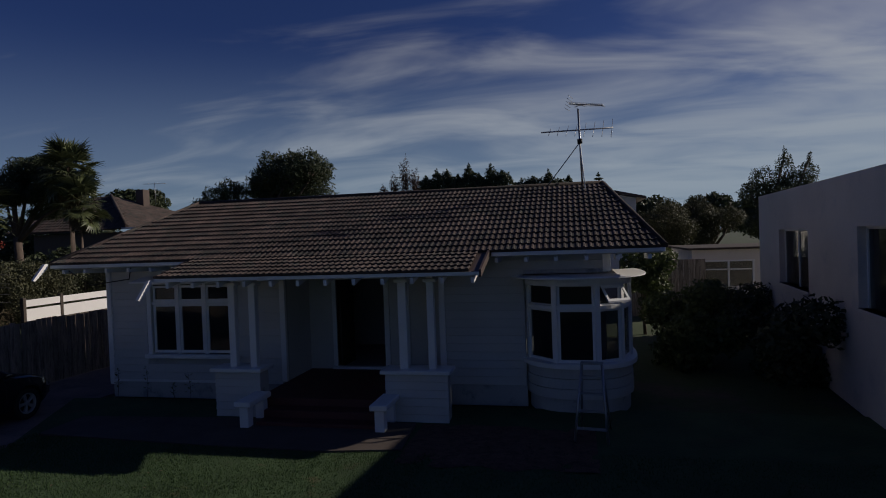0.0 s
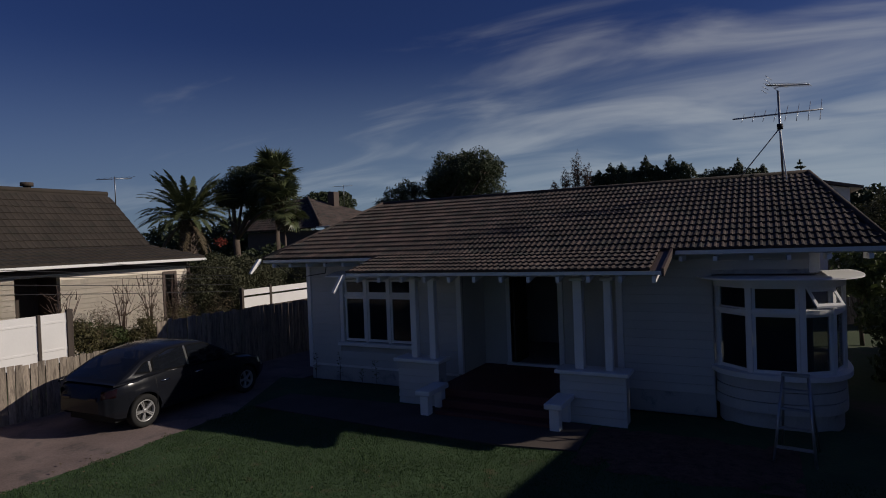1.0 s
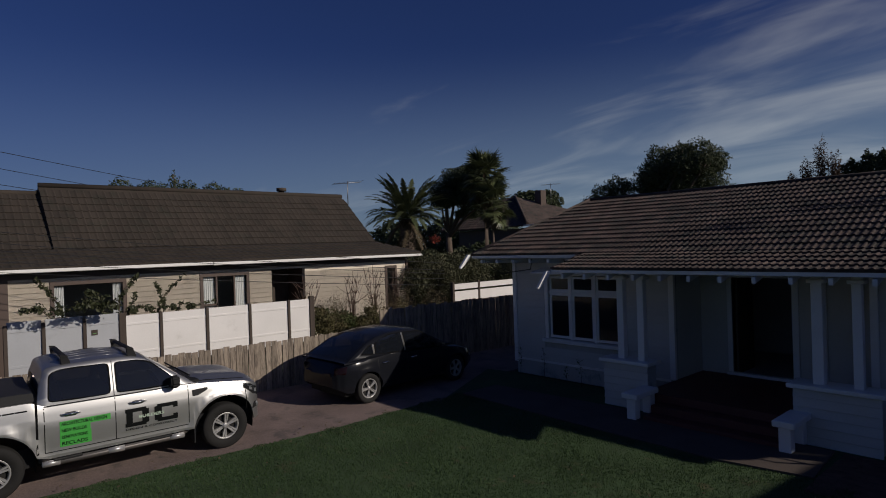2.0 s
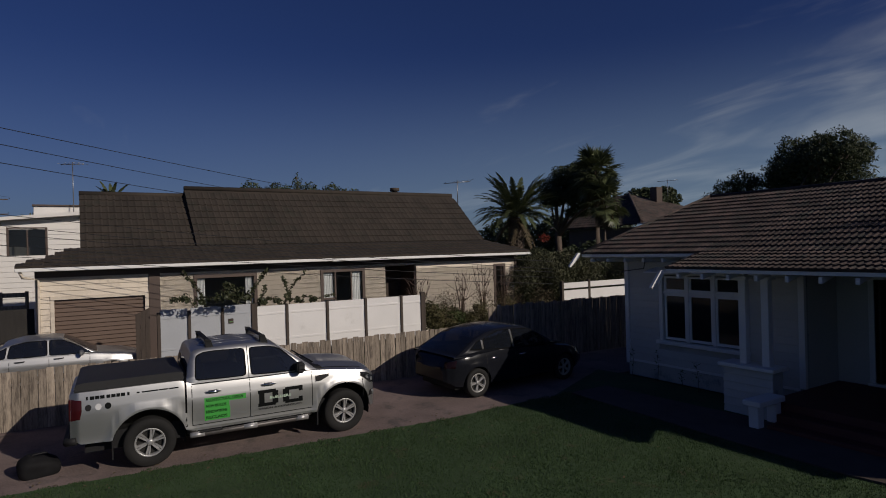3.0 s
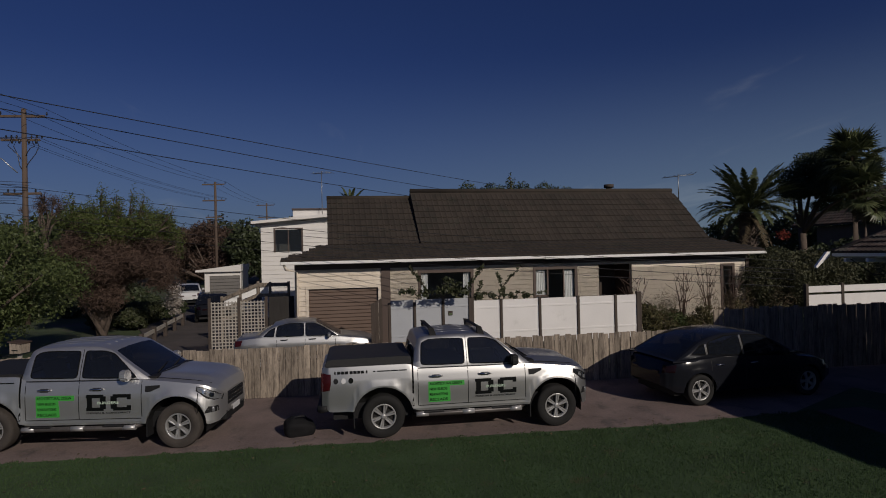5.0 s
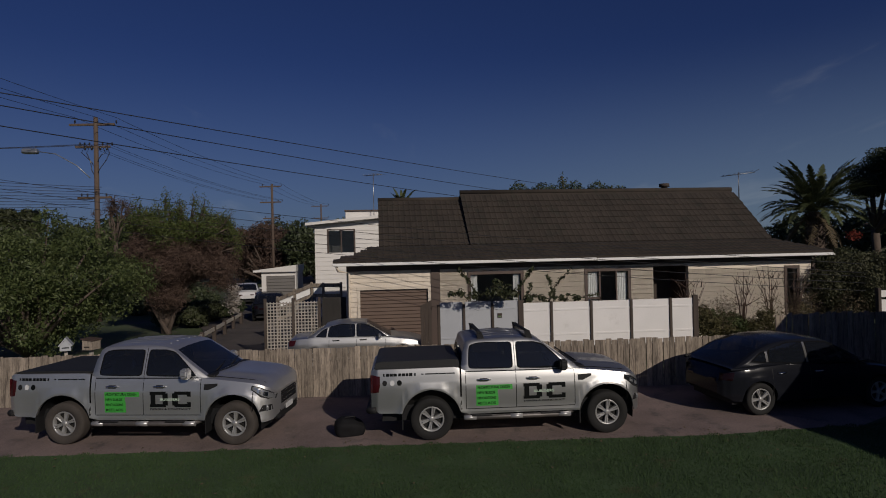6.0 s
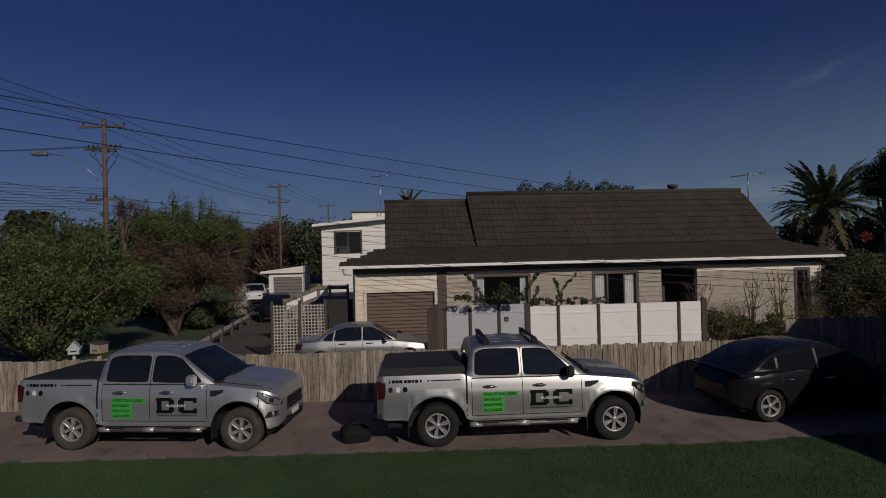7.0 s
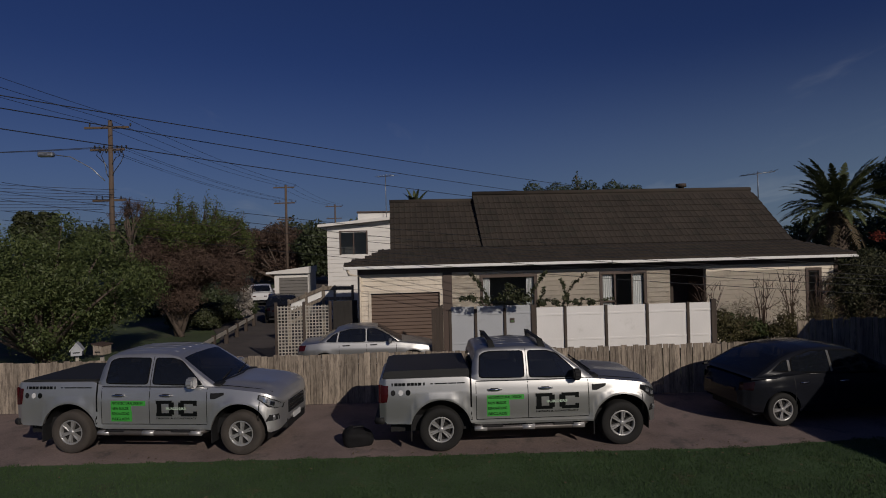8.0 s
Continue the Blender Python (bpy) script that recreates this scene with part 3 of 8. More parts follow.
# one top light stands open on its stay
for deg0, deg1 in ((287, 315),):
    u, v = Vector((*bay_pt(deg0, 1.07), 2.40)), Vector((*bay_pt(deg1, 1.07), 2.40))
    outw = Vector((v.y - u.y, u.x - v.x, 0)).normalized()
    bm = fresh()
    lift = outw * 0.24 + Vector((0, 0, -0.28))
    for f0, f1, g0, g1 in ((0, 0.1, 0, 1), (0.9, 1, 0, 1), (0.1, 0.9, 0, 0.14), (0.1, 0.9, 0.86, 1)):
        pts = [u.lerp(v, f0) + lift * g0, u.lerp(v, f1) + lift * g0, u.lerp(v, f1) + lift * g1, u.lerp(v, f0) + lift * g1]
        th = Vector((0, 0, 0.03))
        lo_v = [bm.verts.new(p) for p in pts]
        hi_v = [bm.verts.new(p + th) for p in pts]
        bm.faces.new(lo_v)
        bm.faces.new(hi_v[::-1])
        for i in range(4):
            bm.faces.new((lo_v[i], lo_v[(i + 1) % 4], hi_v[(i + 1) % 4], hi_v[i]))
    part("open_sash", bm, M_WHITE, bay, "white top sash standing open")

# ---- roof of the house ----
EAVE_Y, EAVE_Z = 11.3, 3.09
RIDGE_Y, RIDGE_Z = 15.1, 4.56
EXL, EXR = -11.65, 1.36
RXL, RXR = -10.45, 0.52
PORCH = (-8.1, -1.8, 10.12, 2.81)
BACK_Y = 2 * RIDGE_Y - EAVE_Y
bm = fresh()
T = 0.07
def roof_slab(bm, corners, t):
    top = [bm.verts.new(c) for c in corners]
    bot = [bm.verts.new((c[0], c[1], c[2] - t)) for c in corners]
    bm.faces.new(top)
    bm.faces.new(bot[::-1])
    n = len(corners)
    for i in range(n):
        bm.faces.new((top[i], bot[i], bot[(i + 1) % n], top[(i + 1) % n]))
E4 = [(EXL, EAVE_Y, EAVE_Z), (EXR, EAVE_Y, EAVE_Z), (RXR, RIDGE_Y, RIDGE_Z), (RXL, RIDGE_Y, RIDGE_Z)]
roof_slab(bm, E4, T)
roof_slab(bm, [(EXR, BACK_Y, EAVE_Z), (EXL, BACK_Y, EAVE_Z), (RXL, RIDGE_Y, RIDGE_Z), (RXR, RIDGE_Y, RIDGE_Z)], T)
roof_slab(bm, [(EXL, BACK_Y, EAVE_Z), (EXL, EAVE_Y, EAVE_Z), (RXL, RIDGE_Y, RIDGE_Z)], T)
roof_slab(bm, [(EXR, EAVE_Y, EAVE_Z), (EXR, BACK_Y, EAVE_Z), (RXR, RIDGE_Y, RIDGE_Z)], T)
roof_slab(bm, [(PORCH[0], PORCH[2], PORCH[3]), (PORCH[1], PORCH[2], PORCH[3]), (PORCH[1], EAVE_Y + 0.3, EAVE_Z + 0.08), (PORCH[0] - 0.2, EAVE_Y + 0.3, EAVE_Z + 0.08)], T)
roof = part("roof", bm, M_BROWN, house, "brown tiled roof")
boxed("fascia", M_WHITE, house, (EXL, PORCH[0] - 0.05, EAVE_Y - 0.025, EAVE_Y, EAVE_Z - 0.08, EAVE_Z - 0.01), 0.004)
boxed("fascia", M_WHITE, house, (PORCH[1] + 0.05, EXR, EAVE_Y - 0.025, EAVE_Y, EAVE_Z - 0.08, EAVE_Z - 0.01), 0.004)
boxed("fascia", M_WHITE, house, (PORCH[0], PORCH[1], PORCH[2] - 0.025, PORCH[2], PORCH[3] - 0.075, PORCH[3] - 0.01), 0.004)
bm = fresh()
prism(bm, [(PORCH[2] - 0.03, PORCH[3] - 0.1), (PORCH[2] - 0.03, PORCH[3] + 0.03), (EAVE_Y, EAVE_Z + 0.05), (EAVE_Y, EAVE_Z - 0.08)], "x", PORCH[1] - 0.02, PORCH[1] + 0.02)
part("barge_board", bm, M_BROWN, house)
boxed("soffit", M_BASE_BLUE, house, (EXL + 0.05, EXR - 0.05, EAVE_Y + 0.02, WY, EAVE_Z - 0.1, EAVE_Z - 0.08))
for k in range(12):
    x = PORCH[0] + 0.28 + k * 0.535
    if x < PORCH[1] - 0.1:
        bm = fresh()
        prism(bm, [(PORCH[2] - 0.02, PORCH[3] - 0.2), (PORCH[2] - 0.02, PORCH[3] - 0.1), (EAVE_Y, EAVE_Z - 0.1), (EAVE_Y, EAVE_Z - 0.2)], "x", x - 0.03, x + 0.03)
        part("rafter_tail", bm, M_WHITE, house)
for x in [-11.3, -10.75, -10.2, -9.65, -9.1, -8.55] + [-1.66 + 0.55 * k for k in range(6)]:
    bm = fresh()
    prism(bm, [(EAVE_Y - 0.03, EAVE_Z - 0.2), (EAVE_Y - 0.03, EAVE_Z - 0.12), (WY, EAVE_Z - 0.1), (WY, EAVE_Z - 0.22)], "x", x - 0.03, x + 0.03)
    part("rafter_tail", bm, M_WHITE, house)


def tile_mesh(name, w, l, mat, roll=0.015, double=False):
    """One interlocking roof tile: a flat pan and a raised roll, with a thick lower edge."""
    prof = [(0, 0.0), (0.22, 0.0), (0.31, 0.8), (0.42, 0.8), (0.5, 0.0), (0.72, 0.0), (0.81, 0.8), (0.92, 0.8), (1.0, 0.0)] if double else [(0, 0.0), (0.5, 0.0), (0.62, 0.3), (0.78, 1.0), (0.9, 0.8), (1.0, 0.0)]
    vs, fs = [], []
    for y, lift in ((0.0, 0.036), (l * 1.12, 0.004)):
        for u, h in prof:
            vs.append((u * w, y, lift + h * roll))
    for u, h in prof:
        vs.append((u * w, 0.002, -0.012 + h * roll * 0.4))
    n = len(prof)
    for i in range(n - 1):
        fs.append((i, i + 1, n + i + 1, n + i))
        fs.append((2 * n + i, 2 * n + i + 1, i + 1, i))
    return vs, fs


def tile_slope(parent, mat, mat_rest, origin, right, up, width, length, tw, tl, inside, near, name="roof_tile", limit=300):
    """Tiles over a slope. right, up: unit vectors; inside(u, v): whether a tile stands there; near(u, v): whether it is a piece of its own."""
    vs, fs = tile_mesh("tile", tw, tl, mat, 0.02, True)
    one = raw_mesh("roof_tile", vs, fs, mat)
    nrm = right.cross(up)
    turn = Matrix((right, up, nrm)).transposed().to_4x4()
    rv, rf, made = [], [], 0
    inv = root_of(parent).matrix_basis.inverted()
    for j in range(int(length / tl) + 1):
        for i in range(int(width / tw) + 1):
            u, v = i * tw, j * tl
            if not inside(u + tw / 2, v + tl / 2):
                continue
            o = origin + right * u + up * v + nrm * random.uniform(0, 0.004)
            m = Matrix.Translation(o) @ turn @ pose(0, 0, 0, random.uniform(-0.25, 0.25), 0, random.uniform(-0.5, 0.5))
            if near(u, v) and made < limit:
                made += 1
                t = new(name, one)
                t.parent = parent
                t.matrix_basis = inv @ m
            else:
                b = len(rv)
                m2 = inv @ m
                rv.extend([m2 @ Vector(p) for p in vs])
                rf.extend([[b + q for q in f] for f in fs])
    if rv:
        ob = new(name + "s_far", raw_mesh("roof_tiles", rv, rf, mat_rest))
        ob.parent = parent
        tagged(ob, kind="stuff")



# ---- the neighbour's cream house ----
nb = thing("neighbour_house", (-22.0, 6.5, 0.0), 0, "cream weatherboard house with brown trim and a steep olive-brown tiled roof", "house", in_world=True)
NX0 = -18.67
NY0, NY1 = -1.07, 14.52
NZ = 0.337
N_GAR = (-0.66, 1.46, NZ, 2.27)
N_W1 = (2.78, 4.5, 1.35, 2.72)
N_W2 = (6.62, 8.08, 1.35, 2.72)
N_DOOR = (8.9, 10.12, NZ, 2.78)
N_W3 = (13.56, 14.02, 0.6, 2.66)
holes = [N_GAR, N_W1, N_W2, N_DOOR, N_W3]
bm = fresh()
wall_with_holes(bm, "y", NX0, -0.15, NY0, NY1, NZ, 3.05, holes)
nwall = part("wall_east", bm, M_CREAM, nb)
weatherboards(nwall, "weatherboard", M_CREAM, "y", NX0, NY0 + 0.06, 1.55, 0.4, 2.86, 0.15, 1, holes)
weatherboards(nwall, "weatherboard", M_CREAM, "y", NX0, 1.86, NY1 - 0.02, 0.4, 2.86, 0.15, 1, holes)
boxed("frieze", M_BROWN, nb, (NX0, NX0 + 0.045, NY0, NY1, 2.86, 3.05))
# flat dark brown strip stands in for the step in the wall
boxed("wall_step_strip", M_BROWN, nb, (NX0, NX0 + 0.06, 1.56, 1.85, NZ, 2.86))
boxed("corner_board", M_BROWN, nb, (NX0, NX0 + 0.05, NY1 - 0.01, NY1 + 0.12, NZ, 2.8))
for y in (NY0 - 0.0, NY1 - 0.15):
    boxed("side_wall", M_CREAM, nb, (NX0 - 7.0, NX0 - 0.15, y, y + 0.15, NZ, 3.05))
boxed("back_wall", M_CREAM, nb, (NX0 - 7.15, NX0 - 7.0, NY0, NY1, NZ, 3.05))
boxed("inner_wall", M_INSIDE, nb, (NX0 - 3.0, NX0 - 2.9, NY0 + 0.2, NY1 - 0.2, NZ, 3.0))
boxed("soffit", M_BROWN, nb, (NX0 + 0.045, -18.22, NY0 - 0.3, NY1 + 0.35, 3.06, 3.09))
# garage door of ribbed slats
gd = thing("garage_door", (NX0 - 0.06, (N_GAR[0] + N_GAR[1]) / 2, NZ), 0, "closed brown ribbed roller door of the neighbour's garage", "garage door")
w = (N_GAR[1] - N_GAR[0]) / 2
for k in range(17):
    z = k * 0.1135
    boxed("slat", M_GARAGE, gd, (-0.03, 0.015, -w, w, z + 0.004, z + 0.106), 0.010)
boxed("backing", M_BROWN, gd, (-0.06, -0.03, -w, w, 0, 1.93))
for a, b in ((N_GAR[0] - 0.09, N_GAR[0]), (N_GAR[1], N_GAR[1] + 0.09)):
    boxed("garage_frame", M_CREAM, nb, (NX0 - 0.02, NX0 + 0.05, a, b, NZ, 2.27))
boxed("garage_frame", M_CREAM, nb, (NX0 - 0.02, NX0 + 0.05, N_GAR[0] - 0.09, N_GAR[1] + 0.09, 2.27, 2.36))


def n_window(h, curtain, mullion):
    """A brown-framed window with panes and white curtains inside."""
    w = boxed("window", M_BROWN, nb, (NX0 - 0.03, NX0 + 0.05, h[0] - 0.05, h[1] + 0.05, h[3] - 0.06, h[3] + 0.04), 0.005)
    boxed("window_frame", M_BROWN, w, (NX0 - 0.03, NX0 + 0.05, h[0] - 0.05, h[0] + 0.05, h[2], h[3] - 0.06), 0.005)
    boxed("window_frame", M_BROWN, w, (NX0 - 0.03, NX0 + 0.05, h[1] - 0.05, h[1] + 0.05, h[2], h[3] - 0.06), 0.005)
    boxed("window_sill", M_BROWN, w, (NX0 - 0.03, NX0 + 0.09, h[0] - 0.08, h[1] + 0.08, h[2] - 0.05, h[2] + 0.04), 0.005)
    for m in mullion:
        boxed("mullion", M_BROWN, w, (NX0 - 0.02, NX0 + 0.035, m - 0.025, m + 0.025, h[2], h[3] - 0.06))
    pane = boxed("pane", M_CLEAR, w, (NX0 - 0.005, NX0 + 0.001, h[0] + 0.04, h[1] - 0.04, h[2] + 0.03, h[3] - 0.05))
    pane.visible_shadow = False
    for a, b in curtain:
        bm = fresh()
        n = 28
        prev = None
        for k in range(n + 1):
            y = a + (b - a) * k / n
            x = NX0 - 0.075 + 0.022 * math.sin(k * 1.35)
            now = (bm.verts.new((x, y, h[2] + 0.03)), bm.verts.new((x, y, h[3] - 0.05)))
            if prev:
                bm.faces.new((prev[0], now[0], now[1], prev[1])).smooth = True
            prev = now
        part("curtain", bm, M_CURTAIN, w, "white gathered curtain")
    if len(curtain) > 1:
        a, b = curtain[0]
        boxed("transom", M_BROWN, w, (NX0 - 0.02, NX0 + 0.035, a, b + 0.06, h[2] + 0.42, h[2] + 0.48))


n_window(N_W1, [(N_W1[0] + 0.05, N_W1[0] + 0.28), (N_W1[1] - 0.28, N_W1[1] - 0.05)], [])
n_window(N_W2, [(N_W2[0] + 0.05, N_W2[0] + 0.42), (N_W2[1] - 0.4, N_W2[1] - 0.05)], [N_W2[0] + 0.46, N_W2[1] - 0.44])
n_window(N_W3, [], [])
# recessed doorway
bm = fresh()
box(bm, NX0 - 1.2, NX0 - 0.15, N_DOOR[0] - 0.1, N_DOOR[0], NZ, 3.0)
box(bm, NX0 - 1.2, NX0 - 0.15, N_DOOR[1], N_DOOR[1] + 0.1, NZ, 3.0)
box(bm, NX0 - 1.3, NX0 - 1.2, N_DOOR[0] - 0.1, N_DOOR[1] + 0.1, NZ, 3.0)
part("porch_wall", bm, M_BROWN, nb)
boxed("front_door", M_DARK_WOOD, nb, (NX0 - 1.2, NX0 - 1.15, N_DOOR[0] + 0.1, N_DOOR[1] - 0.12, NZ, 2.3), 0.005)

# roof: a low skirt below, steep slopes above, the northern part standing a little higher
N_E = (-18.2, 3.14)
N_K = (-20.0, 3.63)
bm = fresh()
roof_slab(bm, [(N_E[0], -1.45, N_E[1]), (N_E[0], 14.95, N_E[1]), (N_K[0], 14.0, N_K[1]), (N_K[0], -0.05, N_K[1])], 0.06)
roof_slab(bm, [(-26.6, -1.45, N_E[1]), (N_E[0], -1.45, N_E[1]), (N_K[0], -0.05, N_K[1]), (-24.8, -0.05, N_K[1])], 0.06)
roof_slab(bm, [(N_E[0], 14.95, N_E[1]), (-26.6, 14.95, N_E[1]), (-24.8, 14.0, N_K[1]), (N_K[0], 14.0, N_K[1])], 0.06)
roof_slab(bm, [(-26.6, 14.95, N_E[1]), (-26.6, -1.45, N_E[1]), (-24.8, -0.05, N_K[1]), (-24.8, 14.0, N_K[1])], 0.06)
prism(bm, [(N_K[0], N_K[1] - 0.02), (-22.4, 5.66), (-24.8, N_K[1] - 0.02)], "y", 3.06, 14.02)
prism(bm, [(N_K[0] - 0.12, N_K[1] - 0.02), (-22.4, 5.40), (-24.7, N_K[1] - 0.02)], "y", -0.05, 3.06)
nroof = part("roof", bm, M_TILE_N, nb, "steep olive-brown tiled roof")
boxed("gutter", M_WHITE, nb, (N_E[0] - 0.01, N_E[0] + 0.09, -1.45, 6.8, N_E[1] - 0.105, N_E[1] - 0.015), 0.015, "white gutter along the eave")
boxed("gutter", M_WHITE, nb, (N_E[0] - 0.01, N_E[0] + 0.09, 6.81, 14.97, N_E[1] - 0.12, N_E[1] - 0.03), 0.015, "white gutter along the eave")
bm = fresh()
tube(bm, [(N_E[0], -1.35, N_E[1] - 0.1), (N_E[0] - 0.1, -1.3, N_E[1] - 0.25), (NX0 + 0.08, -1.0, N_E[1] - 0.32), (NX0 + 0.08, -1.0, NZ)], 0.04)
part("downpipe", bm, M_CREAM, nb)


def rows_on(parent, o, right, up, width, length, tw, tl, cut, mat=M_TILE_N, roll=0.017):
    """Pressed tile courses, joined, on the far roof."""
    vs, fs = tile_mesh("course", tw, tl, mat, roll)
    nrm = right.cross(up)
    if nrm.z < 0:
        nrm = -nrm
    turn = Matrix((right, up, nrm)).transposed().to_4x4()
    rv, rf = [], []
    inv = root_of(parent).matrix_basis.inverted()
    for j in range(int(length / tl)):
        for i in range(int(width / tw) + 1):
            u, v = i * tw, j * tl
            if cut(u + tw / 2, v / length):
                m = inv @ Matrix.Translation(o + right * u + up * v + nrm * 0.006) @ turn
                b = len(rv)
                rv.extend([m @ Vector(p) for p in vs])
                rf.extend([[b + q for q in f] for f in fs])
    ob = new("roof_tiles", raw_mesh("roof_tiles", rv, rf, mat))
    ob.parent = parent
    tagged(ob, kind="stuff")


YP = Vector((0, 1, 0))
up1 = Vector((N_K[0] - N_E[0], 0, N_K[1] - N_E[1]))
rows_on(nroof, Vector((N_E[0], -1.45, N_E[1])), YP, up1.normalized(), 16.4, up1.length, 0.2, 0.36, lambda u, v: 1.4 * v < u < 16.4 - 0.95 * v)
up2 = Vector((-2.4, 0, 2.03))
rows_on(nroof, Vector((N_K[0], 3.06, N_K[1])), YP, up2.normalized(), 10.9, up2.length, 0.2, 0.36, lambda u, v: True)
up3 = Vector((-2.28, 0, 1.77))
rows_on(nroof, Vector((N_K[0] - 0.12, -0.05, N_K[1])), YP, up3.normalized(), 3.0, up3.length, 0.2, 0.36, lambda u, v: True)
bm = fresh()
tube(bm, [(-22.4, 3.06, 5.67), (-22.4, 14.05, 5.67)], 0.09, 8)
part("ridge_cap", bm, M_TILE_N, nb)
bm = fresh()
tube(bm, [(-22.4, -0.06, 5.41), (-22.4, 3.06, 5.41)], 0.09, 8)
part("ridge_cap", bm, M_TILE_N, nb)
bm = fresh()
rod(bm, (-22.9, 11.5, 5.2), (-22.9, 11.5, 5.85), 0.12, n=12)
rod(bm, (-22.9, 11.5, 5.85), (-22.9, 11.5, 5.98), 0.2, n=12)
part("flue", bm, M_DARK_WOOD, nb, "dark metal flue with a cowl")

# the whole house at its true size and distance
PIVOT = Matrix.Translation((-0.1, 0.0, 3.4))
for ob in (nb, gd):
    ob.matrix_basis = PIVOT @ Matrix.Scale(1.11, 4) @ PIVOT.inverted() @ ob.matrix_basis

# ---- the rendered building beside the house ----
tall = thing("rendered_building", (8.5, 12.0, 0.0), 0, "pale flat-roofed rendered building with deep-set windows", "building", in_world=True)
bm = fresh()
TW = [(15.0, 17.75, 1.85, 3.28), (10.0, 11.92, 1.88, 3.33)]
TX = 5.5
wall_with_holes(bm, "y", TX, 0.25, 4.0, 20.3, 0, 4.3, TW)
part("wall_west", bm, M_RENDER_WALL, tall)
for dims in ((TX + 0.25, 11.5, 4.0, 4.25, 0, 4.3), (TX + 0.25, 11.5, 20.05, 20.3, 0, 4.3), (11.5, 11.75, 4.0, 20.3, 0, 4.3)):
    boxed("wall", M_RENDER_WALL, tall, dims)
boxed("inner_wall", M_INSIDE, tall, (TX + 1.6, TX + 1.7, 4.3, 20.0, 0.0, 4.0))
boxed("flat_roof", M_BASE_BLUE, tall, (TX + 0.25, 11.5, 4.25, 20.05, 4.0, 4.1))
for h in TW:
    w = boxed("window", M_WHITE, tall, (TX + 0.14, TX + 0.2, h[0], h[1], h[3] - 0.05, h[3]))
    boxed("window_frame", M_WHITE, w, (TX + 0.14, TX + 0.2, h[0], h[0] + 0.05, h[2], h[3] - 0.05))
    boxed("window_frame", M_WHITE, w, (TX + 0.14, TX + 0.2, h[1] - 0.05, h[1], h[2], h[3] - 0.05))
    boxed("window_frame", M_WHITE, w, (TX + 0.14, TX + 0.2, (h[0] + h[1]) / 2 - 0.03, (h[0] + h[1]) / 2 + 0.03, h[2], h[3] - 0.05))
    boxed("window_sill", M_RENDER_WALL, w, (TX - 0.03, TX + 0.25, h[0] - 0.05, h[1] + 0.05, h[2] - 0.06, h[2]))
    boxed("pane", M_GLASS, w, (TX + 0.165, TX + 0.17, h[0] + 0.05, h[1] - 0.05, h[2], h[3] - 0.05))

TURN = Matrix.Translation((5.5, 20.3, 0)) @ Matrix.Rotation(radians(-5.65), 4, "Z") @ Matrix.Translation((-5.5, -20.3, 0))
tall.matrix_basis = TURN @ tall.matrix_basis

# ---- boundary fence of palings ----


def fence_x(y):
    return -14.35 + 0.055 * (y + 1.8) if y < 6.3 else -13.9 + 0.06 * (y - 6.3)


fence = thing("paling_fence", (fence_x(0), 0.0, 0.0), 0, "weathered grey-brown timber paling fence along the driveway", "fence", in_world=True)
pal = []
for k in range(5):
    bm = fresh()
    h = 1.18 + 0.03 * random.uniform(-1, 1)
    box(bm, -0.009, 0.009, -0.068, 0.068, 0.02, h, 0.003)
    pal.append(mesh_of("paling", bm, M_PALING))
inv = fence.matrix_basis.inverted()
y = -11.5
while y < 17.5:
    p = new("paling", random.choice(pal))
    p.parent = fence
    p.matrix_basis = inv @ pose(fence_x(y) + random.uniform(-0.008, 0.008), y, 0, random.uniform(-0.5, 0.5), 0, random.uniform(-2, 2))
    if y > 9.6:
        p.matrix_basis = p.matrix_basis @ Matrix.Diagonal((1, 1, 1.42, 1))
    y += 0.1415
for z0 in (0.3, 0.95):
    for a, b in ((-11.5, 6.3), (6.3, 17.5)):
        bm = fresh()
        box(bm, -0.06, -0.015, 0, (b - a), z0, z0 + 0.09)
        for v in bm.verts:
            t = v.co.y / (b - a)
            v.co.x += fence_x(a) + (fence_x(b - 0.001) - fence_x(a)) * t
            v.co.y += a
        part("rail", bm, M_PALING, fence)

# ---- white panel fence in the neighbour's garden ----
pf = thing("panel_fence", (-15.2, 4.9, 0.0), 0, "white sheet-panel fence with dark posts in the neighbour's garden", "fence", in_world=True)
PY = [1.45, 2.1, 2.85, 3.6, 4.42, 5.5, 6.6, 7.7, 8.4]
for k in range(8):
    x = -15.2
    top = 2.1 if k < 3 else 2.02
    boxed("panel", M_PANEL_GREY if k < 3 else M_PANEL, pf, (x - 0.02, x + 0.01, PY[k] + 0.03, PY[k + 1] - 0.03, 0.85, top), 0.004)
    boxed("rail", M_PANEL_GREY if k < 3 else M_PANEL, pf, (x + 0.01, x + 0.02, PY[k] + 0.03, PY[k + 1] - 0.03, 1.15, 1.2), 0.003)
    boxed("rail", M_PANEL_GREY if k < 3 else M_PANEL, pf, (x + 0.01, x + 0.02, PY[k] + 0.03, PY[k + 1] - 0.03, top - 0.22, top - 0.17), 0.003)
for y in PY:
    half = 0.07 if y in (PY[3], PY[-1]) else 0.035
    boxed("post", M_DARK_WOOD, pf, (-15.24, -15.15, y - half, y + half, 0, 2.1 if half > 0.05 else 2.04), 0.005)
sg = boxed("sign_plate", M_DARK_WOOD, pf, (-15.185, -15.175, 2.98, 3.1, 1.66, 1.78), 0.002, "small dark sign with a green bar")
boxed("sign_bar", M_SIGN_GREEN, sg, (-15.175, -15.172, 3.0, 3.08, 1.69, 1.71))

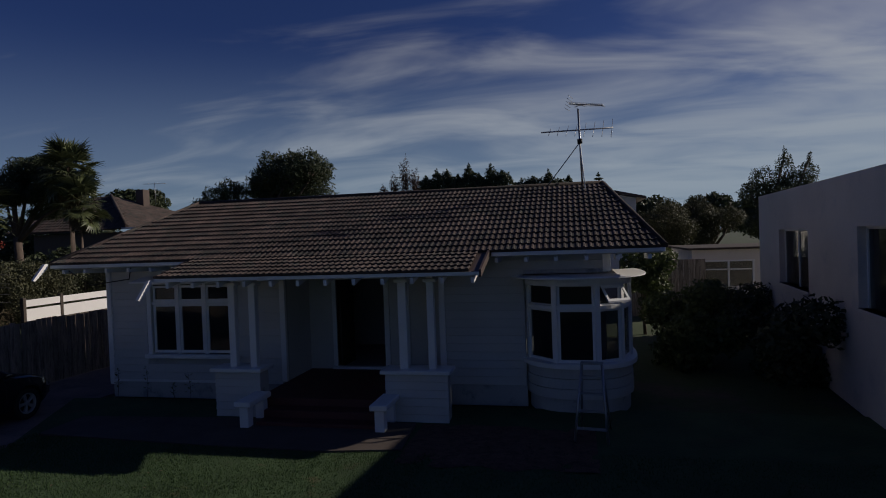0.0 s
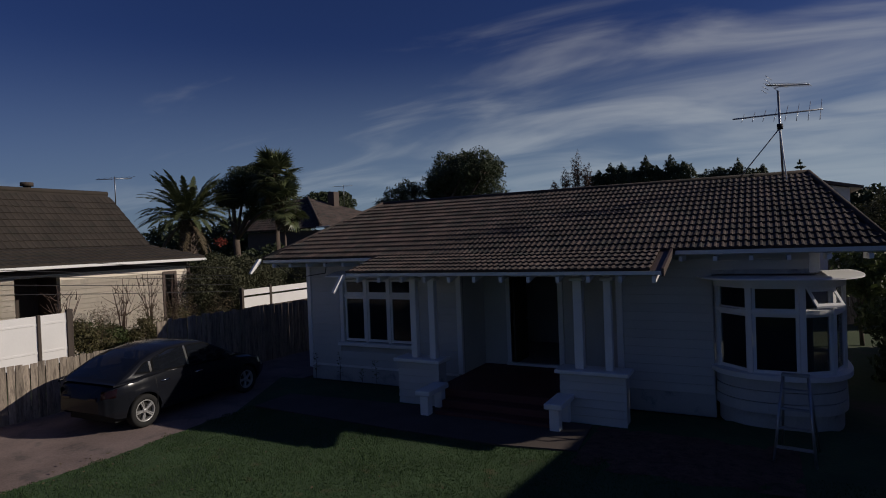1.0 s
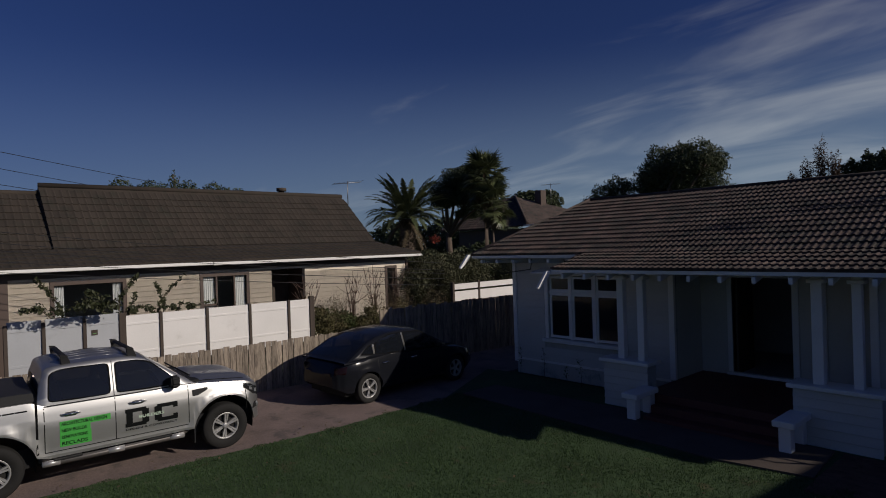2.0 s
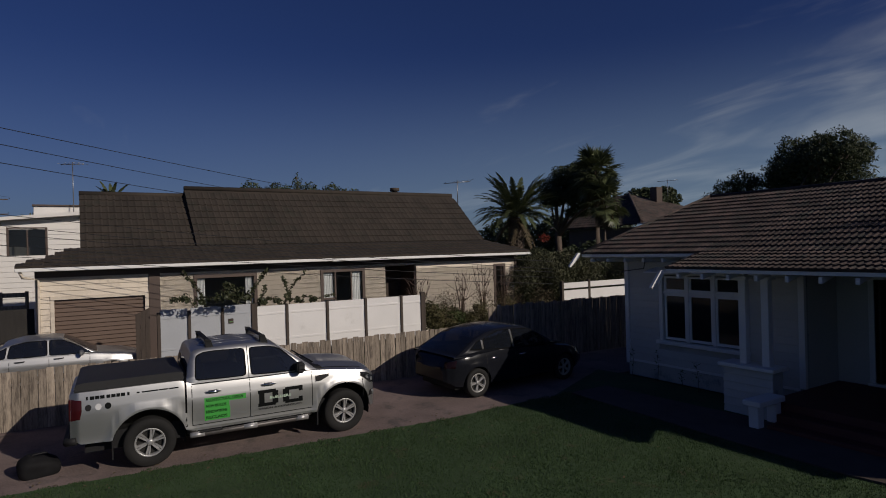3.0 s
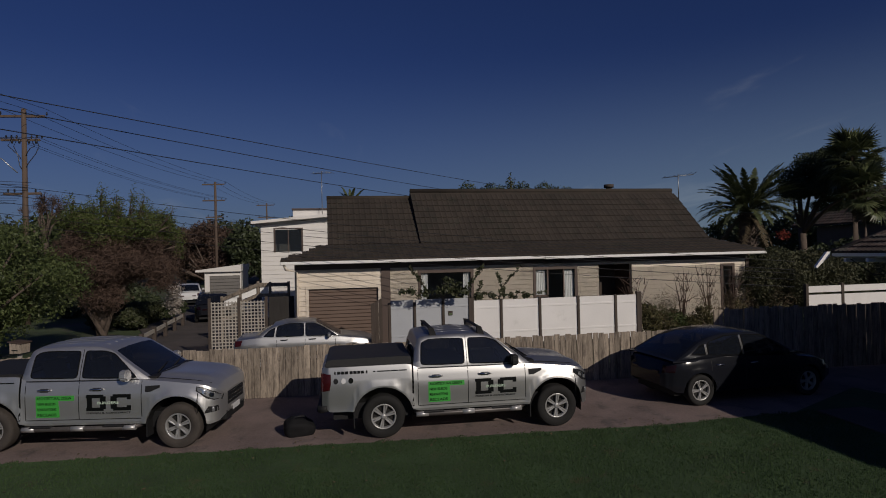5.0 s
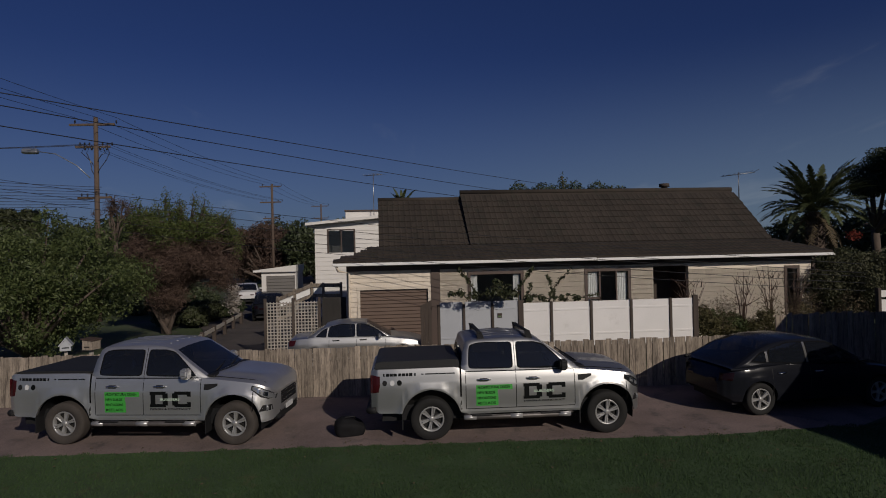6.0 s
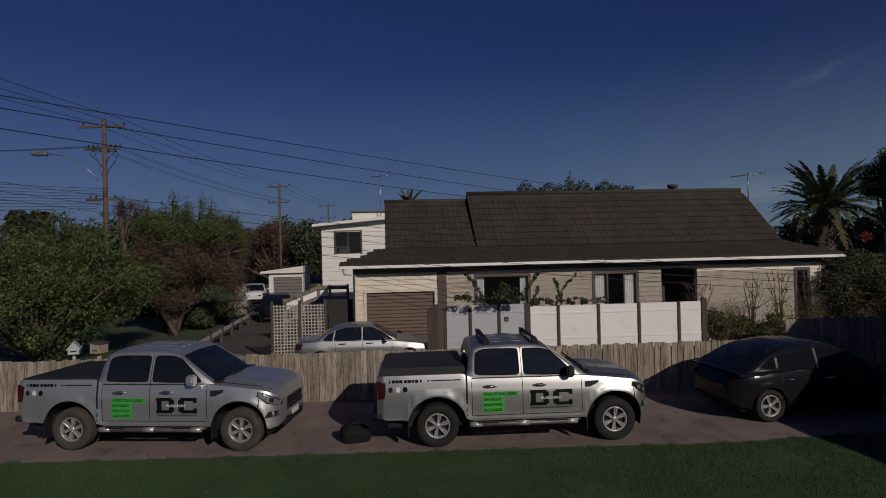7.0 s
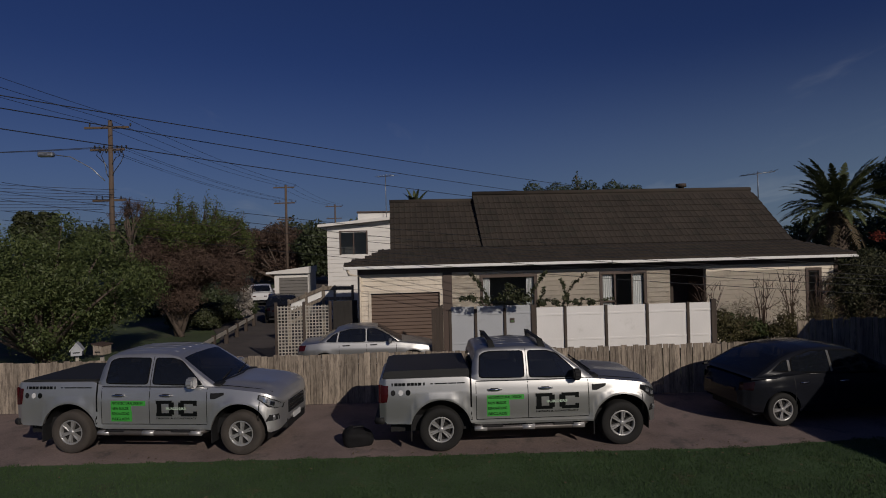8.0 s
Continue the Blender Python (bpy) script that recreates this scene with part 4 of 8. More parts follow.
# ---- white-topped fence beyond the driveway ----
wf = thing("screen_fence", (-15.9, 16.5, 0.0), 0, "timber fence with sunlit white boards along its top, darkened below for shade", "fence", in_world=True)
for a, b in ((14.55, 15.75), (15.85, 17.9), (18.0, 20.0)):
    boxed("white_board", M_PANEL, wf, (-15.95, -15.9, a, b, 1.37, 1.72), 0.004)
    boxed("white_board", M_PANEL, wf, (-15.95, -15.9, a, b, 1.79, 1.99), 0.004)
    # dark lower boards stand in for the shadow across the fence's foot
    boxed("shade_board", M_DARK_WOOD, wf, (-15.96, -15.92, a, b, 0.05, 1.35), 0.004)
for y in (14.5, 15.8, 17.95, 20.05):
    boxed("post", M_DARK_WOOD, wf, (-16.0, -15.88, y - 0.05, y + 0.05, 0, 2.06), 0.006)

# ---- vehicles ----
M_SILVER = material("silver_car_paint", (0.45, 0.45, 0.445), 0.41, metal=0.9, vary=0.04, scale=1.5, fine=300, bump=0.0, coat=0.2, local=True)
M_SILVER_DUSTY = material("dusty_silver_car_paint", (0.60, 0.595, 0.59), 0.43, metal=0.85, vary=0.12, scale=1.5, fine=200, bump=0.0, coat=0.35, local=True)
M_CAR_BLACK = material("black_car_paint", (0.011, 0.012, 0.016), 0.16, metal=0.0, vary=0.1, scale=1.5, fine=100, bump=0.0, coat=0.0, spec=0.22, local=True)
M_CAR_GLASS = glass_material("tinted_car_glass", (0.010, 0.012, 0.017), 0.15, 0.02)
M_SEAT = material("dark_seat_cloth", (0.05, 0.05, 0.055), 0.9, vary=0.2, scale=8, fine=60, bump=0.1, local=True)
M_LAMP_DARK = material("smoked_lamp_lens", (0.018, 0.019, 0.021), 0.08, vary=0.1, bump=0.0, coat=0.6, local=True)
M_RUBBER = material("tyre_rubber", (0.009, 0.0085, 0.008), 0.85, vary=0.2, scale=6, fine=60, bump=0.2, local=True)
M_RUBBER_DUSTY = material("dusty_tyre_rubber", (0.050, 0.042, 0.036), 0.9, vary=0.3, scale=5, fine=50, bump=0.2, local=True)
M_STEP = material("scuffed_step_metal", (0.11, 0.10, 0.095), 0.45, metal=0.4, vary=0.25, scale=6, fine=50, bump=0.1, local=True)
M_ALLOY = material("wheel_alloy", (0.42, 0.415, 0.41), 0.38, metal=0.55, vary=0.08, bump=0.0, local=True)
M_TRIM = material("black_plastic_trim", (0.016, 0.016, 0.017), 0.6, vary=0.12, scale=6, fine=60, bump=0.1, spec=0.2, local=True)
M_SEAL = material("dull_black_rubber_seal", (0.008, 0.008, 0.008), 0.95, vary=0.1, bump=0.0, spec=0.05, local=True)
M_CHROME = material("bright_chrome", (0.6, 0.6, 0.6), 0.15, metal=1.0, vary=0.03, bump=0.0, local=True)
M_RED_LAMP = material("red_lamp_lens", (0.045, 0.006, 0.008), 0.2, vary=0.1, bump=0.0, coat=0.0, spec=0.3, local=True)
M_DARK_LAMP = material("dark_red_lamp_lens", (0.012, 0.003, 0.004), 0.2, vary=0.1, bump=0.0, spec=0.3, local=True)
M_LAMP = material("clear_lamp_lens", (0.18, 0.185, 0.19), 0.3, metal=0.3, vary=0.2, scale=12, fine=40, bump=0.1, coat=0.3, local=True)
M_PLATE = material("white_plate", (0.6, 0.6, 0.6), 0.4, vary=0.05, bump=0.0, local=True)
M_COVER = material("black_vinyl_cover", (0.018, 0.018, 0.019), 0.55, vary=0.15, scale=3, fine=80, bump=0.15, local=True)
M_GREEN = material("green_sign_film", (0.05, 0.33, 0.05), 0.5, vary=0.04, bump=0.0, local=True)
M_INK = material("black_sign_film", (0.005, 0.006, 0.006), 0.6, vary=0.04, bump=0.0, spec=0.1, local=True)
M_PALE_INK = material("pale_sign_film", (0.5, 0.62, 0.5), 0.5, vary=0.04, bump=0.0, local=True)


def lerp_line(pts, y):
    """The height at y on a line of (y, z) points, rounded at its corners."""
    if y <= pts[0][0]:
        return pts[0][1]
    for (a, u), (b, v) in zip(pts, pts[1:]):
        if y <= b:
            t = (y - a) / (b - a)
            return u + (v - u) * t
    return pts[-1][1]


def smooth_line(pts, y, r=0.06):
    return (lerp_line(pts, y - r) + 2 * lerp_line(pts, y) + lerp_line(pts, y + r)) / 4


SIDE_FORM = [(0.0, 0.940), (0.08, 0.968), (0.16, 0.984), (0.22, 0.989), (0.27, 0.986), (0.36, 0.989), (0.50, 0.997), (0.64, 1.001), (0.735, 0.999), (0.77, 0.993), (0.85, 0.981), (0.93, 0.966), (1.0, 0.945)]
CREASE = 3


def dense(loop, step):
    """A closed outline with further points along its long sides."""
    out = []
    for (a, b), (c, d) in zip(loop, loop[1:] + loop[:1]):
        n = max(1, int(math.hypot(c - a, d - b) / step))
        out += [(a + (c - a) * k / n, b + (d - b) * k / n) for k in range(n)]
    return out


def softened(loop, r=0.05):
    """An outline with its corners rounded off."""
    out = []
    n = len(loop)
    for i in range(n):
        p, c, q = Vector(loop[i - 1]), Vector(loop[i]), Vector(loop[(i + 1) % n])
        a, b = (p - c), (q - c)
        ra, rb = min(r, a.length * 0.4), min(r, b.length * 0.4)
        a, b = c + a.normalized() * ra, c + b.normalized() * rb
        for t in (0.0, 0.5, 1.0):
            out.append(tuple(a.lerp(c, t).lerp(c.lerp(b, t), t)))
    return out


class CarShape:
    """The outline of a vehicle in its own space: y ahead, x to its right, z up."""

    def __init__(self, rear, front, half, wheels, wheel_r, arch_r, sill, shoulder, crown, belt, roof, cab, plan, flare=0.026, dome=0.0):
        self.flare, self.dome = flare, dome
        self.rear, self.front, self.half, self.wheels, self.wheel_r, self.arch_r = rear, front, half, wheels, wheel_r, arch_r
        self.sill, self.shoulder, self.crown, self.belt, self.roof, self.cab, self.plan = sill, shoulder, crown, belt, roof, cab, plan

    def bottom(self, y):
        z = lerp_line(self.sill, y)
        for w in self.wheels:
            d = abs(y - w)
            if d < self.arch_r:
                z = max(z, self.wheel_r + math.sqrt(self.arch_r ** 2 - d * d))
        return z

    def side_x(self, y, z):
        """The half width of the lower body: tucked sill, hollow door, crease below the shoulder."""
        top = smooth_line(self.shoulder, y)
        w = self.half * smooth_line(self.plan, y, 0.1 if abs(y) < 2.0 else 0.03)
        s = max(0.0, min(1.0, (z - 0.3) / max(0.1, top - 0.3)))
        x = w * lerp_line(SIDE_FORM, s)
        for c in self.wheels:
            d = math.hypot(y - c, z - self.wheel_r) - self.arch_r
            x += self.flare * (1.0 if d < 0.045 else math.exp(-((d - 0.045) / 0.03) ** 2))
        return x

    def glass_x(self, y, z):
        """The half width of the cabin at height z."""
        s = max(0.0, (z - self.belt) / 0.6)
        pinch = max(0.0, y - self.cab[1] + 0.85)
        return self.cab[2] - self.cab[3] * s ** 1.25 - 0.075 * pinch * pinch

    def body(self):
        ys = set()
        n = 70
        for k in range(n + 1):
            ys.add(round(self.rear + (self.front - self.rear) * k / n, 4))
        for k in range(14):
            ys.add(round(self.front - 0.2 * (k / 13) ** 1.6, 4))
            ys.add(round(self.rear + 0.16 * (k / 13) ** 1.6, 4))
        for w in self.wheels:
            for k in range(-12, 13):
                ys.add(round(w + self.arch_r * math.sin(k / 12 * math.pi / 2), 4))
        ys = sorted(ys)
        bm = fresh()
        rows = []
        for y in ys:
            zb, zt, zc = self.bottom(y), smooth_line(self.shoulder, y), smooth_line(self.crown, y)
            zb = min(zb, zt - 0.06)
            row = [(self.side_x(y, zb) - 0.05, y, zb + 0.004), (self.side_x(y, zb), y, zb), (self.side_x(y, zb + 0.02), y, zb + 0.02)]
            base = zb + 0.02
            for s, _ in SIDE_FORM[1:]:
                z = 0.3 + s * (zt - 0.3)
                base = max(base + 0.0012, z)
                row.append((self.side_x(y, base), y, min(base, zt)))
            xt = row[-1][0]
            dome = self.dome * max(0.0, min(1.0, (y - self.cab[1] + 0.1) * 5)) * max(0.0, min(1.0, (self.front - 0.12 - y) * 3.3))
            for u in (0.012, 0.03, 0.07, 0.13, 0.2, 0.27, 0.31, 0.36, 0.5, 0.7, 0.85, 1.0):
                bulge = dome * (min(1.0, max(0.0, (u - 0.25) / 0.09)) - 0.55 * min(1.0, max(0.0, (u - 0.5) / 0.3)))
                row.append((xt * (1 - u), y, zt + (zc - zt) * (1 - (1 - u) ** 5) + bulge))
            full = [bm.verts.new(p) for p in row]
            other = [bm.verts.new((-p[0], p[1], p[2])) for p in row[:-1]][::-1]
            rows.append(full + other)
        keen = len(SIDE_FORM) - 1
        for a, b in zip(rows, rows[1:]):
            n = len(a)
            for i in range(n - 1):
                bm.faces.new((a[i], a[i + 1], b[i + 1], b[i])).smooth = True
            for i in (1, 2 + CREASE, 2 + keen):
                for j in (i, n - 1 - i):
                    e = bm.edges.get((a[j], b[j]))
                    if e:
                        e.smooth = False
        bm.faces.new(rows[0])
        bm.faces.new(rows[-1][::-1])
        return bm

    def edge_z(self, y):
        """The height of the cant rail, where the side of the cabin turns into its roof."""
        return max(self.belt, smooth_line(self.roof, y, 0.05) - 0.045)

    def cabin(self, windows, screen, back):
        """The cabin's shell with its window openings, and the two glazed screens. screen, back: (y, y) of their lower and upper edges."""
        ys = {screen[0], screen[1], back[0], back[1], self.cab[0], self.cab[1]}
        for (a, _), (b, _) in zip(self.roof, self.roof[1:]):
            ys |= {round(a + (b - a) * k / 7, 4) for k in range(8)}
        ys = sorted(y for y in ys if self.cab[0] <= y <= self.cab[1])
        us = [-1, -0.975, -0.93, -0.88, -0.7, -0.35, 0, 0.35, 0.7, 0.88, 0.93, 0.975, 1]
        shell, glass_f, glass_b = fresh(), fresh(), fresh()

        def pt(y, u):
            ze, zr = self.edge_z(y), smooth_line(self.roof, y, 0.05)
            return (u * self.glass_x(y, ze), y, ze + max(0.0, zr - ze) * (1 - abs(u) ** 3))
        for y0, y1 in zip(ys, ys[1:]):
            for u0, u1 in zip(us, us[1:]):
                ym, um = (y0 + y1) / 2, abs(u0 + u1) / 2
                bm = shell
                if um < 0.9 and screen[1] < ym < screen[0]:
                    bm = glass_f
                elif um < 0.9 and back[0] < ym < back[1]:
                    bm = glass_b
                bm.faces.new([bm.verts.new(pt(*q)) for q in ((y0, u0), (y0, u1), (y1, u1), (y1, u0))]).smooth = True
        for side in (1, -1):
            low = self.belt - 0.04
            outer = [(ys[0], low)] + [(y, self.edge_z(y)) for y in ys] + [(ys[-1], low)] + [(ys[-1] + (ys[0] - ys[-1]) * k / 20, low) for k in range(1, 20)]
            edges = []
            for loop in [outer] + windows:
                vs = [shell.verts.new((side * self.glass_x(y, z), y, z)) for y, z in dense(loop, 0.12)]
                edges += [shell.edges.new((vs[i - 1], vs[i])) for i in range(len(vs))]
            made = bmesh.ops.triangle_fill(shell, use_beauty=True, edges=edges, normal=(side, 0, 0))
            for f in made["geom"]:
                if isinstance(f, bmesh.types.BMFace):
                    f.smooth = True
        for bm in (shell, glass_f, glass_b):
            bmesh.ops.remove_doubles(bm, verts=bm.verts[:], dist=0.0008)
        return shell, glass_f, glass_b

    def seal(self, loop, side, grow=0.022):
        """A dark rubber frame round a window."""
        bm = fresh()
        cy, cz = sum(p[0] for p in loop) / len(loop), sum(p[1] for p in loop) / len(loop)
        inner = dense(loop, 0.1)
        ring = []
        for k in (0.004, -grow):
            vs = []
            for y, z in inner:
                d = math.hypot(y - cy, z - cz)
                f = 1 - k / d * 1.15
                yy, zz = cy + (y - cy) * f, cz + (z - cz) * f
                vs.append(bm.verts.new((side * (self.glass_x(yy, zz) + 0.006), yy, zz)))
            ring.append(vs)
        n = len(inner)
        for i in range(n):
            bm.faces.new((ring[0][i], ring[0][(i + 1) % n], ring[1][(i + 1) % n], ring[1][i])).smooth = True
        return bm

    def patch(self, outline, surface, side=1, off=0.004):
        """A flat-cut piece laid on the vehicle's side. outline: (y, z) points; surface: the half width at y, z."""
        bm = fresh()
        zs = sorted({round(z, 4) for _, z in outline})
        zs = sorted(set(zs) | {zs[0] + (zs[-1] - zs[0]) * k / 8 for k in range(9)})
        n, rows = 6, []
        for z in zs:
            cut = []
            for (ya, za), (yb, zb) in zip(outline, outline[1:] + outline[:1]):
                if min(za, zb) - 1e-4 <= z <= max(za, zb) + 1e-4:
                    if abs(za - zb) < 2e-4:
                        cut += [ya, yb]
                    else:
                        cut.append(ya + (yb - ya) * (z - za) / (zb - za))
            lo, hi = min(cut), max(cut)
            rows.append([bm.verts.new((side * (surface(lo + (hi - lo) * i / n, z) + off), lo + (hi - lo) * i / n, z)) for i in range(n + 1)])
        for a, b in zip(rows, rows[1:]):
            for i in range(n):
                bm.faces.new((a[i], a[i + 1], b[i + 1], b[i])).smooth = True
        bmesh.ops.remove_doubles(bm, verts=bm.verts[:], dist=0.0004)
        return bm


def rect(y0, y1, z0, z1, n=6):
    """An outline with enough corners to follow a curved side."""
    lo = [(y0 + (y1 - y0) * k / n, z0) for k in range(n + 1)]
    hi = [(y1 - (y1 - y0) * k / n, z1) for k in range(n + 1)]
    return lo + hi


def grid_patch(shape, y0, y1, z0, z1, side=1, off=0.004, ny=6, nz=3):
    bm = fresh()
    g = [[bm.verts.new((side * (shape.side_x(y0 + (y1 - y0) * i / ny, z0 + (z1 - z0) * k / nz) + off), y0 + (y1 - y0) * i / ny, z0 + (z1 - z0) * k / nz)) for i in range(ny + 1)] for k in range(nz + 1)]
    for k in range(nz):
        for i in range(ny):
            bm.faces.new((g[k][i], g[k][i + 1], g[k + 1][i + 1], g[k + 1][i]))
    return bm


def lathe_x(bm, prof, n=28, at=(0, 0, 0), side=1):
    """A turned shape round the x axis; prof: (radius, x)."""
    rings = []
    for r, x in prof:
        rings.append([bm.verts.new((at[0] + side * x, at[1] + r * math.cos(2 * math.pi * i / n), at[2] + r * math.sin(2 * math.pi * i / n))) for i in range(n)])
    for a, b in zip(rings, rings[1:]):
        for i in range(n):
            bm.faces.new((a[i], a[(i + 1) % n], b[(i + 1) % n], b[i])).smooth = True
    return rings


def wheel(parent, x, y, r, width, side, rim_r, spokes, turn=0.0, tyre=None):
    """A tyre with an alloy rim of spokes, a hub and a dark dish behind."""
    at = (x, y, r)
    h = width / 2
    bm = fresh()
    lathe_x(bm, [(rim_r, -h * 0.9), (r * 0.93, -h), (r * 0.985, -h * 0.8), (r, -h * 0.55), (r, h * 0.55), (r * 0.985, h * 0.8), (r * 0.93, h), (rim_r * 1.02, h * 0.92), (rim_r * 0.98, h * 0.75)], 36, at, side)
    w = part("wheel", bm, tyre or M_RUBBER, parent, "black tyre on an alloy wheel")
    bm = fresh()
    rg = lathe_x(bm, [(rim_r * 1.0, h * 0.86), (rim_r * 0.94, h * 0.9), (rim_r * 0.88, h * 0.8), (rim_r * 0.86, h * 0.3)], 36, at, side)
    part("rim", bm, M_ALLOY, w)
    bm = fresh()
    rg = lathe_x(bm, [(rim_r * 0.87, h * 0.28), (0.02, h * 0.28)], 24, at, side)
    bm.faces.new(rg[-1])
    part("brake_dish", bm, M_RUBBER, w)
    for k in range(spokes):
        a = 2 * math.pi * k / spokes + turn
        bm = fresh()
        m = Matrix.Translation(at) @ Matrix.Rotation(a, 4, "X")
        pts = [(-rim_r * 0.085, rim_r * 0.12), (rim_r * 0.085, rim_r * 0.12), (rim_r * 0.16, rim_r * 0.92), (rim_r * 0.03, rim_r * 0.92), (0, rim_r * 0.55), (-rim_r * 0.03, rim_r * 0.92), (-rim_r * 0.16, rim_r * 0.92)]
        lo = [bm.verts.new(m @ Vector((side * h * 0.45, p[0] * 1.1, p[1]))) for p in pts]
        hi = [bm.verts.new(m @ Vector((side * h * (0.76 if i < 2 else 0.72 if i == 4 else 0.86), p[0], p[1]))) for i, p in enumerate(pts)]
        for q in ((0, 1, 2, 3, 4), (0, 4, 5, 6)):
            bm.faces.new([hi[i] for i in q])
        for i in range(7):
            bm.faces.new((lo[i], lo[(i + 1) % 7], hi[(i + 1) % 7], hi[i]))
        part("spoke", bm, M_ALLOY, w)
    bm = fresh()
    rg = lathe_x(bm, [(rim_r * 0.24, h * 0.45), (rim_r * 0.22, h * 0.82), (rim_r * 0.08, h * 0.86)], 16, at, side)
    bm.faces.new(rg[-1])
    part("hub", bm, M_ALLOY, w)
    return w


UTE = CarShape(
    rear=-2.72, front=2.49, half=0.925, wheels=(-1.55, 1.67), wheel_r=0.385, arch_r=0.535,
    sill=[(-2.72, 0.62), (-2.55, 0.52), (-1.0, 0.50), (-0.9, 0.46), (1.1, 0.46), (2.1, 0.46), (2.25, 0.40), (2.42, 0.42), (2.49, 0.50)],
    shoulder=[(-2.72, 1.24), (-2.66, 1.295), (-1.05, 1.30), (-0.96, 1.225), (1.1, 1.20), (1.5, 1.165), (2.0, 1.105), (2.2, 1.06), (2.36, 1.0), (2.44, 0.94), (2.49, 0.80)],
    crown=[(-2.72, 1.24), (-2.66, 1.295), (-1.05, 1.30), (-0.96, 1.235), (1.1, 1.235), (1.4, 1.235), (1.9, 1.185), (2.2, 1.135), (2.36, 1.075), (2.44, 1.0), (2.49, 0.86)],
    belt=1.20, roof=[(-1.0, 1.22), (-0.96, 1.70), (-0.86, 1.795), (-0.2, 1.82), (0.20, 1.81), (0.45, 1.76), (1.25, 1.2)],
    cab=(-1.0, 1.25, 0.872, 0.205), plan=[(-2.72, 0.90), (-2.6, 0.965), (-2.2, 0.985), (1.6, 1.0), (2.0, 0.99), (2.15, 0.965), (2.28, 0.915), (2.37, 0.84), (2.43, 0.74), (2.47, 0.60), (2.49, 0.44)], flare=0.026, dome=0.035)


def letters(name, body, size, mat, parent, shape, y, z, off=0.007, width=None):
    """Words on a vehicle's right side, in the built-in font, made into a mesh."""
    cu = bpy.data.curves.new(name, "FONT")
    cu.body, cu.size, cu.offset = body, size, size * 0.022
    tmp = new("lettering_source", cu)
    dg = bpy.context.evaluated_depsgraph_get()
    me = bpy.data.meshes.new_from_object(tmp.evaluated_get(dg))
    bpy.data.objects.remove(tmp)
    bpy.data.curves.remove(cu)
    wide = max(v.co.x for v in me.vertices) if len(me.vertices) else 1
    k = (width / wide) if width else 1.0
    for v in me.vertices:
        yy, zz = y + v.co.x * k, z + v.co.y
        v.co = (shape.side_x(yy, zz) + off, yy, zz)
    me.materials.clear()
    me.materials.append(mat)
    ob = new(name, me)
    ob.parent = parent
    return tagged(ob, kind="stuff")


def interior(root, cabin, k, rows, half, wheel_y, driver):
    """Seats with head restraints, a dashboard and a steering wheel on the driver's side."""
    lift = cabin_lift[root.name]
    for y0 in rows:
        for x0 in (-driver, driver):
            bm = fresh()
            box(bm, x0 - 0.24, x0 + 0.24, y0, y0 + 0.5, lift - 0.34, lift - 0.2, 0.05)
            prism(bm, [(y0 - 0.02, lift - 0.25), (y0 + 0.12, lift - 0.25), (y0 - 0.02, lift + 0.30 * k), (y0 - 0.13, lift + 0.30 * k)], "x", x0 - 0.23, x0 + 0.23)
            part("seat", bm, M_SEAT, cabin)
            bm = fresh()
            box(bm, x0 - 0.12, x0 + 0.12, y0 - 0.15, y0 - 0.05, lift + 0.33 * k, lift + 0.50 * k, 0.03)
            part("head_restraint", bm, M_SEAT, cabin)
    bm = fresh()
    box(bm, -half, half, wheel_y - 0.28, wheel_y - 0.02, lift - 0.3, lift + 0.02, 0.05)
    part("dashboard", bm, M_TRIM, cabin)
    bm = fresh()
    c, q = Vector((driver, wheel_y - 0.42, lift + 0.05)), Matrix.Rotation(radians(-65), 3, "X")
    tube(bm, [c + q @ Vector((0.18 * math.cos(a * math.pi / 10), 0.18 * math.sin(a * math.pi / 10), 0)) for a in range(21)], 0.016, 6)
    for a in (0.2, 2.94, 4.71):
        rod(bm, c, c + q @ Vector((0.17 * math.cos(a), 0.17 * math.sin(a), 0)), 0.016, n=5)
    part("steering_wheel", bm, M_TRIM, cabin)


cabin_lift = {}


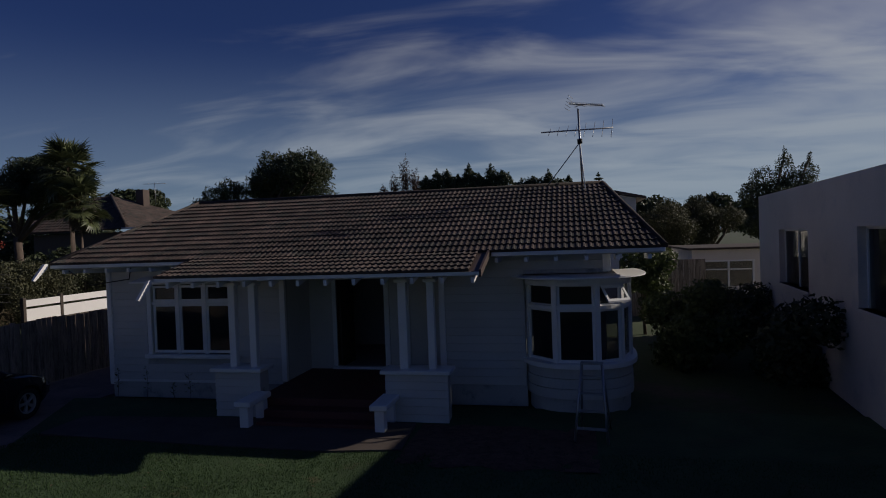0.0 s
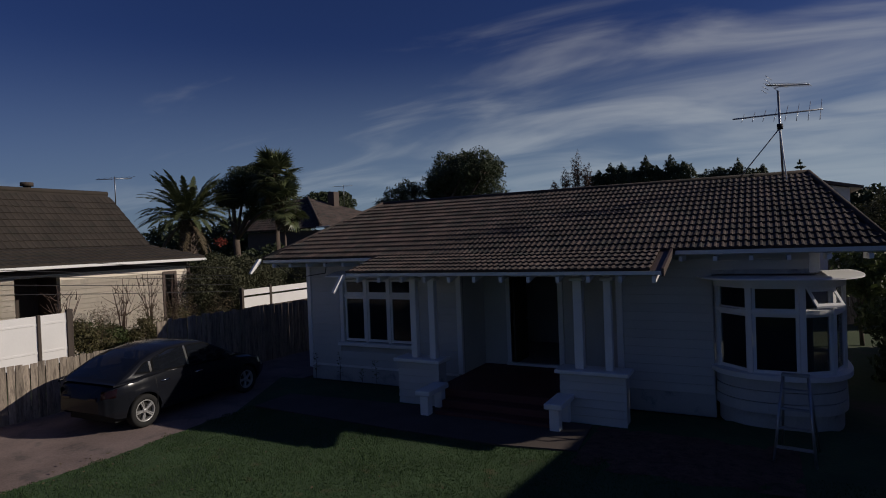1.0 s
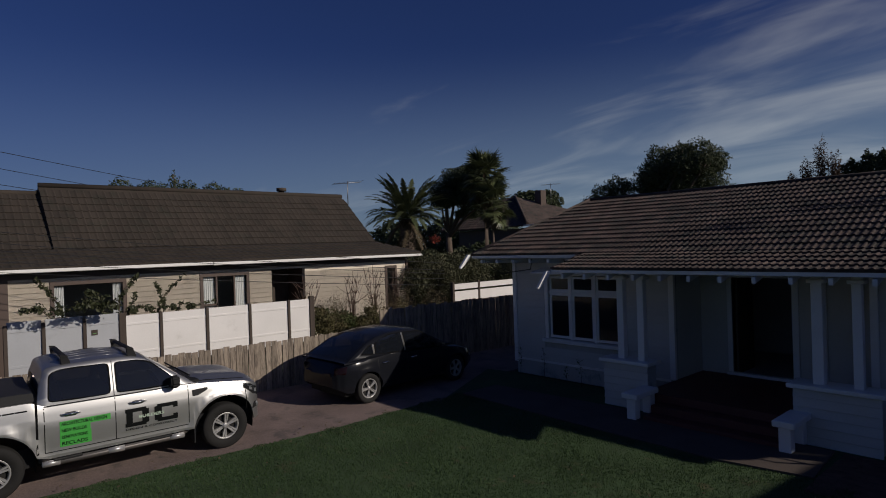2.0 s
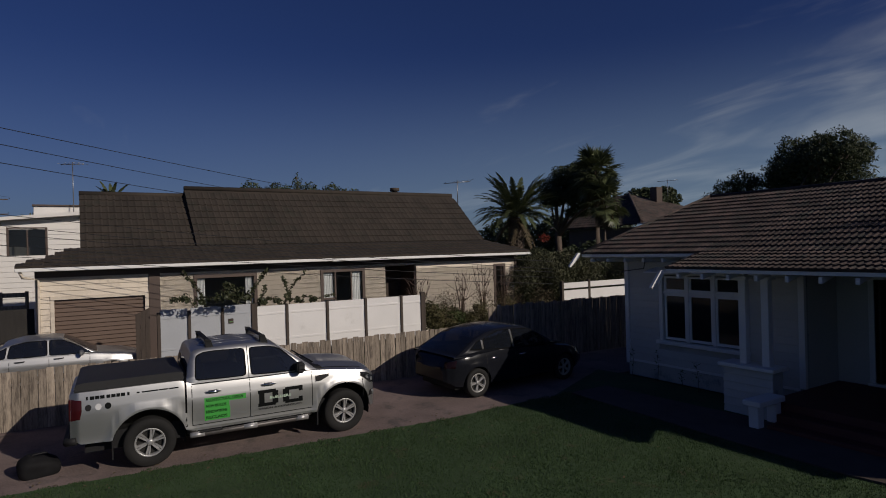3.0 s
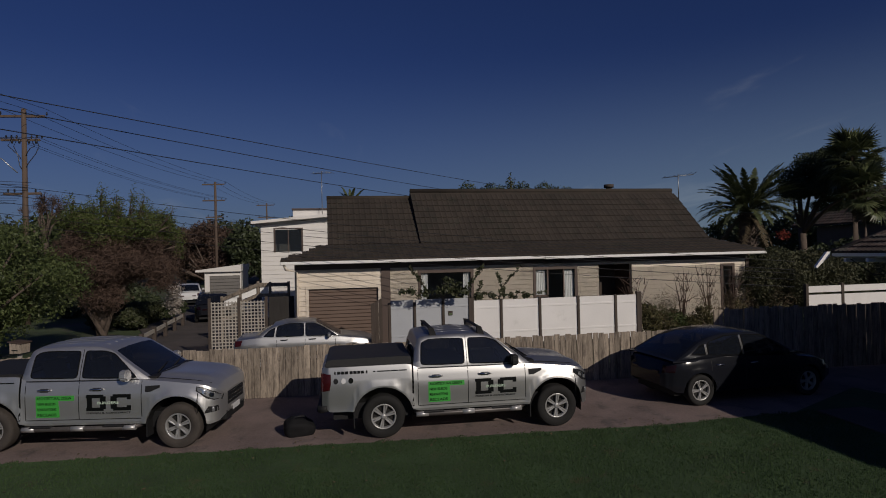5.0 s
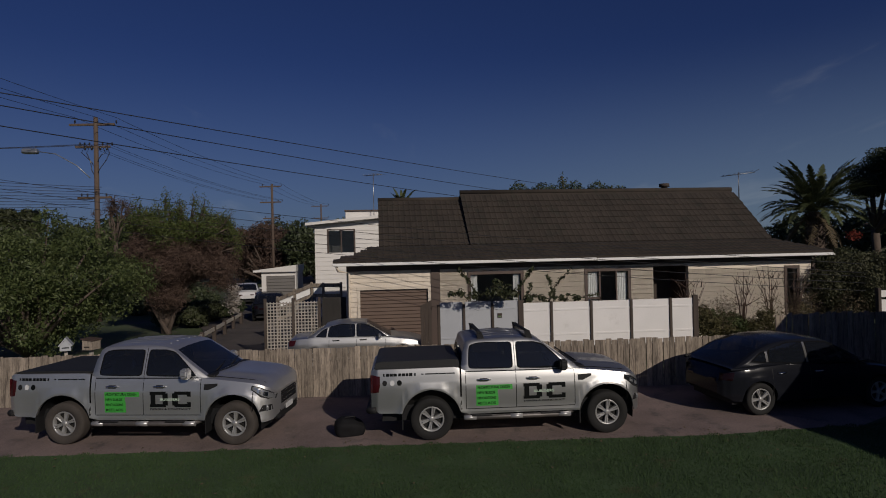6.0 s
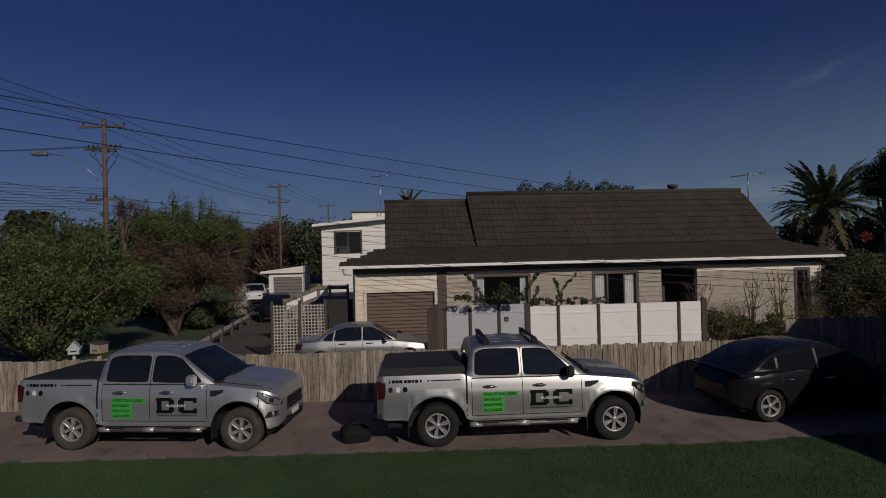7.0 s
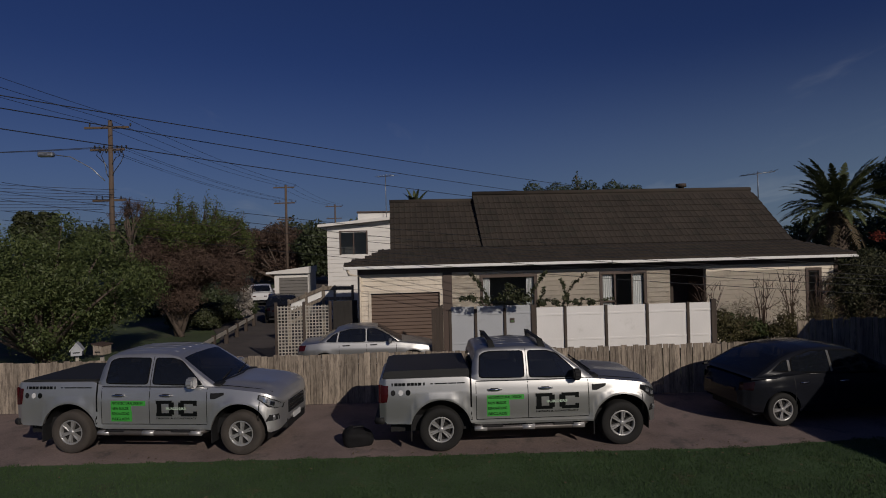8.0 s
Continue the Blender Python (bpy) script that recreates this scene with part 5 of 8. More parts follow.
def ute(at, turn, paint, label, rack, mirror_mat, cover_high, lamp):
    u = thing("pickup_truck", at, turn, label, "pickup truck", "pickup trucks on the driveway")
    S = UTE
    cabin_lift[u.name] = S.belt
    body = part("body", S.body(), paint, u)
    front = softened([(0.035, 1.258), (0.96, 1.24), (0.76, 1.44), (0.53, 1.64), (0.36, 1.69), (0.035, 1.702)], 0.05)
    rear = softened([(-0.86, 1.275), (-0.065, 1.258), (-0.065, 1.702), (-0.70, 1.697), (-0.83, 1.655)], 0.06)
    shell, screen, back = S.cabin([front, rear], (1.18, 0.515), (-0.99, -0.965))
    cabin = part("cabin", shell, paint, u)
    part("windscreen", screen, M_CAR_GLASS, cabin)
    part("rear_window", back, M_CAR_GLASS, cabin)
    interior(u, cabin, 1.0, (0.12, -0.70), 0.64, 1.12, 0.37)
    bm = fresh()
    box(bm, -0.80, 0.80, 1.08, 1.28, 1.20, 1.246, 0.01)
    part("cowl", bm, M_TRIM, body)
    bm = fresh()
    box(bm, -0.72, 0.72, -2.5, 2.2, 0.34, 0.62)
    part("chassis", bm, M_TRIM, u)
    for w in S.wheels:
        bm = fresh()
        rings = lathe_x(bm, [(S.arch_r - 0.012, -0.86), (S.arch_r - 0.012, 0.86)], 28, (0, w, S.wheel_r))
        for f in [f for f in bm.faces if f.calc_center_median().z < 0.3]:
            bm.faces.remove(f)
        part("wheel_well", bm, M_TRIM, u)
        for side in (1, -1):
            wheel(u, side * 0.775, w, S.wheel_r, 0.25, side, 0.225, 6, 0.3 + w, M_RUBBER_DUSTY if paint is M_SILVER_DUSTY else None)
    for side in (1, -1):
        for o in (front, rear):
            part("side_window", S.patch(o, S.glass_x, side, 0.001), M_CAR_GLASS, cabin)
            part("window_seal", S.seal(o, side, 0.013), M_SEAL, cabin)
        part("door_gap", S.patch([(-0.017, 1.215), (-0.007, 1.215), (-0.007, 1.735), (-0.017, 1.735)], S.glass_x, side, 0.004), M_SEAL, cabin)
        part("belt_strip", S.patch([(-0.92, 1.208), (1.0, 1.196), (1.0, 1.214), (-0.92, 1.226)], S.glass_x, side, 0.012), M_TRIM, cabin)
        for y0, y1 in ((-0.93, -0.918), (-0.015, -0.003), (1.06, 1.072)):
            part("door_seam", grid_patch(S, y0, y1, 0.55, 1.19, side, 0.0015, 1, 8), M_SEAL, body)
        part("tray_seam", grid_patch(S, -1.03, -1.0, 0.55, 1.30, side, 0.0015, 1, 8), M_SEAL, body)
        part("door_seam", grid_patch(S, -0.92, 1.07, 0.545, 0.557, side, 0.0015, 20, 1), M_SEAL, body)
        for y0 in (-0.72, 0.18):
            bm = fresh()
            x = side * (S.side_x(y0 + 0.1, 1.06))
            tube(bm, [(x - side * 0.01, y0, 1.06), (x + side * 0.03, y0 + 0.03, 1.065), (x + side * 0.034, y0 + 0.12, 1.067), (x + side * 0.03, y0 + 0.2, 1.066), (x - side * 0.01, y0 + 0.24, 1.06)], 0.017, 8)
            part("door_handle", bm, M_CHROME, body, "chrome door handle")
            part("handle_cup", grid_patch(S, y0 + 0.05, y0 + 0.19, 1.03, 1.09, side, 0.002), M_TRIM, body)
        # side vent, mirrors
        part("side_vent", S.patch([(1.13, 1.0), (1.22, 1.0), (1.38, 1.07), (1.38, 1.11), (1.13, 1.10)], S.side_x, side, 0.006), M_TRIM, body, "black side vent")
        part("vent_bar", S.patch([(1.22, 1.05), (1.34, 1.085), (1.34, 1.095), (1.22, 1.065)], S.side_x, side, 0.010), M_TRIM, body)
        bm = fresh()
        prism(bm, [(side * 0.88, 1.21), (side * 1.04, 1.20), (side * 1.10, 1.26), (side * 1.09, 1.37), (side * 1.04, 1.41), (side * 0.90, 1.39)], "y", 0.77, 0.90)
        bmesh.ops.bevel(bm, geom=bm.edges[:], offset=0.025, segments=2, affect="EDGES")
        mir = part("wing_mirror", bm, mirror_mat, u)
        bm = fresh()
        rod(bm, (side * 0.84, 0.86, 1.2), (side * 0.93, 0.84, 1.26), 0.03)
        part("mirror_arm", bm, M_TRIM, mir)
        # step bar
        bm = fresh()
        x = side * 0.93
        tube(bm, [(side * 0.8, -0.98, 0.44), (x, -0.85, 0.40), (x, -0.3, 0.40), (x, 0.9, 0.40), (side * 0.8, 1.06, 0.44)], 0.042, 10)
        part("step_bar", bm, M_STEP, u, "tubular side step")
        for y0 in (-0.65, 0.6):
            bm = fresh()
            box(bm, side * 0.93 - 0.07, side * 0.93 + 0.05, y0 - 0.18, y0 + 0.18, 0.428, 0.45, 0.006)
            part("step_pad", bm, M_TRIM, u)
        for w in S.wheels:
            bm = fresh()
            box(bm, side * 0.80 - 0.12, side * 0.80 + 0.12, w - 0.53, w - 0.51, 0.22, 0.6)
            part("mud_flap", bm, M_TRIM, u)
        # bright sleeves stand for the step's chrome ends and its reflections
        for y0 in (-0.86, -0.02, 0.86):
            bm = fresh()
            rod(bm, (side * 0.93, y0 - 0.11, 0.401), (side * 0.93, y0 + 0.11, 0.401), 0.0445, n=12)
            part("step_glint_sleeve", bm, M_ALLOY, u, "bright sleeve standing for the step's chrome end and reflections")
        # lamps
        part("tail_lamp", S.patch([(-2.70, 0.88), (-2.56, 0.90), (-2.53, 1.02), (-2.53, 1.18), (-2.69, 1.20)], S.side_x, side, 0.006), M_RED_LAMP, body)
        bm = fresh()
        box(bm, side * 0.70, side * 0.845, -2.735, -2.70, 0.88, 1.2, 0.01)
        part("tail_lamp", bm, M_RED_LAMP, body)
        part("lamp_surround", S.patch([(1.99, 0.99), (2.2, 0.855), (2.45, 0.77), (2.465, 0.85), (2.37, 0.945), (2.16, 1.035), (2.0, 1.065)], S.side_x, side, 0.004), M_TRIM, body)
        part("head_lamp", S.patch([(2.02, 0.99), (2.24, 0.875), (2.44, 0.79), (2.455, 0.845), (2.36, 0.93), (2.17, 1.02), (2.02, 1.05)], S.side_x, side, 0.010), lamp, body)
        part("lamp_strip", S.patch([(2.06, 1.015), (2.3, 0.925), (2.3, 0.94), (2.06, 1.03)], S.side_x, side, 0.013), M_CHROME, body)
        part("arch_shadow", S.patch([(2.16, 0.60), (2.42, 0.60), (2.41, 0.70), (2.24, 0.71)], S.side_x, side, 0.004), M_TRIM, body, "black fog lamp recess")
        for y0, z0 in ((2.11, 0.945), (2.25, 0.885)):
            part("lamp_reflector", S.patch([(y0, z0), (y0 + 0.09, z0 - 0.03), (y0 + 0.10, z0 + 0.04), (y0 + 0.01, z0 + 0.065)], S.side_x, side, 0.011), M_CHROME if lamp is M_LAMP else M_LAMP, body)
        bm = fresh()
        lathe_x(bm, [(0.06, 0.0), (0.055, 0.02), (0.01, 0.025)], 14, (side * (S.side_x(2.33, 0.65)) - side * 0.004, 2.31, 0.65), side)
        part("fog_lamp", bm, M_LAMP, body)
    # wipers
    for x0 in (-0.45, 0.2):
        bm = fresh()
        tube(bm, [(x0 + 0.35, 1.20, 1.285), (x0 - 0.2, 1.11, 1.355)], 0.012, 5)
        part("wiper", bm, M_TRIM, cabin)
    # bonnet seams and edges
    for side in (1, -1):
        bm = fresh()
        tube(bm, [(side * 0.86 * S.side_x(y, 1.1), y, smooth_line(S.shoulder, y) + 0.99 * (smooth_line(S.crown, y) - smooth_line(S.shoulder, y)) * (1 - 0.86 ** 5) + 0.002) for y in (1.16, 1.4, 1.7, 2.0, 2.25)], 0.006, 5)
        part("bonnet_seam", bm, M_SEAL, body)
        part("bumper_seam", grid_patch(S, 2.02, 2.035, 0.62, 0.95, side, 0.0015, 1, 6), M_SEAL, body)
    # grille, bumpers
    boxed("grille", M_TRIM, u, (-0.42, 0.42, 2.43, 2.502, 0.62, 0.87), 0.02)
    for z0 in (0.67, 0.74, 0.81):
        boxed("grille_bar", M_CHROME, u, (-0.39, 0.39, 2.495, 2.512, z0, z0 + 0.03), 0.004)
    boxed("plate", M_PLATE, u, (-0.19, 0.19, 2.502, 2.512, 0.48, 0.58), 0.003)
    boxed("front_bumper", M_TRIM, u, (-0.5, 0.5, 2.34, 2.49, 0.36, 0.56), 0.03)
    bm = fresh()
    tube(bm, [(-0.86, -2.62, 0.58), (-0.8, -2.78, 0.56), (0.8, -2.78, 0.56), (0.86, -2.62, 0.58)], 0.06, 10)
    part("rear_bumper", bm, M_TRIM, u, "dark tubular rear step bumper")
    boxed("plate", M_PLATE, u, (-0.19, 0.19, -2.735, -2.725, 0.72, 0.82), 0.003)
    boxed("tailgate_handle", M_TRIM, u, (-0.14, 0.14, -2.735, -2.72, 1.06, 1.14), 0.008)
    # tray cover
    bm = fresh()
    zt = 1.43 if cover_high else 1.335
    prism(bm, [(-2.66, 1.30), (-2.62, zt - 0.02), (-2.5, zt), (-1.2, zt + 0.01), (-1.04, zt), (-1.03, 1.30)], "x", -0.83, 0.83)
    bmesh.ops.bevel(bm, geom=bm.edges[:], offset=0.012, segments=2, affect="EDGES")
    part("tray_cover", bm, M_COVER, u, "black soft tray cover")
    bm = fresh()
    tube(bm, [(-0.55, 0.3, 1.74), (-0.55, -0.1, 1.80), (-0.55, -0.8, 1.765)], 0.012, 5)
    part("roof_gutter", bm, M_TRIM, cabin)
    if rack:
        for y0 in (-0.62, 0.28):
            bm = fresh()
            prism(bm, [(y0 - 0.045, 1.868), (y0 - 0.02, 1.885), (y0 + 0.03, 1.885), (y0 + 0.045, 1.872), (y0 + 0.02, 1.862)], "x", -0.66, 0.66)
            bar = part("roof_bar", bm, M_TRIM, u, "black roof rack bar")
            for side in (1, -1):
                bm = fresh()
                prism(bm, [(y0 - 0.05, 1.74), (y0 + 0.09, 1.74), (y0 + 0.045, 1.86), (y0 + 0.03, 1.895), (y0 - 0.07, 1.91), (y0 - 0.045, 1.86)], "x", side * 0.62 - 0.04, side * 0.62 + 0.03)
                bmesh.ops.bevel(bm, geom=bm.edges[:], offset=0.008, segments=1, affect="EDGES")
                part("bar_foot", bm, M_TRIM, bar)
    for x0 in (-0.45, -0.22, 0.0, 0.22, 0.45):
        bm = fresh()
        tube(bm, [(x0, y, smooth_line(S.roof, y, 0.05) - 0.045 * (abs(x0) / 0.66) ** 3 - 0.004) for y in (-0.78, -0.4, 0.0, 0.3)], 0.014, 6)
        part("roof_rib", bm, paint, cabin)
    # signwriting on the side towards the lawn
    for k, (txt, wide) in enumerate((("ARCHITECTURAL DESIGN", 0.66), ("NEW BUILDS", 0.39), ("RENOVATIONS", 0.40), ("RECLADS", 0.40))):
        z0 = 0.895 - 0.095 * k
        part("sign_strip", grid_patch(S, -0.74, -0.74 + wide, z0 - 0.012, z0 + (0.083 if k else 0.075), 1, 0.004, 6, 2), M_GREEN, body, "green sign strip")
        letters("lettering", txt, 0.066, M_INK, body, S, -0.72, z0 + 0.012, 0.007, wide - 0.07)
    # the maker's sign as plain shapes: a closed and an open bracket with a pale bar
    zb, zt2 = 0.695, 0.975
    for o in ([(0.12, 0.42, zt2 - 0.058, zt2)], [(0.12, 0.42, zb, zb + 0.058)], [(0.135, 0.225, zb + 0.058, zt2 - 0.058)], [(0.36, 0.44, zb + 0.058, zt2 - 0.058)], [(0.42, 0.46, zb + 0.03, zt2 - 0.03)],
              [(0.58, 0.89, zt2 - 0.058, zt2)], [(0.58, 0.89, zb, zb + 0.058)], [(0.56, 0.65, zb + 0.058, zt2 - 0.058)], [(0.54, 0.58, zb + 0.03, zt2 - 0.03)], [(0.82, 0.89, zb + 0.058, zb + 0.09)], [(0.82, 0.89, zt2 - 0.09, zt2 - 0.058)]):
        for y0, y1, z0, z1 in o:
            part("sign_shape", grid_patch(S, y0, y1, z0, z1, 1, 0.005, 4, 2), M_INK, body)
    letters("lettering", "BUILDERS", 0.062, M_PALE_INK, body, S, 0.31, 0.812, 0.009, 0.37)
    letters("lettering", "DESIGN & CONSTRUCT", 0.04, M_INK, body, S, 0.12, 0.645, 0.006, 0.76)
    for y0, y1 in ((-2.46, -2.43), (-2.40, -2.33), (-2.32, -2.25), (-2.24, -2.17), (-2.14, -2.08), (-2.07, -2.01), (-2.00, -1.95), (-1.94, -1.88), (-1.85, -1.82)):
        part("sign_bar", grid_patch(S, y0, y1, 1.175, 1.225, 1, 0.004, 2, 1), M_INK, body)
    for y0, y1 in ((-1.72, -1.68), (-1.65, -1.42), (-1.41, -1.27), (-1.26, -1.12)):
        part("sign_bar", grid_patch(S, y0, y1, 1.19, 1.21, 1, 0.004, 4, 1), M_INK, body)
    for y0, m in ((-2.43, M_TRIM), (-2.27, M_PLATE), (-2.12, M_INK)):
        bm = fresh()
        vs = [bm.verts.new((S.side_x(y0 + 0.05 * math.cos(a * 0.5236), 1.06 + 0.05 * math.sin(a * 0.5236)) + 0.005, y0 + 0.05 * math.cos(a * 0.5236), 1.06 + 0.05 * math.sin(a * 0.5236))) for a in range(12)]
        bm.faces.new(vs)
        part("round_sticker", bm, m, body)
    # short overhangs ahead of and behind the wheels
    for ob in u.children_recursive:
        for v in ob.data.vertices:
            if v.co.y < -2.1:
                v.co.y = -2.1 + (v.co.y + 2.1) * 0.84
            elif v.co.y > 2.06:
                v.co.y = 2.06 + (v.co.y - 2.06) * 0.72
    return u


ute((-11.44, 2.42, 0.012), -2.3, M_SILVER, "silver double-cab pickup truck with green signs and roof bars", True, M_TRIM, True, M_LAMP_DARK)
ute((-12.16, -4.17, 0.012), -10.4, M_SILVER_DUSTY, "dusty silver double-cab pickup truck with green signs", False, M_SILVER_DUSTY, False, M_LAMP)

HATCH = CarShape(
    rear=-2.05, front=2.25, half=0.885, wheels=(-1.3, 1.4), wheel_r=0.32, arch_r=0.365,
    sill=[(-2.05, 0.42), (-1.8, 0.28), (1.9, 0.26), (2.25, 0.34)],
    shoulder=[(-2.05, 0.60), (-1.99, 0.80), (-1.9, 0.90), (-0.8, 0.97), (0.9, 0.92), (1.6, 0.82), (2.05, 0.70), (2.25, 0.55)],
    crown=[(-2.05, 0.62), (-1.99, 0.83), (-1.9, 0.94), (-0.8, 1.01), (0.9, 0.98), (1.6, 0.90), (2.05, 0.76), (2.25, 0.56)],
    belt=0.95, roof=[(-1.92, 0.95), (-1.72, 1.07), (-1.25, 1.32), (-0.95, 1.42), (-0.6, 1.475), (-0.1, 1.49), (0.3, 1.44), (1.25, 0.96)],
    cab=(-1.92, 1.25, 0.82, 0.20), plan=[(-2.05, 0.62), (-1.97, 0.78), (-1.85, 0.88), (-1.6, 0.955), (-1.2, 0.985), (1.4, 1.0), (1.9, 0.92), (2.25, 0.65)], flare=0.018)
SEDAN = CarShape(
    rear=-2.02, front=2.15, half=0.85, wheels=(-1.25, 1.3), wheel_r=0.30, arch_r=0.345,
    sill=[(-2.02, 0.40), (-1.85, 0.27), (1.9, 0.25), (2.15, 0.34)],
    shoulder=[(-2.02, 0.74), (-1.95, 0.86), (-1.3, 0.91), (0.9, 0.86), (1.6, 0.77), (2.0, 0.67), (2.15, 0.55)],
    crown=[(-2.02, 0.76), (-1.95, 0.90), (-1.3, 0.94), (0.9, 0.91), (1.6, 0.83), (2.0, 0.71), (2.15, 0.56)],
    belt=0.87, roof=[(-1.5, 0.90), (-1.2, 1.10), (-0.95, 1.24), (-0.6, 1.325), (-0.1, 1.345), (0.25, 1.31), (1.05, 0.88)],
    cab=(-1.5, 1.05, 0.78, 0.19), plan=[(-2.02, 0.80), (-1.85, 0.94), (-1.4, 0.98), (1.4, 1.0), (1.9, 0.90), (2.15, 0.62)], flare=0.01)


def small_car(name, S, at, turn, paint, label, front, rear, quarter, lamp_label, spokes=5, group=""):
    """A saloon or hatchback: body, cabin, windows, wheels, lamps, handles, mirrors."""
    c = thing(name, at, turn, label, "car", group)
    body = part("body", S.body(), paint, c)
    cabin_lift[c.name] = S.belt
    tail_mat = M_DARK_LAMP if paint is M_CAR_BLACK else M_RED_LAMP
    front, rear, quarter = softened(front, 0.05), softened(rear, 0.05), softened(quarter, 0.03)
    shell, screen, back = S.cabin([front, rear, quarter], (S.roof[-1][0] - 0.07, S.roof[-2][0] + 0.02), (S.roof[0][0] + 0.12, S.roof[-5][0] if len(S.roof) > 6 else S.roof[1][0] + 0.03))
    cabin = part("cabin", shell, paint, c)
    part("windscreen", screen, M_CAR_GLASS, cabin)
    part("rear_window", back, M_CAR_GLASS, cabin)
    interior(c, cabin, 0.72, (-0.05, -0.62), 0.6, S.cab[1] - 0.12, 0.34)
    bm = fresh()
    box(bm, -0.66, 0.66, S.rear + 0.25, S.front - 0.3, 0.2, 0.42)
    part("chassis", bm, M_TRIM, c)
    for w in S.wheels:
        bm = fresh()
        lathe_x(bm, [(S.arch_r - 0.01, -0.8), (S.arch_r - 0.01, 0.8)], 24, (0, w, S.wheel_r))
        for f in [f for f in bm.faces if f.calc_center_median().z < 0.22]:
            bm.faces.remove(f)
        part("wheel_well", bm, M_TRIM, c)
        for side in (1, -1):
            wheel(c, side * (S.half - 0.115), w, S.wheel_r, 0.2, side, S.wheel_r * 0.66, spokes, 0.35)
    for side in (1, -1):
        for o in (front, rear, quarter):
            part("side_window", S.patch(o, S.glass_x, side, 0.001), M_CAR_GLASS, cabin)
            part("window_seal", S.seal(o, side, 0.014), M_SEAL, cabin)
        mid = min(p[0] for p in front) - 0.02
        tail, nose = min(p[0] for p in rear), max(p[0] for p in front)
        if paint is M_CAR_BLACK:
            # chrome strips stand in for bright reflections on the pillars
            for y0, y1, z0, z1 in ((-1.13, -1.10, 1.04, 1.24), (-0.24, -0.2, 1.0, 1.39)):
                part("pillar_glint", S.patch([(y0, z0), (y0 + 0.05, z0), (y1 + 0.05 - (z1 - z0) * 0.12, z1), (y1 - (z1 - z0) * 0.12, z1)], S.glass_x, side, 0.008), M_CHROME, cabin, "bright strip standing in for a reflection on the window pillar")
        for y0 in (tail + 0.02, mid, nose - 0.02):
            part("door_seam", grid_patch(S, y0 - 0.006, y0 + 0.006, 0.32, S.belt - 0.03, side, 0.0015, 1, 8), M_TRIM, body)
        for y0 in (tail + 0.12, mid + 0.1):
            bm = fresh()
            x = side * S.side_x(y0 + 0.1, 0.82)
            tube(bm, [(x - side * 0.01, y0, 0.82), (x + side * 0.025, y0 + 0.03, 0.822), (x + side * 0.025, y0 + 0.17, 0.826), (x - side * 0.01, y0 + 0.2, 0.826)], 0.014, 6)
            part("door_handle", bm, M_TRIM if paint is not M_CAR_BLACK else M_CHROME, body)
        part("tail_lamp", S.patch([(S.rear + 0.03, 0.68), (S.rear + 0.2, 0.70), (S.rear + 0.25, 0.86), (S.rear + 0.04, 0.84)], S.side_x, side, 0.006), tail_mat, body)
        bm = fresh()
        box(bm, side * 0.38 - 0.12, side * 0.38 + 0.12, S.rear - 0.006, S.rear + 0.05, 0.64, 0.72, 0.015)
        part("tail_lamp", bm, tail_mat, body)
        part("head_lamp", S.patch([(S.front - 0.30, 0.56), (S.front - 0.07, 0.50), (S.front - 0.08, 0.565), (S.front - 0.27, 0.645)], S.side_x, side, 0.006), M_LAMP, body)
        bm = fresh()
        y0 = nose - 0.25
        box(bm, side * 0.92 - 0.09, side * 0.92 + 0.09, y0, y0 + 0.1, S.belt - 0.01, S.belt + 0.12, 0.03)
        part("wing_mirror", bm, paint, c)
    if paint is not M_CAR_BLACK:
        boxed("plate", M_PLATE, c, (-0.18, 0.18, S.rear - 0.012, S.rear - 0.004, 0.52, 0.62), 0.003)
    boxed("front_grille", M_TRIM, c, (-0.4, 0.4, S.front - 0.05, S.front + 0.006, 0.38, 0.5), 0.01)
    return c


small_car("black_hatchback", HATCH, (-11.95, 8.68, 0.012), 3.0, M_CAR_BLACK, "shiny black five-door hatchback parked in the house's shadow",
          [(-0.17, 1.0), (0.4, 0.985), (0.94, 0.975), (0.6, 1.2), (0.32, 1.36), (-0.17, 1.395)],
          [(-1.06, 1.03), (-0.5, 1.0), (-0.24, 1.0), (-0.24, 1.395), (-0.6, 1.385), (-1.02, 1.28)],
          [(-1.45, 1.07), (-1.13, 1.04), (-1.09, 1.25), (-1.22, 1.22)], "red")
sedan = small_car("silver_sedan", SEDAN, (-17.68, -0.70, 0.19), 0.0, M_SILVER, "silver four-door sedan parked behind the paling fence",
          [(-0.02, 0.915), (0.5, 0.905), (0.86, 0.90), (0.55, 1.10), (0.24, 1.255), (-0.02, 1.275)],
          [(-0.86, 0.925), (-0.4, 0.92), (-0.08, 0.915), (-0.08, 1.275), (-0.5, 1.265), (-0.8, 1.21)],
          [(-1.2, 0.945), (-0.92, 0.93), (-0.87, 1.18), (-1.0, 1.11)], "red")
sedan.matrix_basis = sedan.matrix_basis @ Matrix.Scale(0.965, 4)

# ---- trees and shrubs ----
L_DARK = leaf_material("dark_evergreen_leaf", (0.034, 0.047, 0.022), (0.072, 0.088, 0.041), 0.55, 0.15)
L_BUSH = leaf_material("glossy_green_leaf", (0.048, 0.072, 0.022), (0.125, 0.150, 0.055), 0.55, 0.25)
L_WILLOW = leaf_material("yellow_green_leaf", (0.055, 0.085, 0.022), (0.13, 0.15, 0.045), 0.5, 0.3)
L_TWIG = leaf_material("reddish_bare_twig", (0.072, 0.046, 0.036), (0.110, 0.072, 0.054), 0.8, 0.1)
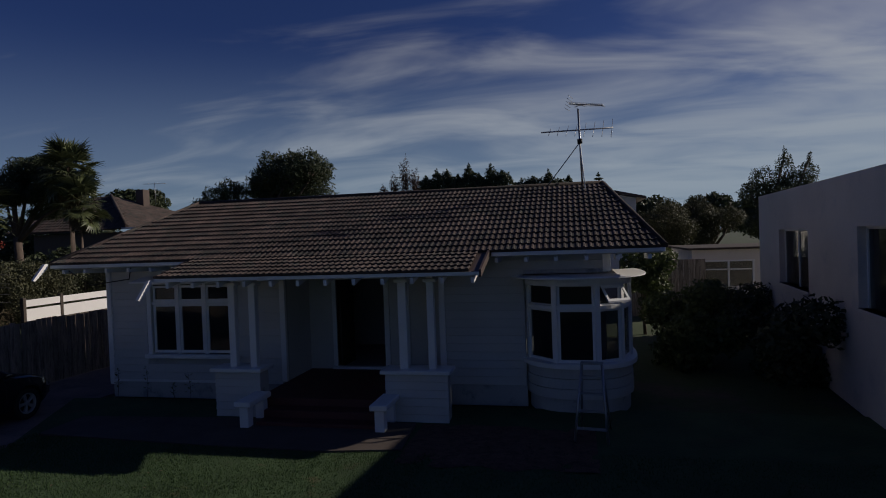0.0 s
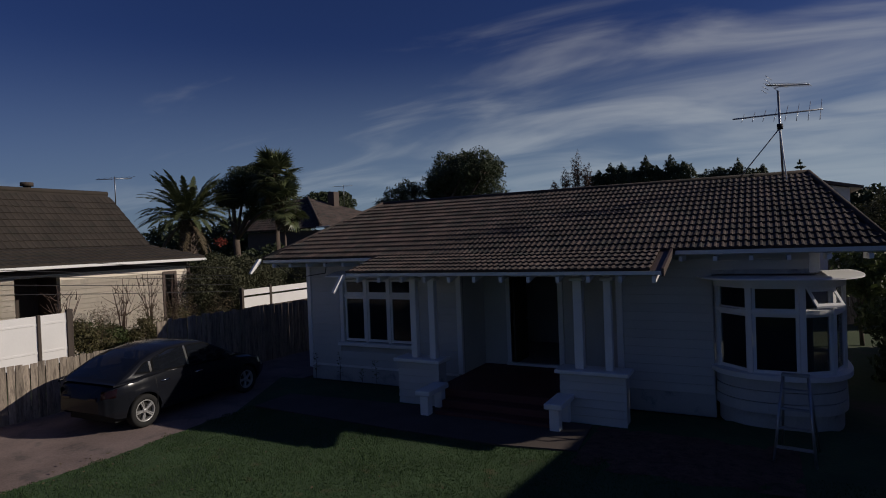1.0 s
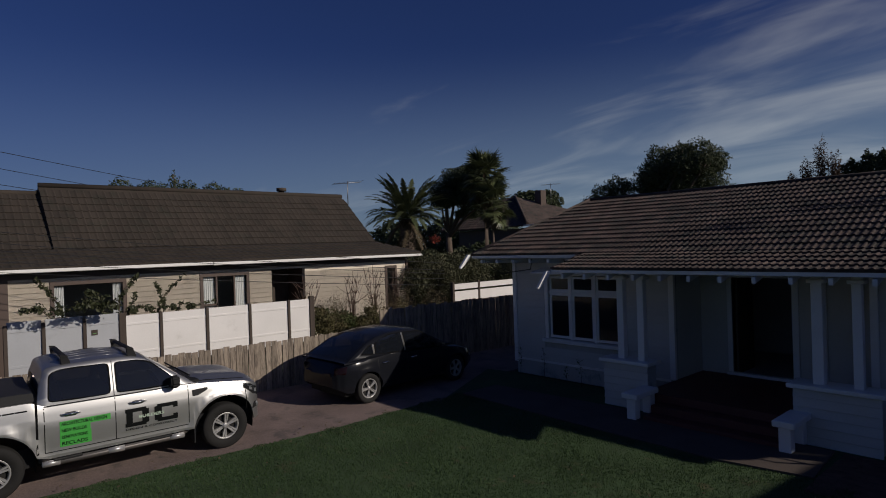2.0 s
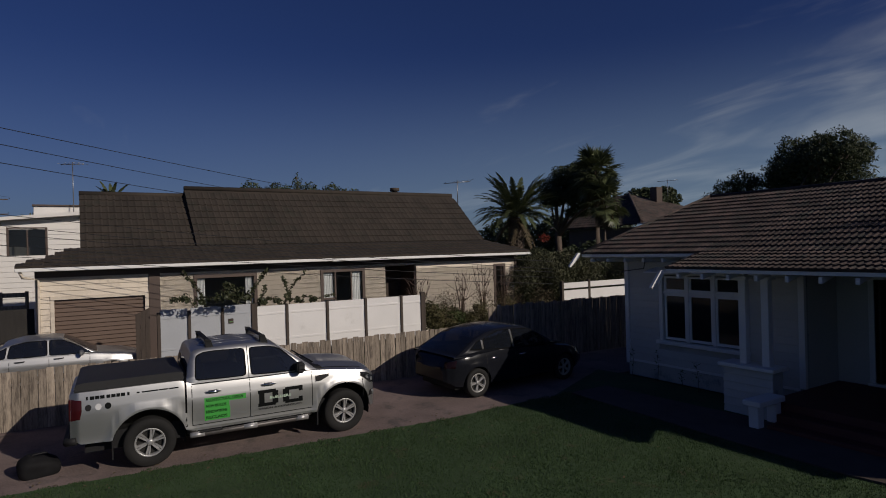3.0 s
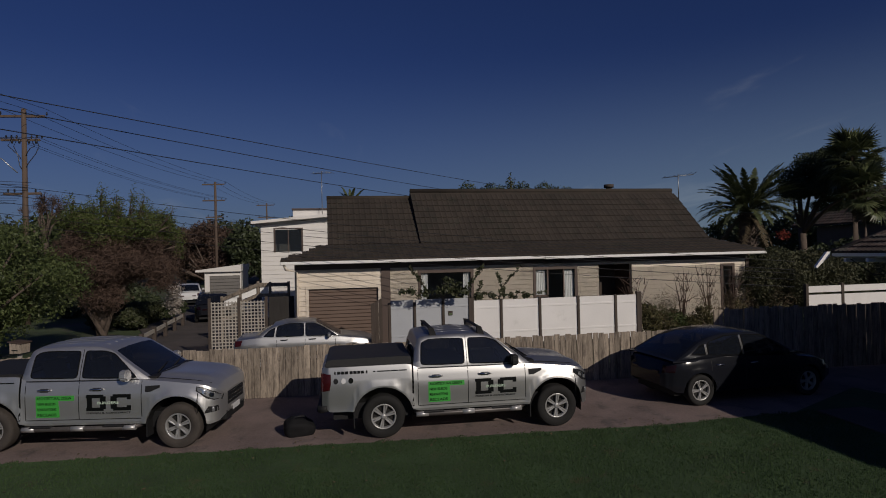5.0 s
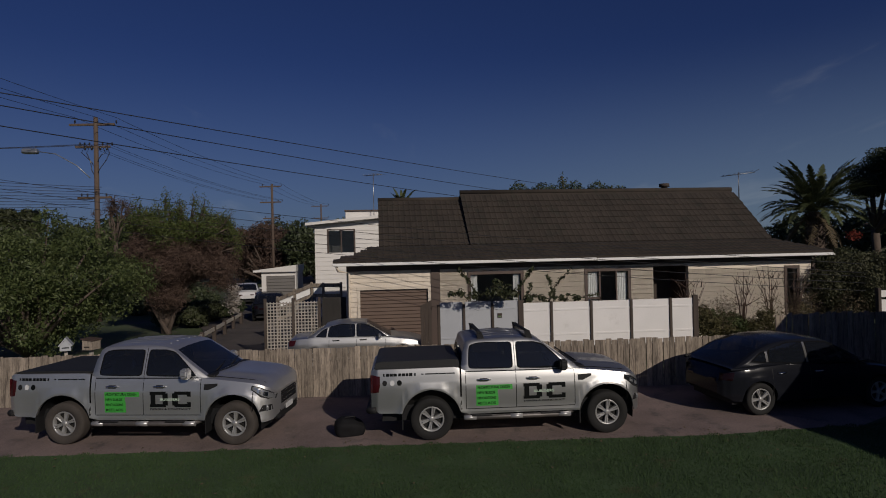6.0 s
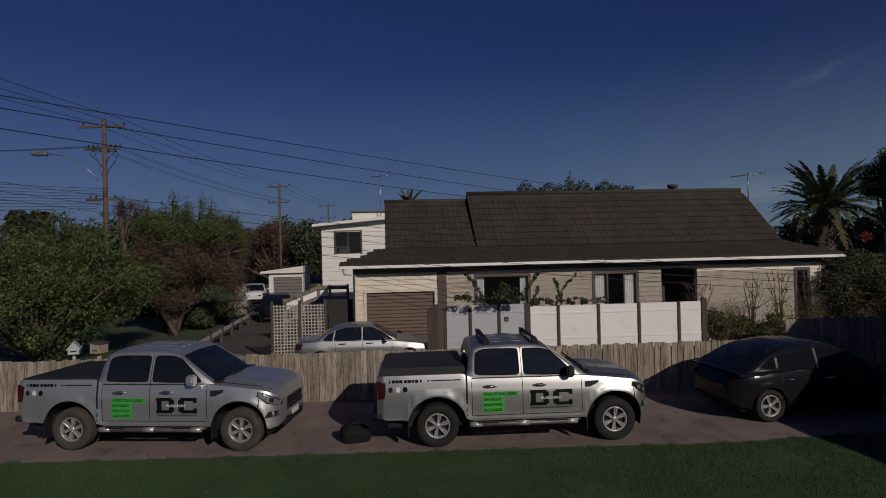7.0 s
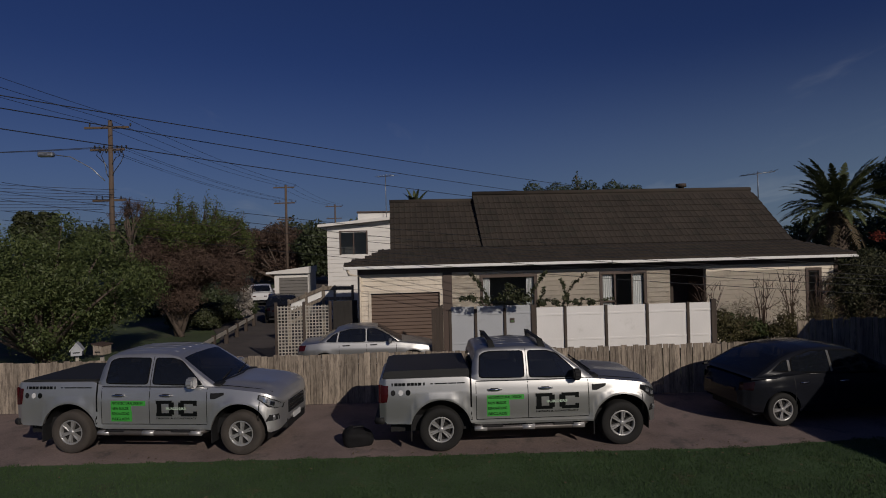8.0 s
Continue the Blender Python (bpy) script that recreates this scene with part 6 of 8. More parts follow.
L_GARDEN = leaf_material("yellowish_garden_leaf", (0.07, 0.07, 0.028), (0.15, 0.13, 0.06), 0.6, 0.3)
L_HEDGE = leaf_material("brownish_hedge_leaf", (0.045, 0.052, 0.024), (0.095, 0.092, 0.048), 0.6, 0.2)
L_BLOSSOM = leaf_material("pale_blossom", (0.30, 0.27, 0.24), (0.46, 0.42, 0.38), 0.7, 0.3)
L_OLIVE = leaf_material("olive_leaf", (0.035, 0.045, 0.02), (0.075, 0.08, 0.04), 0.5, 0.2)
L_PALM = leaf_material("palm_leaf", (0.055, 0.07, 0.032), (0.115, 0.13, 0.06), 0.4, 0.15)
L_DRY = leaf_material("dry_frond", (0.10, 0.078, 0.046), (0.15, 0.115, 0.07), 0.8, 0.2)
L_RED = leaf_material("red_flower", (0.17, 0.03, 0.02), (0.26, 0.055, 0.03), 0.6, 0.3)


def leaf_cloud(rng, blobs, count, size, slim=0.5, droop=0.0, hollow=0.55, lump=0.25):
    """Leaves scattered through rounded masses. blobs: (x, y, z, rx, ry, rz). Returns corners and faces."""
    b = np.array(blobs, float)
    vol = (b[:, 3] * b[:, 4] * b[:, 5]) ** 0.75
    pick = rng.choice(len(b), size=count, p=vol / vol.sum())
    d = rng.normal(size=(count, 3))
    d /= np.linalg.norm(d, axis=1)[:, None]
    wob = 1 + lump * (np.sin(d[:, 0] * 5.1 + pick * 1.7) * np.cos(d[:, 1] * 4.3 + pick) + 0.6 * np.sin(d[:, 2] * 7.7 + d[:, 0] * 6.3 + pick * 2.3)) * 0.6
    r = (hollow + (1 - hollow) * rng.random(count) ** 0.6) * wob
    c = b[pick, :3] + d * b[pick, 3:] * r[:, None]
    nrm = d + rng.normal(size=(count, 3)) * 0.8
    nrm /= np.linalg.norm(nrm, axis=1)[:, None]
    up = rng.normal(size=(count, 3))
    up[:, 2] -= droop
    t = np.cross(nrm, up)
    t /= np.linalg.norm(t, axis=1)[:, None] + 1e-9
    w = np.cross(nrm, t)
    s = size * (0.6 + 0.8 * rng.random(count))[:, None]
    v = np.stack([c - w * s, c + t * s * slim, c + w * s, c - t * s * slim], 1).reshape(-1, 3)
    return v


def cloud_object(name, v, mat, parent, label=""):
    me = bpy.data.meshes.new(name)
    n = len(v) // 4
    me.vertices.add(4 * n)
    me.vertices.foreach_set("co", v.astype(np.float32).ravel())
    me.loops.add(4 * n)
    me.loops.foreach_set("vertex_index", np.arange(4 * n, dtype=np.int32))
    me.polygons.add(n)
    me.polygons.foreach_set("loop_start", np.arange(0, 4 * n, 4, dtype=np.int32))
    me.materials.append(mat)
    me.update(calc_edges=True)
    ob = new(name, me)
    ob.parent = parent
    return tagged(ob, label, kind="stuff")


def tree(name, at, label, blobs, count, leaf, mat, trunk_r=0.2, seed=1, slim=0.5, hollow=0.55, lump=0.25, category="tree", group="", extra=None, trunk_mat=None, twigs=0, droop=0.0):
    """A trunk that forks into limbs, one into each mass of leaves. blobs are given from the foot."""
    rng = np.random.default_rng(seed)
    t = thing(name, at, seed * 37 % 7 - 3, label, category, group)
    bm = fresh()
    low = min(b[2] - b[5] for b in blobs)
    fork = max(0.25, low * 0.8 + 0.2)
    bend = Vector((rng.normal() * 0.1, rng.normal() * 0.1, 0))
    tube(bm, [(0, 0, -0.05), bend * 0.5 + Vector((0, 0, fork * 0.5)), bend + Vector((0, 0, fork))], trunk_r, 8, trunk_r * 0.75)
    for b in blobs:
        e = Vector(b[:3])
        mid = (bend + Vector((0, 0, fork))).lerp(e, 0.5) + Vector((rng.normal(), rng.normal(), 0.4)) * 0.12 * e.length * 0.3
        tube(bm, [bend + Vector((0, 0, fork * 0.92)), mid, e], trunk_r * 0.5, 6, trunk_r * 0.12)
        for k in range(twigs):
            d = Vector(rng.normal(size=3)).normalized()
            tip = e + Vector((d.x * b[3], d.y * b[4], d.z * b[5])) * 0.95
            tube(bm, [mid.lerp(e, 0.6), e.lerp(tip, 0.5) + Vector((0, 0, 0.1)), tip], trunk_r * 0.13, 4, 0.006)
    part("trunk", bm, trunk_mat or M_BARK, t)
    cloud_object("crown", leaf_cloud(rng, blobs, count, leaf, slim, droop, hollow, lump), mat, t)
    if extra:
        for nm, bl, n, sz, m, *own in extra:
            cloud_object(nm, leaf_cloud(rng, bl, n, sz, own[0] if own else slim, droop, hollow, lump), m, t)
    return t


def blob_set(rng, n, cx, cy, cz, rx, ry, rz, size):
    out = []
    for k in range(n):
        d = rng.normal(size=3)
        d /= np.linalg.norm(d)
        f = rng.random() ** 0.4
        s = size * (0.7 + 0.6 * rng.random())
        out.append((cx + d[0] * rx * f, cy + d[1] * ry * f, cz + d[2] * rz * f, s, s, s * 0.8))
    return out


R7 = np.random.default_rng(7)
# beyond the fence by the street: a broad green shrub and a reddish, half-bare tree with a green top
tree("broad_shrub", (-21.5, -11.6, 0), "broad glossy green shrub tree behind the paling fence", blob_set(R7, 70, 0, 0.1, 2.6, 2.8, 3.6, 2.25, 0.72), 76000, 0.055, L_BUSH, 0.16, 3, hollow=0.45, slim=0.4, lump=0.65)
SPIKES = [(0.4 * math.sin(k * 2.3), -1.45 + 0.40 * k, 5.6 + 0.35 * math.sin(k * 1.9) - 0.03 * (k - 5) ** 2, 0.32, 0.30, 0.8 + 0.2 * math.sin(k * 3.1)) for k in range(13)]
tree("reddish_tree", (-28.3, -9.8, 0), "tree with reddish bare twigs and a yellow-green top", blob_set(R7, 40, 0, 0.95, 4.75, 1.9, 2.45, 0.75, 0.62) + SPIKES,
     40000, 0.055, L_WILLOW, 0.2, 4, slim=0.3, hollow=0.15, lump=0.5,
     extra=[("twig_mass", blob_set(R7, 52, 0, 0.5, 3.05, 1.9, 2.6, 1.5, 0.72), 95000, 0.11, L_TWIG, 0.1),
            ("pale_blossom", blob_set(R7, 12, -1.5, 2.6, 1.3, 0.3, 0.3, 0.55, 0.3), 3200, 0.05, L_BLOSSOM, 0.6)], twigs=7)
for k, (dx, dy, rise) in enumerate(((0.3, -0.75, 3.4), (-0.2, 0.5, 3.6), (0.1, 1.4, 3.0), (0.4, -1.5, 3.1))):
    bm = fresh()
    tube(bm, [(0.1 * k, 0.12 * (k - 1), -0.05), (dx * 0.4, dy * 0.35, 1.2), (dx, dy, rise)], 0.12, 8, 0.05)
    part("stem", bm, M_BARK, bpy.data.objects["reddish_tree"])
# added dark hedge stands in for the shaded ground behind the trees
tree("shade_hedge", (-38.5, -13.2, 0), "dark hedge added along the street in place of shade behind the trees", [(0.4 * math.sin(y * 3), y, 0.8 + 0.25 * math.sin(y * 1.7), 0.8, 0.7, 0.9) for y in np.arange(-5.0, 2.4, 0.7)], 16000, 0.1, L_DARK, 0.08, 37, category="hedge")
tree("street_tree", (-40, -22.8, 0), "dark leafy street tree beyond the shrubs", blob_set(R7, 12, 0, 0, 5.3, 1.4, 1.4, 1.2, 0.7), 9000, 0.13, L_OLIVE, 0.25, 5)
tree("street_tree", (-52, -24.0, 0), "dark leafy street tree beyond the shrubs", blob_set(R7, 12, 0, 0, 4.6, 3.2, 6, 2.0, 1.6), 7000, 0.2, L_DARK, 0.3, 6)
tree("bare_tree", (-45, -18.9, 0), "leafless twiggy tree beside the power pole", blob_set(R7, 8, 0, 0, 6.9, 1.2, 1.5, 0.9, 0.6), 1700, 0.18, L_TWIG, 0.2, 8, slim=0.06, hollow=0.1, twigs=9)
tree("street_tree", (-75, -14.0, 0), "far russet tree along the street", blob_set(R7, 46, 0, 0, 3.9, 2.5, 6.5, 2.9, 1.5), 36000, 0.2, L_TWIG, 0.3, 9, slim=0.25)
tree("street_tree", (-72, -6.5, 0), "far dark green tree along the street", blob_set(R7, 26, 0, 0, 4.2, 3, 5.0, 3.0, 1.6), 18000, 0.2, L_DARK, 0.3, 10)
tree("far_tree", (-88, -26.0, 0), "far dark tree line beyond the street", [(0, y, 4.6 + 0.9 * math.sin(y * 0.7), 2.0, 2.2, 3.6) for y in np.arange(-22, 14, 2.2)], 22000, 0.25, L_OLIVE, 0.3, 34)
tree("far_tree", (-86, -8.0, 0), "far mixed dark trees closing the end of the street", [(1.2 * math.sin(y * 2.1), y, 3.6 + 1.3 * math.sin(y * 1.3) + 0.5 * math.sin(y * 3.1), 1.7, 1.5, 2.4) for y in np.arange(-9.0, 8.0, 1.15)], 30000, 0.2, L_DARK, 0.3, 36,
     extra=[("russet_crown", [(2.4 + math.sin(y * 2.7), y, 2.9 + 1.2 * math.sin(y * 1.7 + 1), 1.2, 1.3, 1.9) for y in np.arange(-9.0, 2.0, 1.7)], 16000, 0.2, L_TWIG, 0.25)])
# behind the neighbour's ridge
tree("far_tree", (-48, 15.5, 0), "dark conifer group rising behind the neighbour's roof", [(0, y, 8.05 + 0.35 * math.sin(y * 2.7), 0.9, 0.75, 0.8) for y in np.arange(-4.0, 5.4, 0.95)] + [(0, y, 6.8, 1.2, 1.1, 1.0) for y in np.arange(-4.0, 5.4, 1.3)] + [(0, -0.3, 8.9, 0.35, 0.4, 0.7), (0, -0.3, 9.6, 0.12, 0.14, 0.4), (0, 0.1, 9.2, 0.1, 0.12, 0.3)], 16000, 0.09, L_DARK, 0.3, 11)
# the garden corner between the two houses
tree("hedge_tree", (-19.8, 18.3, 0), "dense dark garden tree beside the neighbour's house", blob_set(R7, 20, 0, 0, 1.75, 1.3, 2.1, 1.2, 0.75), 42000, 0.045, L_HEDGE, 0.2, 12, hollow=0.4)
tree("hedge_tree", (-17.6, 21.5, 0), "dense dark garden tree beside the neighbour's house", blob_set(R7, 16, 0, 0, 1.65, 1.5, 2.0, 1.1, 0.75), 32000, 0.045, L_HEDGE, 0.2, 13, hollow=0.4)
tree("garden_tree", (-24.2, 23.4, 0), "dark garden shrub under the palms", blob_set(R7, 14, 0, 0, 2.1, 2.6, 1.8, 1.0, 0.75), 13000, 0.075, L_OLIVE, 0.2, 14,
     extra=[])
tree("pine_tree", (-29.5, 27.0, 0), "dark spreading pine with a see-through crown", [(-0.5, 0, 7.1, 1.15, 1.2, 0.8), (-0.95, 0.1, 6.4, 0.85, 0.9, 0.55), (0.6, 0.3, 7.8, 1.3, 1.3, 0.8), (1.7, 0.2, 7.9, 1.2, 1.2, 0.7), (2.4, 0.2, 7.2, 1.3, 1.3, 0.9), (0.2, -0.4, 6.5, 1.1, 1.1, 0.6), (1.5, 0.2, 6.4, 1.2, 1.2, 0.7), (2.8, 0.6, 6.1, 1.0, 1.0, 0.6), (1.0, 0.6, 5.5, 0.9, 0.9, 0.45)], 40000, 0.075, L_DARK, 0.26, 15, slim=0.3, hollow=0.45, twigs=9)
tree("flowering_shrub", (-23.0, 19.6, 0), "shrub with a patch of red flowers beside the date palm", blob_set(R7, 10, 0, 0, 2.4, 0.9, 0.9, 0.9, 0.5), 6000, 0.08, L_OLIVE, 0.1, 35, category="shrub",
     extra=[("flowers", [(0.5, -0.1, 3.72, 0.3, 0.32, 0.22)], 150, 0.045, L_RED)])
tree("pine_tree", (-30, 30, 0), "dark understorey tree below the pine", blob_set(R7, 12, 1, 0, 2.6, 4.5, 2, 1.5, 1.2), 9000, 0.14, L_DARK, 0.25, 16)
tree("round_tree", (-38.1, 47, 0), "round dark tree behind the far tiled roof", blob_set(R7, 24, 0, 0, 7.2, 2.6, 2.2, 1.3, 0.9), 14000, 0.16, L_DARK, 0.3, 17)
tree("far_tree", (-46, 40, 0), "dark tree line far behind the palms", [(x, 0.3 * x, 4.0 + 0.5 * math.sin(x), 2.0, 1.4, 1.9) for x in np.arange(-7, 8, 1.6)], 12000, 0.2, L_DARK, 0.3, 33)
# behind the blue house
tree("pine_tree", (-24.0, 46, 0), "large dark pine crown behind the house", blob_set(R7, 36, 0.7, 0, 9.0, 3.5, 2.4, 1.4, 1.15) + [(-4.6, 0, 8.1, 1.2, 1.3, 0.9), (-5.9, 0, 7.6, 1.2, 1.3, 0.8), (-7.2, 0, 7.0, 1.0, 0.9, 0.6), (-4.0, 0, 7.4, 1.5, 1.4, 1.1), (-5.6, 0, 6.6, 2.0, 1.4, 1.0), (0.6, 0, 7.6, 3.8, 2.0, 1.1), (3.6, 0, 7.3, 1.4, 1.4, 0.9), (0, 0, 6.0, 5.0, 2.0, 1.0)], 60000, 0.12, L_DARK, 0.4, 18, slim=0.3, twigs=4, lump=0.4)
tree("poplar_tree", (-16.8, 60, 0), "sparse upright poplar behind the roof", [(0, 0, 9.2, 0.7, 0.7, 2.6), (-1.2, 0, 8.6, 0.6, 0.6, 1.6), (1.0, 0, 8.8, 0.6, 0.6, 1.9), (-2.4, 0, 8.2, 0.5, 0.5, 0.9)], 2600, 0.16, L_TWIG, 0.2, 19, slim=0.2, hollow=0.15, twigs=8)
tree("hedgerow", (-10.8, 62, 0), "dark row of conifers behind the roof", [(x, 0, 8.3 + 0.4 * math.sin(x * 2.1), 1.0, 1.0, 1.5) for x in np.arange(-4.4, 4.6, 0.95)] + [(x, 0, 9.25 + 0.55 * math.sin(x * 2.3 + 1), 0.6, 0.5, 0.85) for x in np.arange(-4.2, 4.6, 1.15)] + [(x, 0, 9.95 + 0.6 * math.sin(x * 2.3 + 1), 0.2, 0.2, 0.5) for x in np.arange(-4.2, 4.6, 1.15)], 30000, 0.11, L_DARK, 0.3, 20)
tree("hedgerow", (-3.2, 68, 0), "dark row of conifers behind the roof", [(x, 0, 8.0, 1.3, 1.0, 1.6) for x in np.arange(-2.2, 2.4, 1.0)] + [(0.9, 0, 9.3, 0.5, 0.5, 0.9), (-0.8, 0, 9.2, 0.6, 0.5, 0.7), (0.9, 0, 10.2, 0.15, 0.15, 0.5)], 14000, 0.12, L_DARK, 0.3, 21)
tree("small_conifer", (-0.1, 72, 0), "small conifer tip above the ridge", [(0, 0, 8.0, 0.9, 0.9, 1.4), (0, 0, 9.2, 0.5, 0.5, 0.8), (0, 0, 9.8, 0.2, 0.2, 0.4)], 3000, 0.12, L_DARK, 0.15, 22)
tree("norfolk_pine", (3.6, 78, 0), "tiered dark conifer tip above the ridge", [(0, 0, 8.9, 1.3, 1.3, 0.2), (0, 0, 9.5, 0.95, 0.95, 0.16), (0, 0, 10.05, 0.6, 0.6, 0.14), (0, 0, 10.5, 0.3, 0.3, 0.14), (0, 0, 10.75, 0.1, 0.1, 0.3)], 2200, 0.10, L_DARK, 0.15, 23, hollow=0.2)
# towards the yard on the other side of the house
tree("yard_tree", (5.3, 38, 0), "lit olive-green tree beyond the yard", blob_set(R7, 18, 0, 0, 3.6, 1.2, 1.5, 1.6, 0.75), 30000, 0.052, L_HEDGE, 0.25, 24)
tree("yard_tree", (8.4, 41, 0), "green tree beyond the yard", blob_set(R7, 18, 0, 0, 3.7, 1.5, 2, 1.6, 0.8), 32000, 0.055, L_HEDGE, 0.25, 25)
tree("tall_tree", (10.6, 35, 0), "tall dark tree above the rendered building", blob_set(R7, 26, 0.1, 0, 4.2, 1.5, 1.6, 1.6, 0.8) + [(0.5, 0, 6.2, 0.55, 0.5, 1.0), (-0.6, 0, 5.8, 0.7, 0.6, 0.8), (1.6, 0, 6.0, 0.5, 0.5, 0.85), (1.0, 0, 5.6, 0.8, 0.7, 0.7), (-1.2, 0, 5.1, 0.7, 0.6, 0.7), (0.5, 0, 7.2, 0.14, 0.14, 0.4), (1.7, 0, 6.9, 0.14, 0.14, 0.35)], 60000, 0.05, L_DARK, 0.3, 26)
tree("far_tree", (11.5, 60, 0), "far dark tree line beyond the yard", [(x, 0, 4.6 + 0.6 * math.sin(x), 1.6, 1.2, 1.5) for x in np.arange(-7, 8, 1.5)], 11000, 0.22, L_DARK, 0.3, 27)
tree("yard_shrub", (2.8, 16.4, 0), "unlit evergreen shrub in the side yard", blob_set(R7, 12, 0, 0, 1.0, 1.1, 2.0, 0.9, 0.6), 9000, 0.07, L_BUSH, 0.06, 28, hollow=0.4, category="shrub")
tree("yard_shrub", (2.05, 20.5, 0), "tall evergreen shrub beside the house wall", blob_set(R7, 10, 0, 0, 1.9, 0.7, 0.9, 1.1, 0.5), 6000, 0.07, L_BUSH, 0.06, 29, hollow=0.4, category="shrub")
tree("yard_shrub", (4.3, 14.2, 0), "unlit shrub against the rendered building", blob_set(R7, 10, 0, 0, 0.9, 0.8, 2.4, 0.7, 0.5), 8000, 0.07, L_OLIVE, 0.06, 30, hollow=0.4, category="shrub")
tree("yard_shrub", (4.6, 19.6, 0), "unlit shrub against the rendered building", blob_set(R7, 10, 0, 0, 0.9, 0.8, 1.6, 0.8, 0.5), 6000, 0.07, L_OLIVE, 0.06, 31, hollow=0.4, category="shrub")
# low scrub along the verge of the side street
for k, (x, y, r) in enumerate(((-33.0, -9.3, 0.9), (-34.5, -8.7, 0.8), (-31.5, -10.6, 1.0), (-36.5, -9.9, 1.1), (-30.2, -8.9, 0.6))):
    tree("verge_shrub", (x, y, 0), "low dark shrub on the verge below the tree", blob_set(R7, 12, 0, 0, 0.55, r, r, 0.45, 0.4), 6000, 0.07, L_DARK if k % 2 else L_OLIVE, 0.05, 50 + k, hollow=0.35, category="shrub", group="shrubs on the verge")
# the neighbour's garden
for k in range(7):
    y = 9.6 + 0.95 * k
    tree("garden_shrub", (-18.2 + 0.5 * math.sin(k * 2.2), y, 0), "leggy garden shrub with dry stems against the cream wall",
         blob_set(R7, 6, 0, 0, 0.75 + 0.15 * math.sin(k * 1.3), 0.5, 0.6, 0.5, 0.35), 3200, 0.042, L_GARDEN if k % 2 else L_BUSH, 0.03, 40 + k, hollow=0.3, category="shrub", group="shrubs along the cream wall",
         extra=[("dry_stem_mass", [(0, 0, 1.15, 0.5, 0.6, 0.7)], 700, 0.06, L_DRY, 0.12)], twigs=2)
# bare rose canes against the wall
for k, (y, top) in enumerate(((10.9, 2.35), (12.9, 2.4), (14.0, 2.6), (14.9, 2.5))):
    bm = fresh()
    rr = np.random.default_rng(60 + k)
    for j in range(11):
        dy, dx = rr.normal() * 0.35, rr.normal() * 0.08
        tube(bm, [(0, 0, 0), (dx, dy * 0.3, top * 0.5), (dx * 1.5, dy, top * (0.75 + 0.25 * rr.random()))], 0.015, 4, 0.006)
        for m in range(3):
            f = 0.5 + 0.15 * m
            tube(bm, [(dx, dy * f, top * f), (dx, dy * f + rr.normal() * 0.25, top * f + 0.3)], 0.010, 4, 0.004)
    whole("bare_climber", bm, L_TWIG, "bare brown climber canes against the cream wall", "climber", "climbers on the cream wall", at=pose(-18.4, y * 0.917, 0.2))


def cane_climber(at, lines, sprays, count, label, seed):
    """A climber with a few curved canes and sparse leaves along them. lines: (y, z) runs; sprays: leaf masses."""
    rr = np.random.default_rng(seed)
    t = thing("leafy_climber", at, 0, label, "climber", "leafy climbers above the panel fence")
    bm = fresh()
    pts = []
    for line in lines:
        run = [(0.04 * math.sin(i * 2.1), y, z) for i, (y, z) in enumerate(line)]
        tube(bm, run, 0.017, 5, 0.008)
        for p, q in zip(run[1:], run[2:]):
            for f in np.linspace(0, 1, 9):
                pts.append((p[0] + (q[0] - p[0]) * f, p[1] + (q[1] - p[1]) * f, p[2] + (q[2] - p[2]) * f, 0.05, 0.06, 0.05))
    part("canes", bm, M_BARK, t)
    cloud_object("leaves", leaf_cloud(rr, pts, count, 0.05, 0.5, 0, 0.1, 0.2), L_OLIVE, t)
    if sprays:
        cloud_object("spray", leaf_cloud(rr, sprays, count, 0.05, 0.45, 0, 0.2, 0.4), L_OLIVE, t)


CLIMB = "sparse leafy climber with bare curved canes above the panel fence"
cane_climber((-15.33, 0, 0), [[(2.56, 0.0), (2.56, 1.80), (2.41, 2.40), (2.20, 2.72), (1.99, 2.96)], [(2.56, 0.0), (2.56, 1.80), (2.08, 2.30), (1.76, 2.31)], [(3.54, 0.0), (3.54, 1.77), (3.61, 2.41), (3.84, 2.73), (3.97, 2.94)], [(3.54, 0.0), (3.54, 1.77), (3.22, 2.21), (2.90, 2.49)], [(3.65, 0.0), (3.65, 1.76), (3.82, 2.14), (3.92, 2.49)]],
             [(0.70, 2.98, 2.42, 0.12, 0.28, 0.18), (0.75, 2.68, 2.35, 0.12, 0.22, 0.14), (0.70, 3.26, 2.32, 0.12, 0.20, 0.13), (0.70, 1.94, 2.36, 0.12, 0.15, 0.10), (0.75, 2.29, 2.32, 0.12, 0.18, 0.12), (0.40, 2.94, 2.59, 0.12, 0.15, 0.10), (0.70, 1.73, 2.36, 0.12, 0.10, 0.07)], 640, CLIMB, 71)
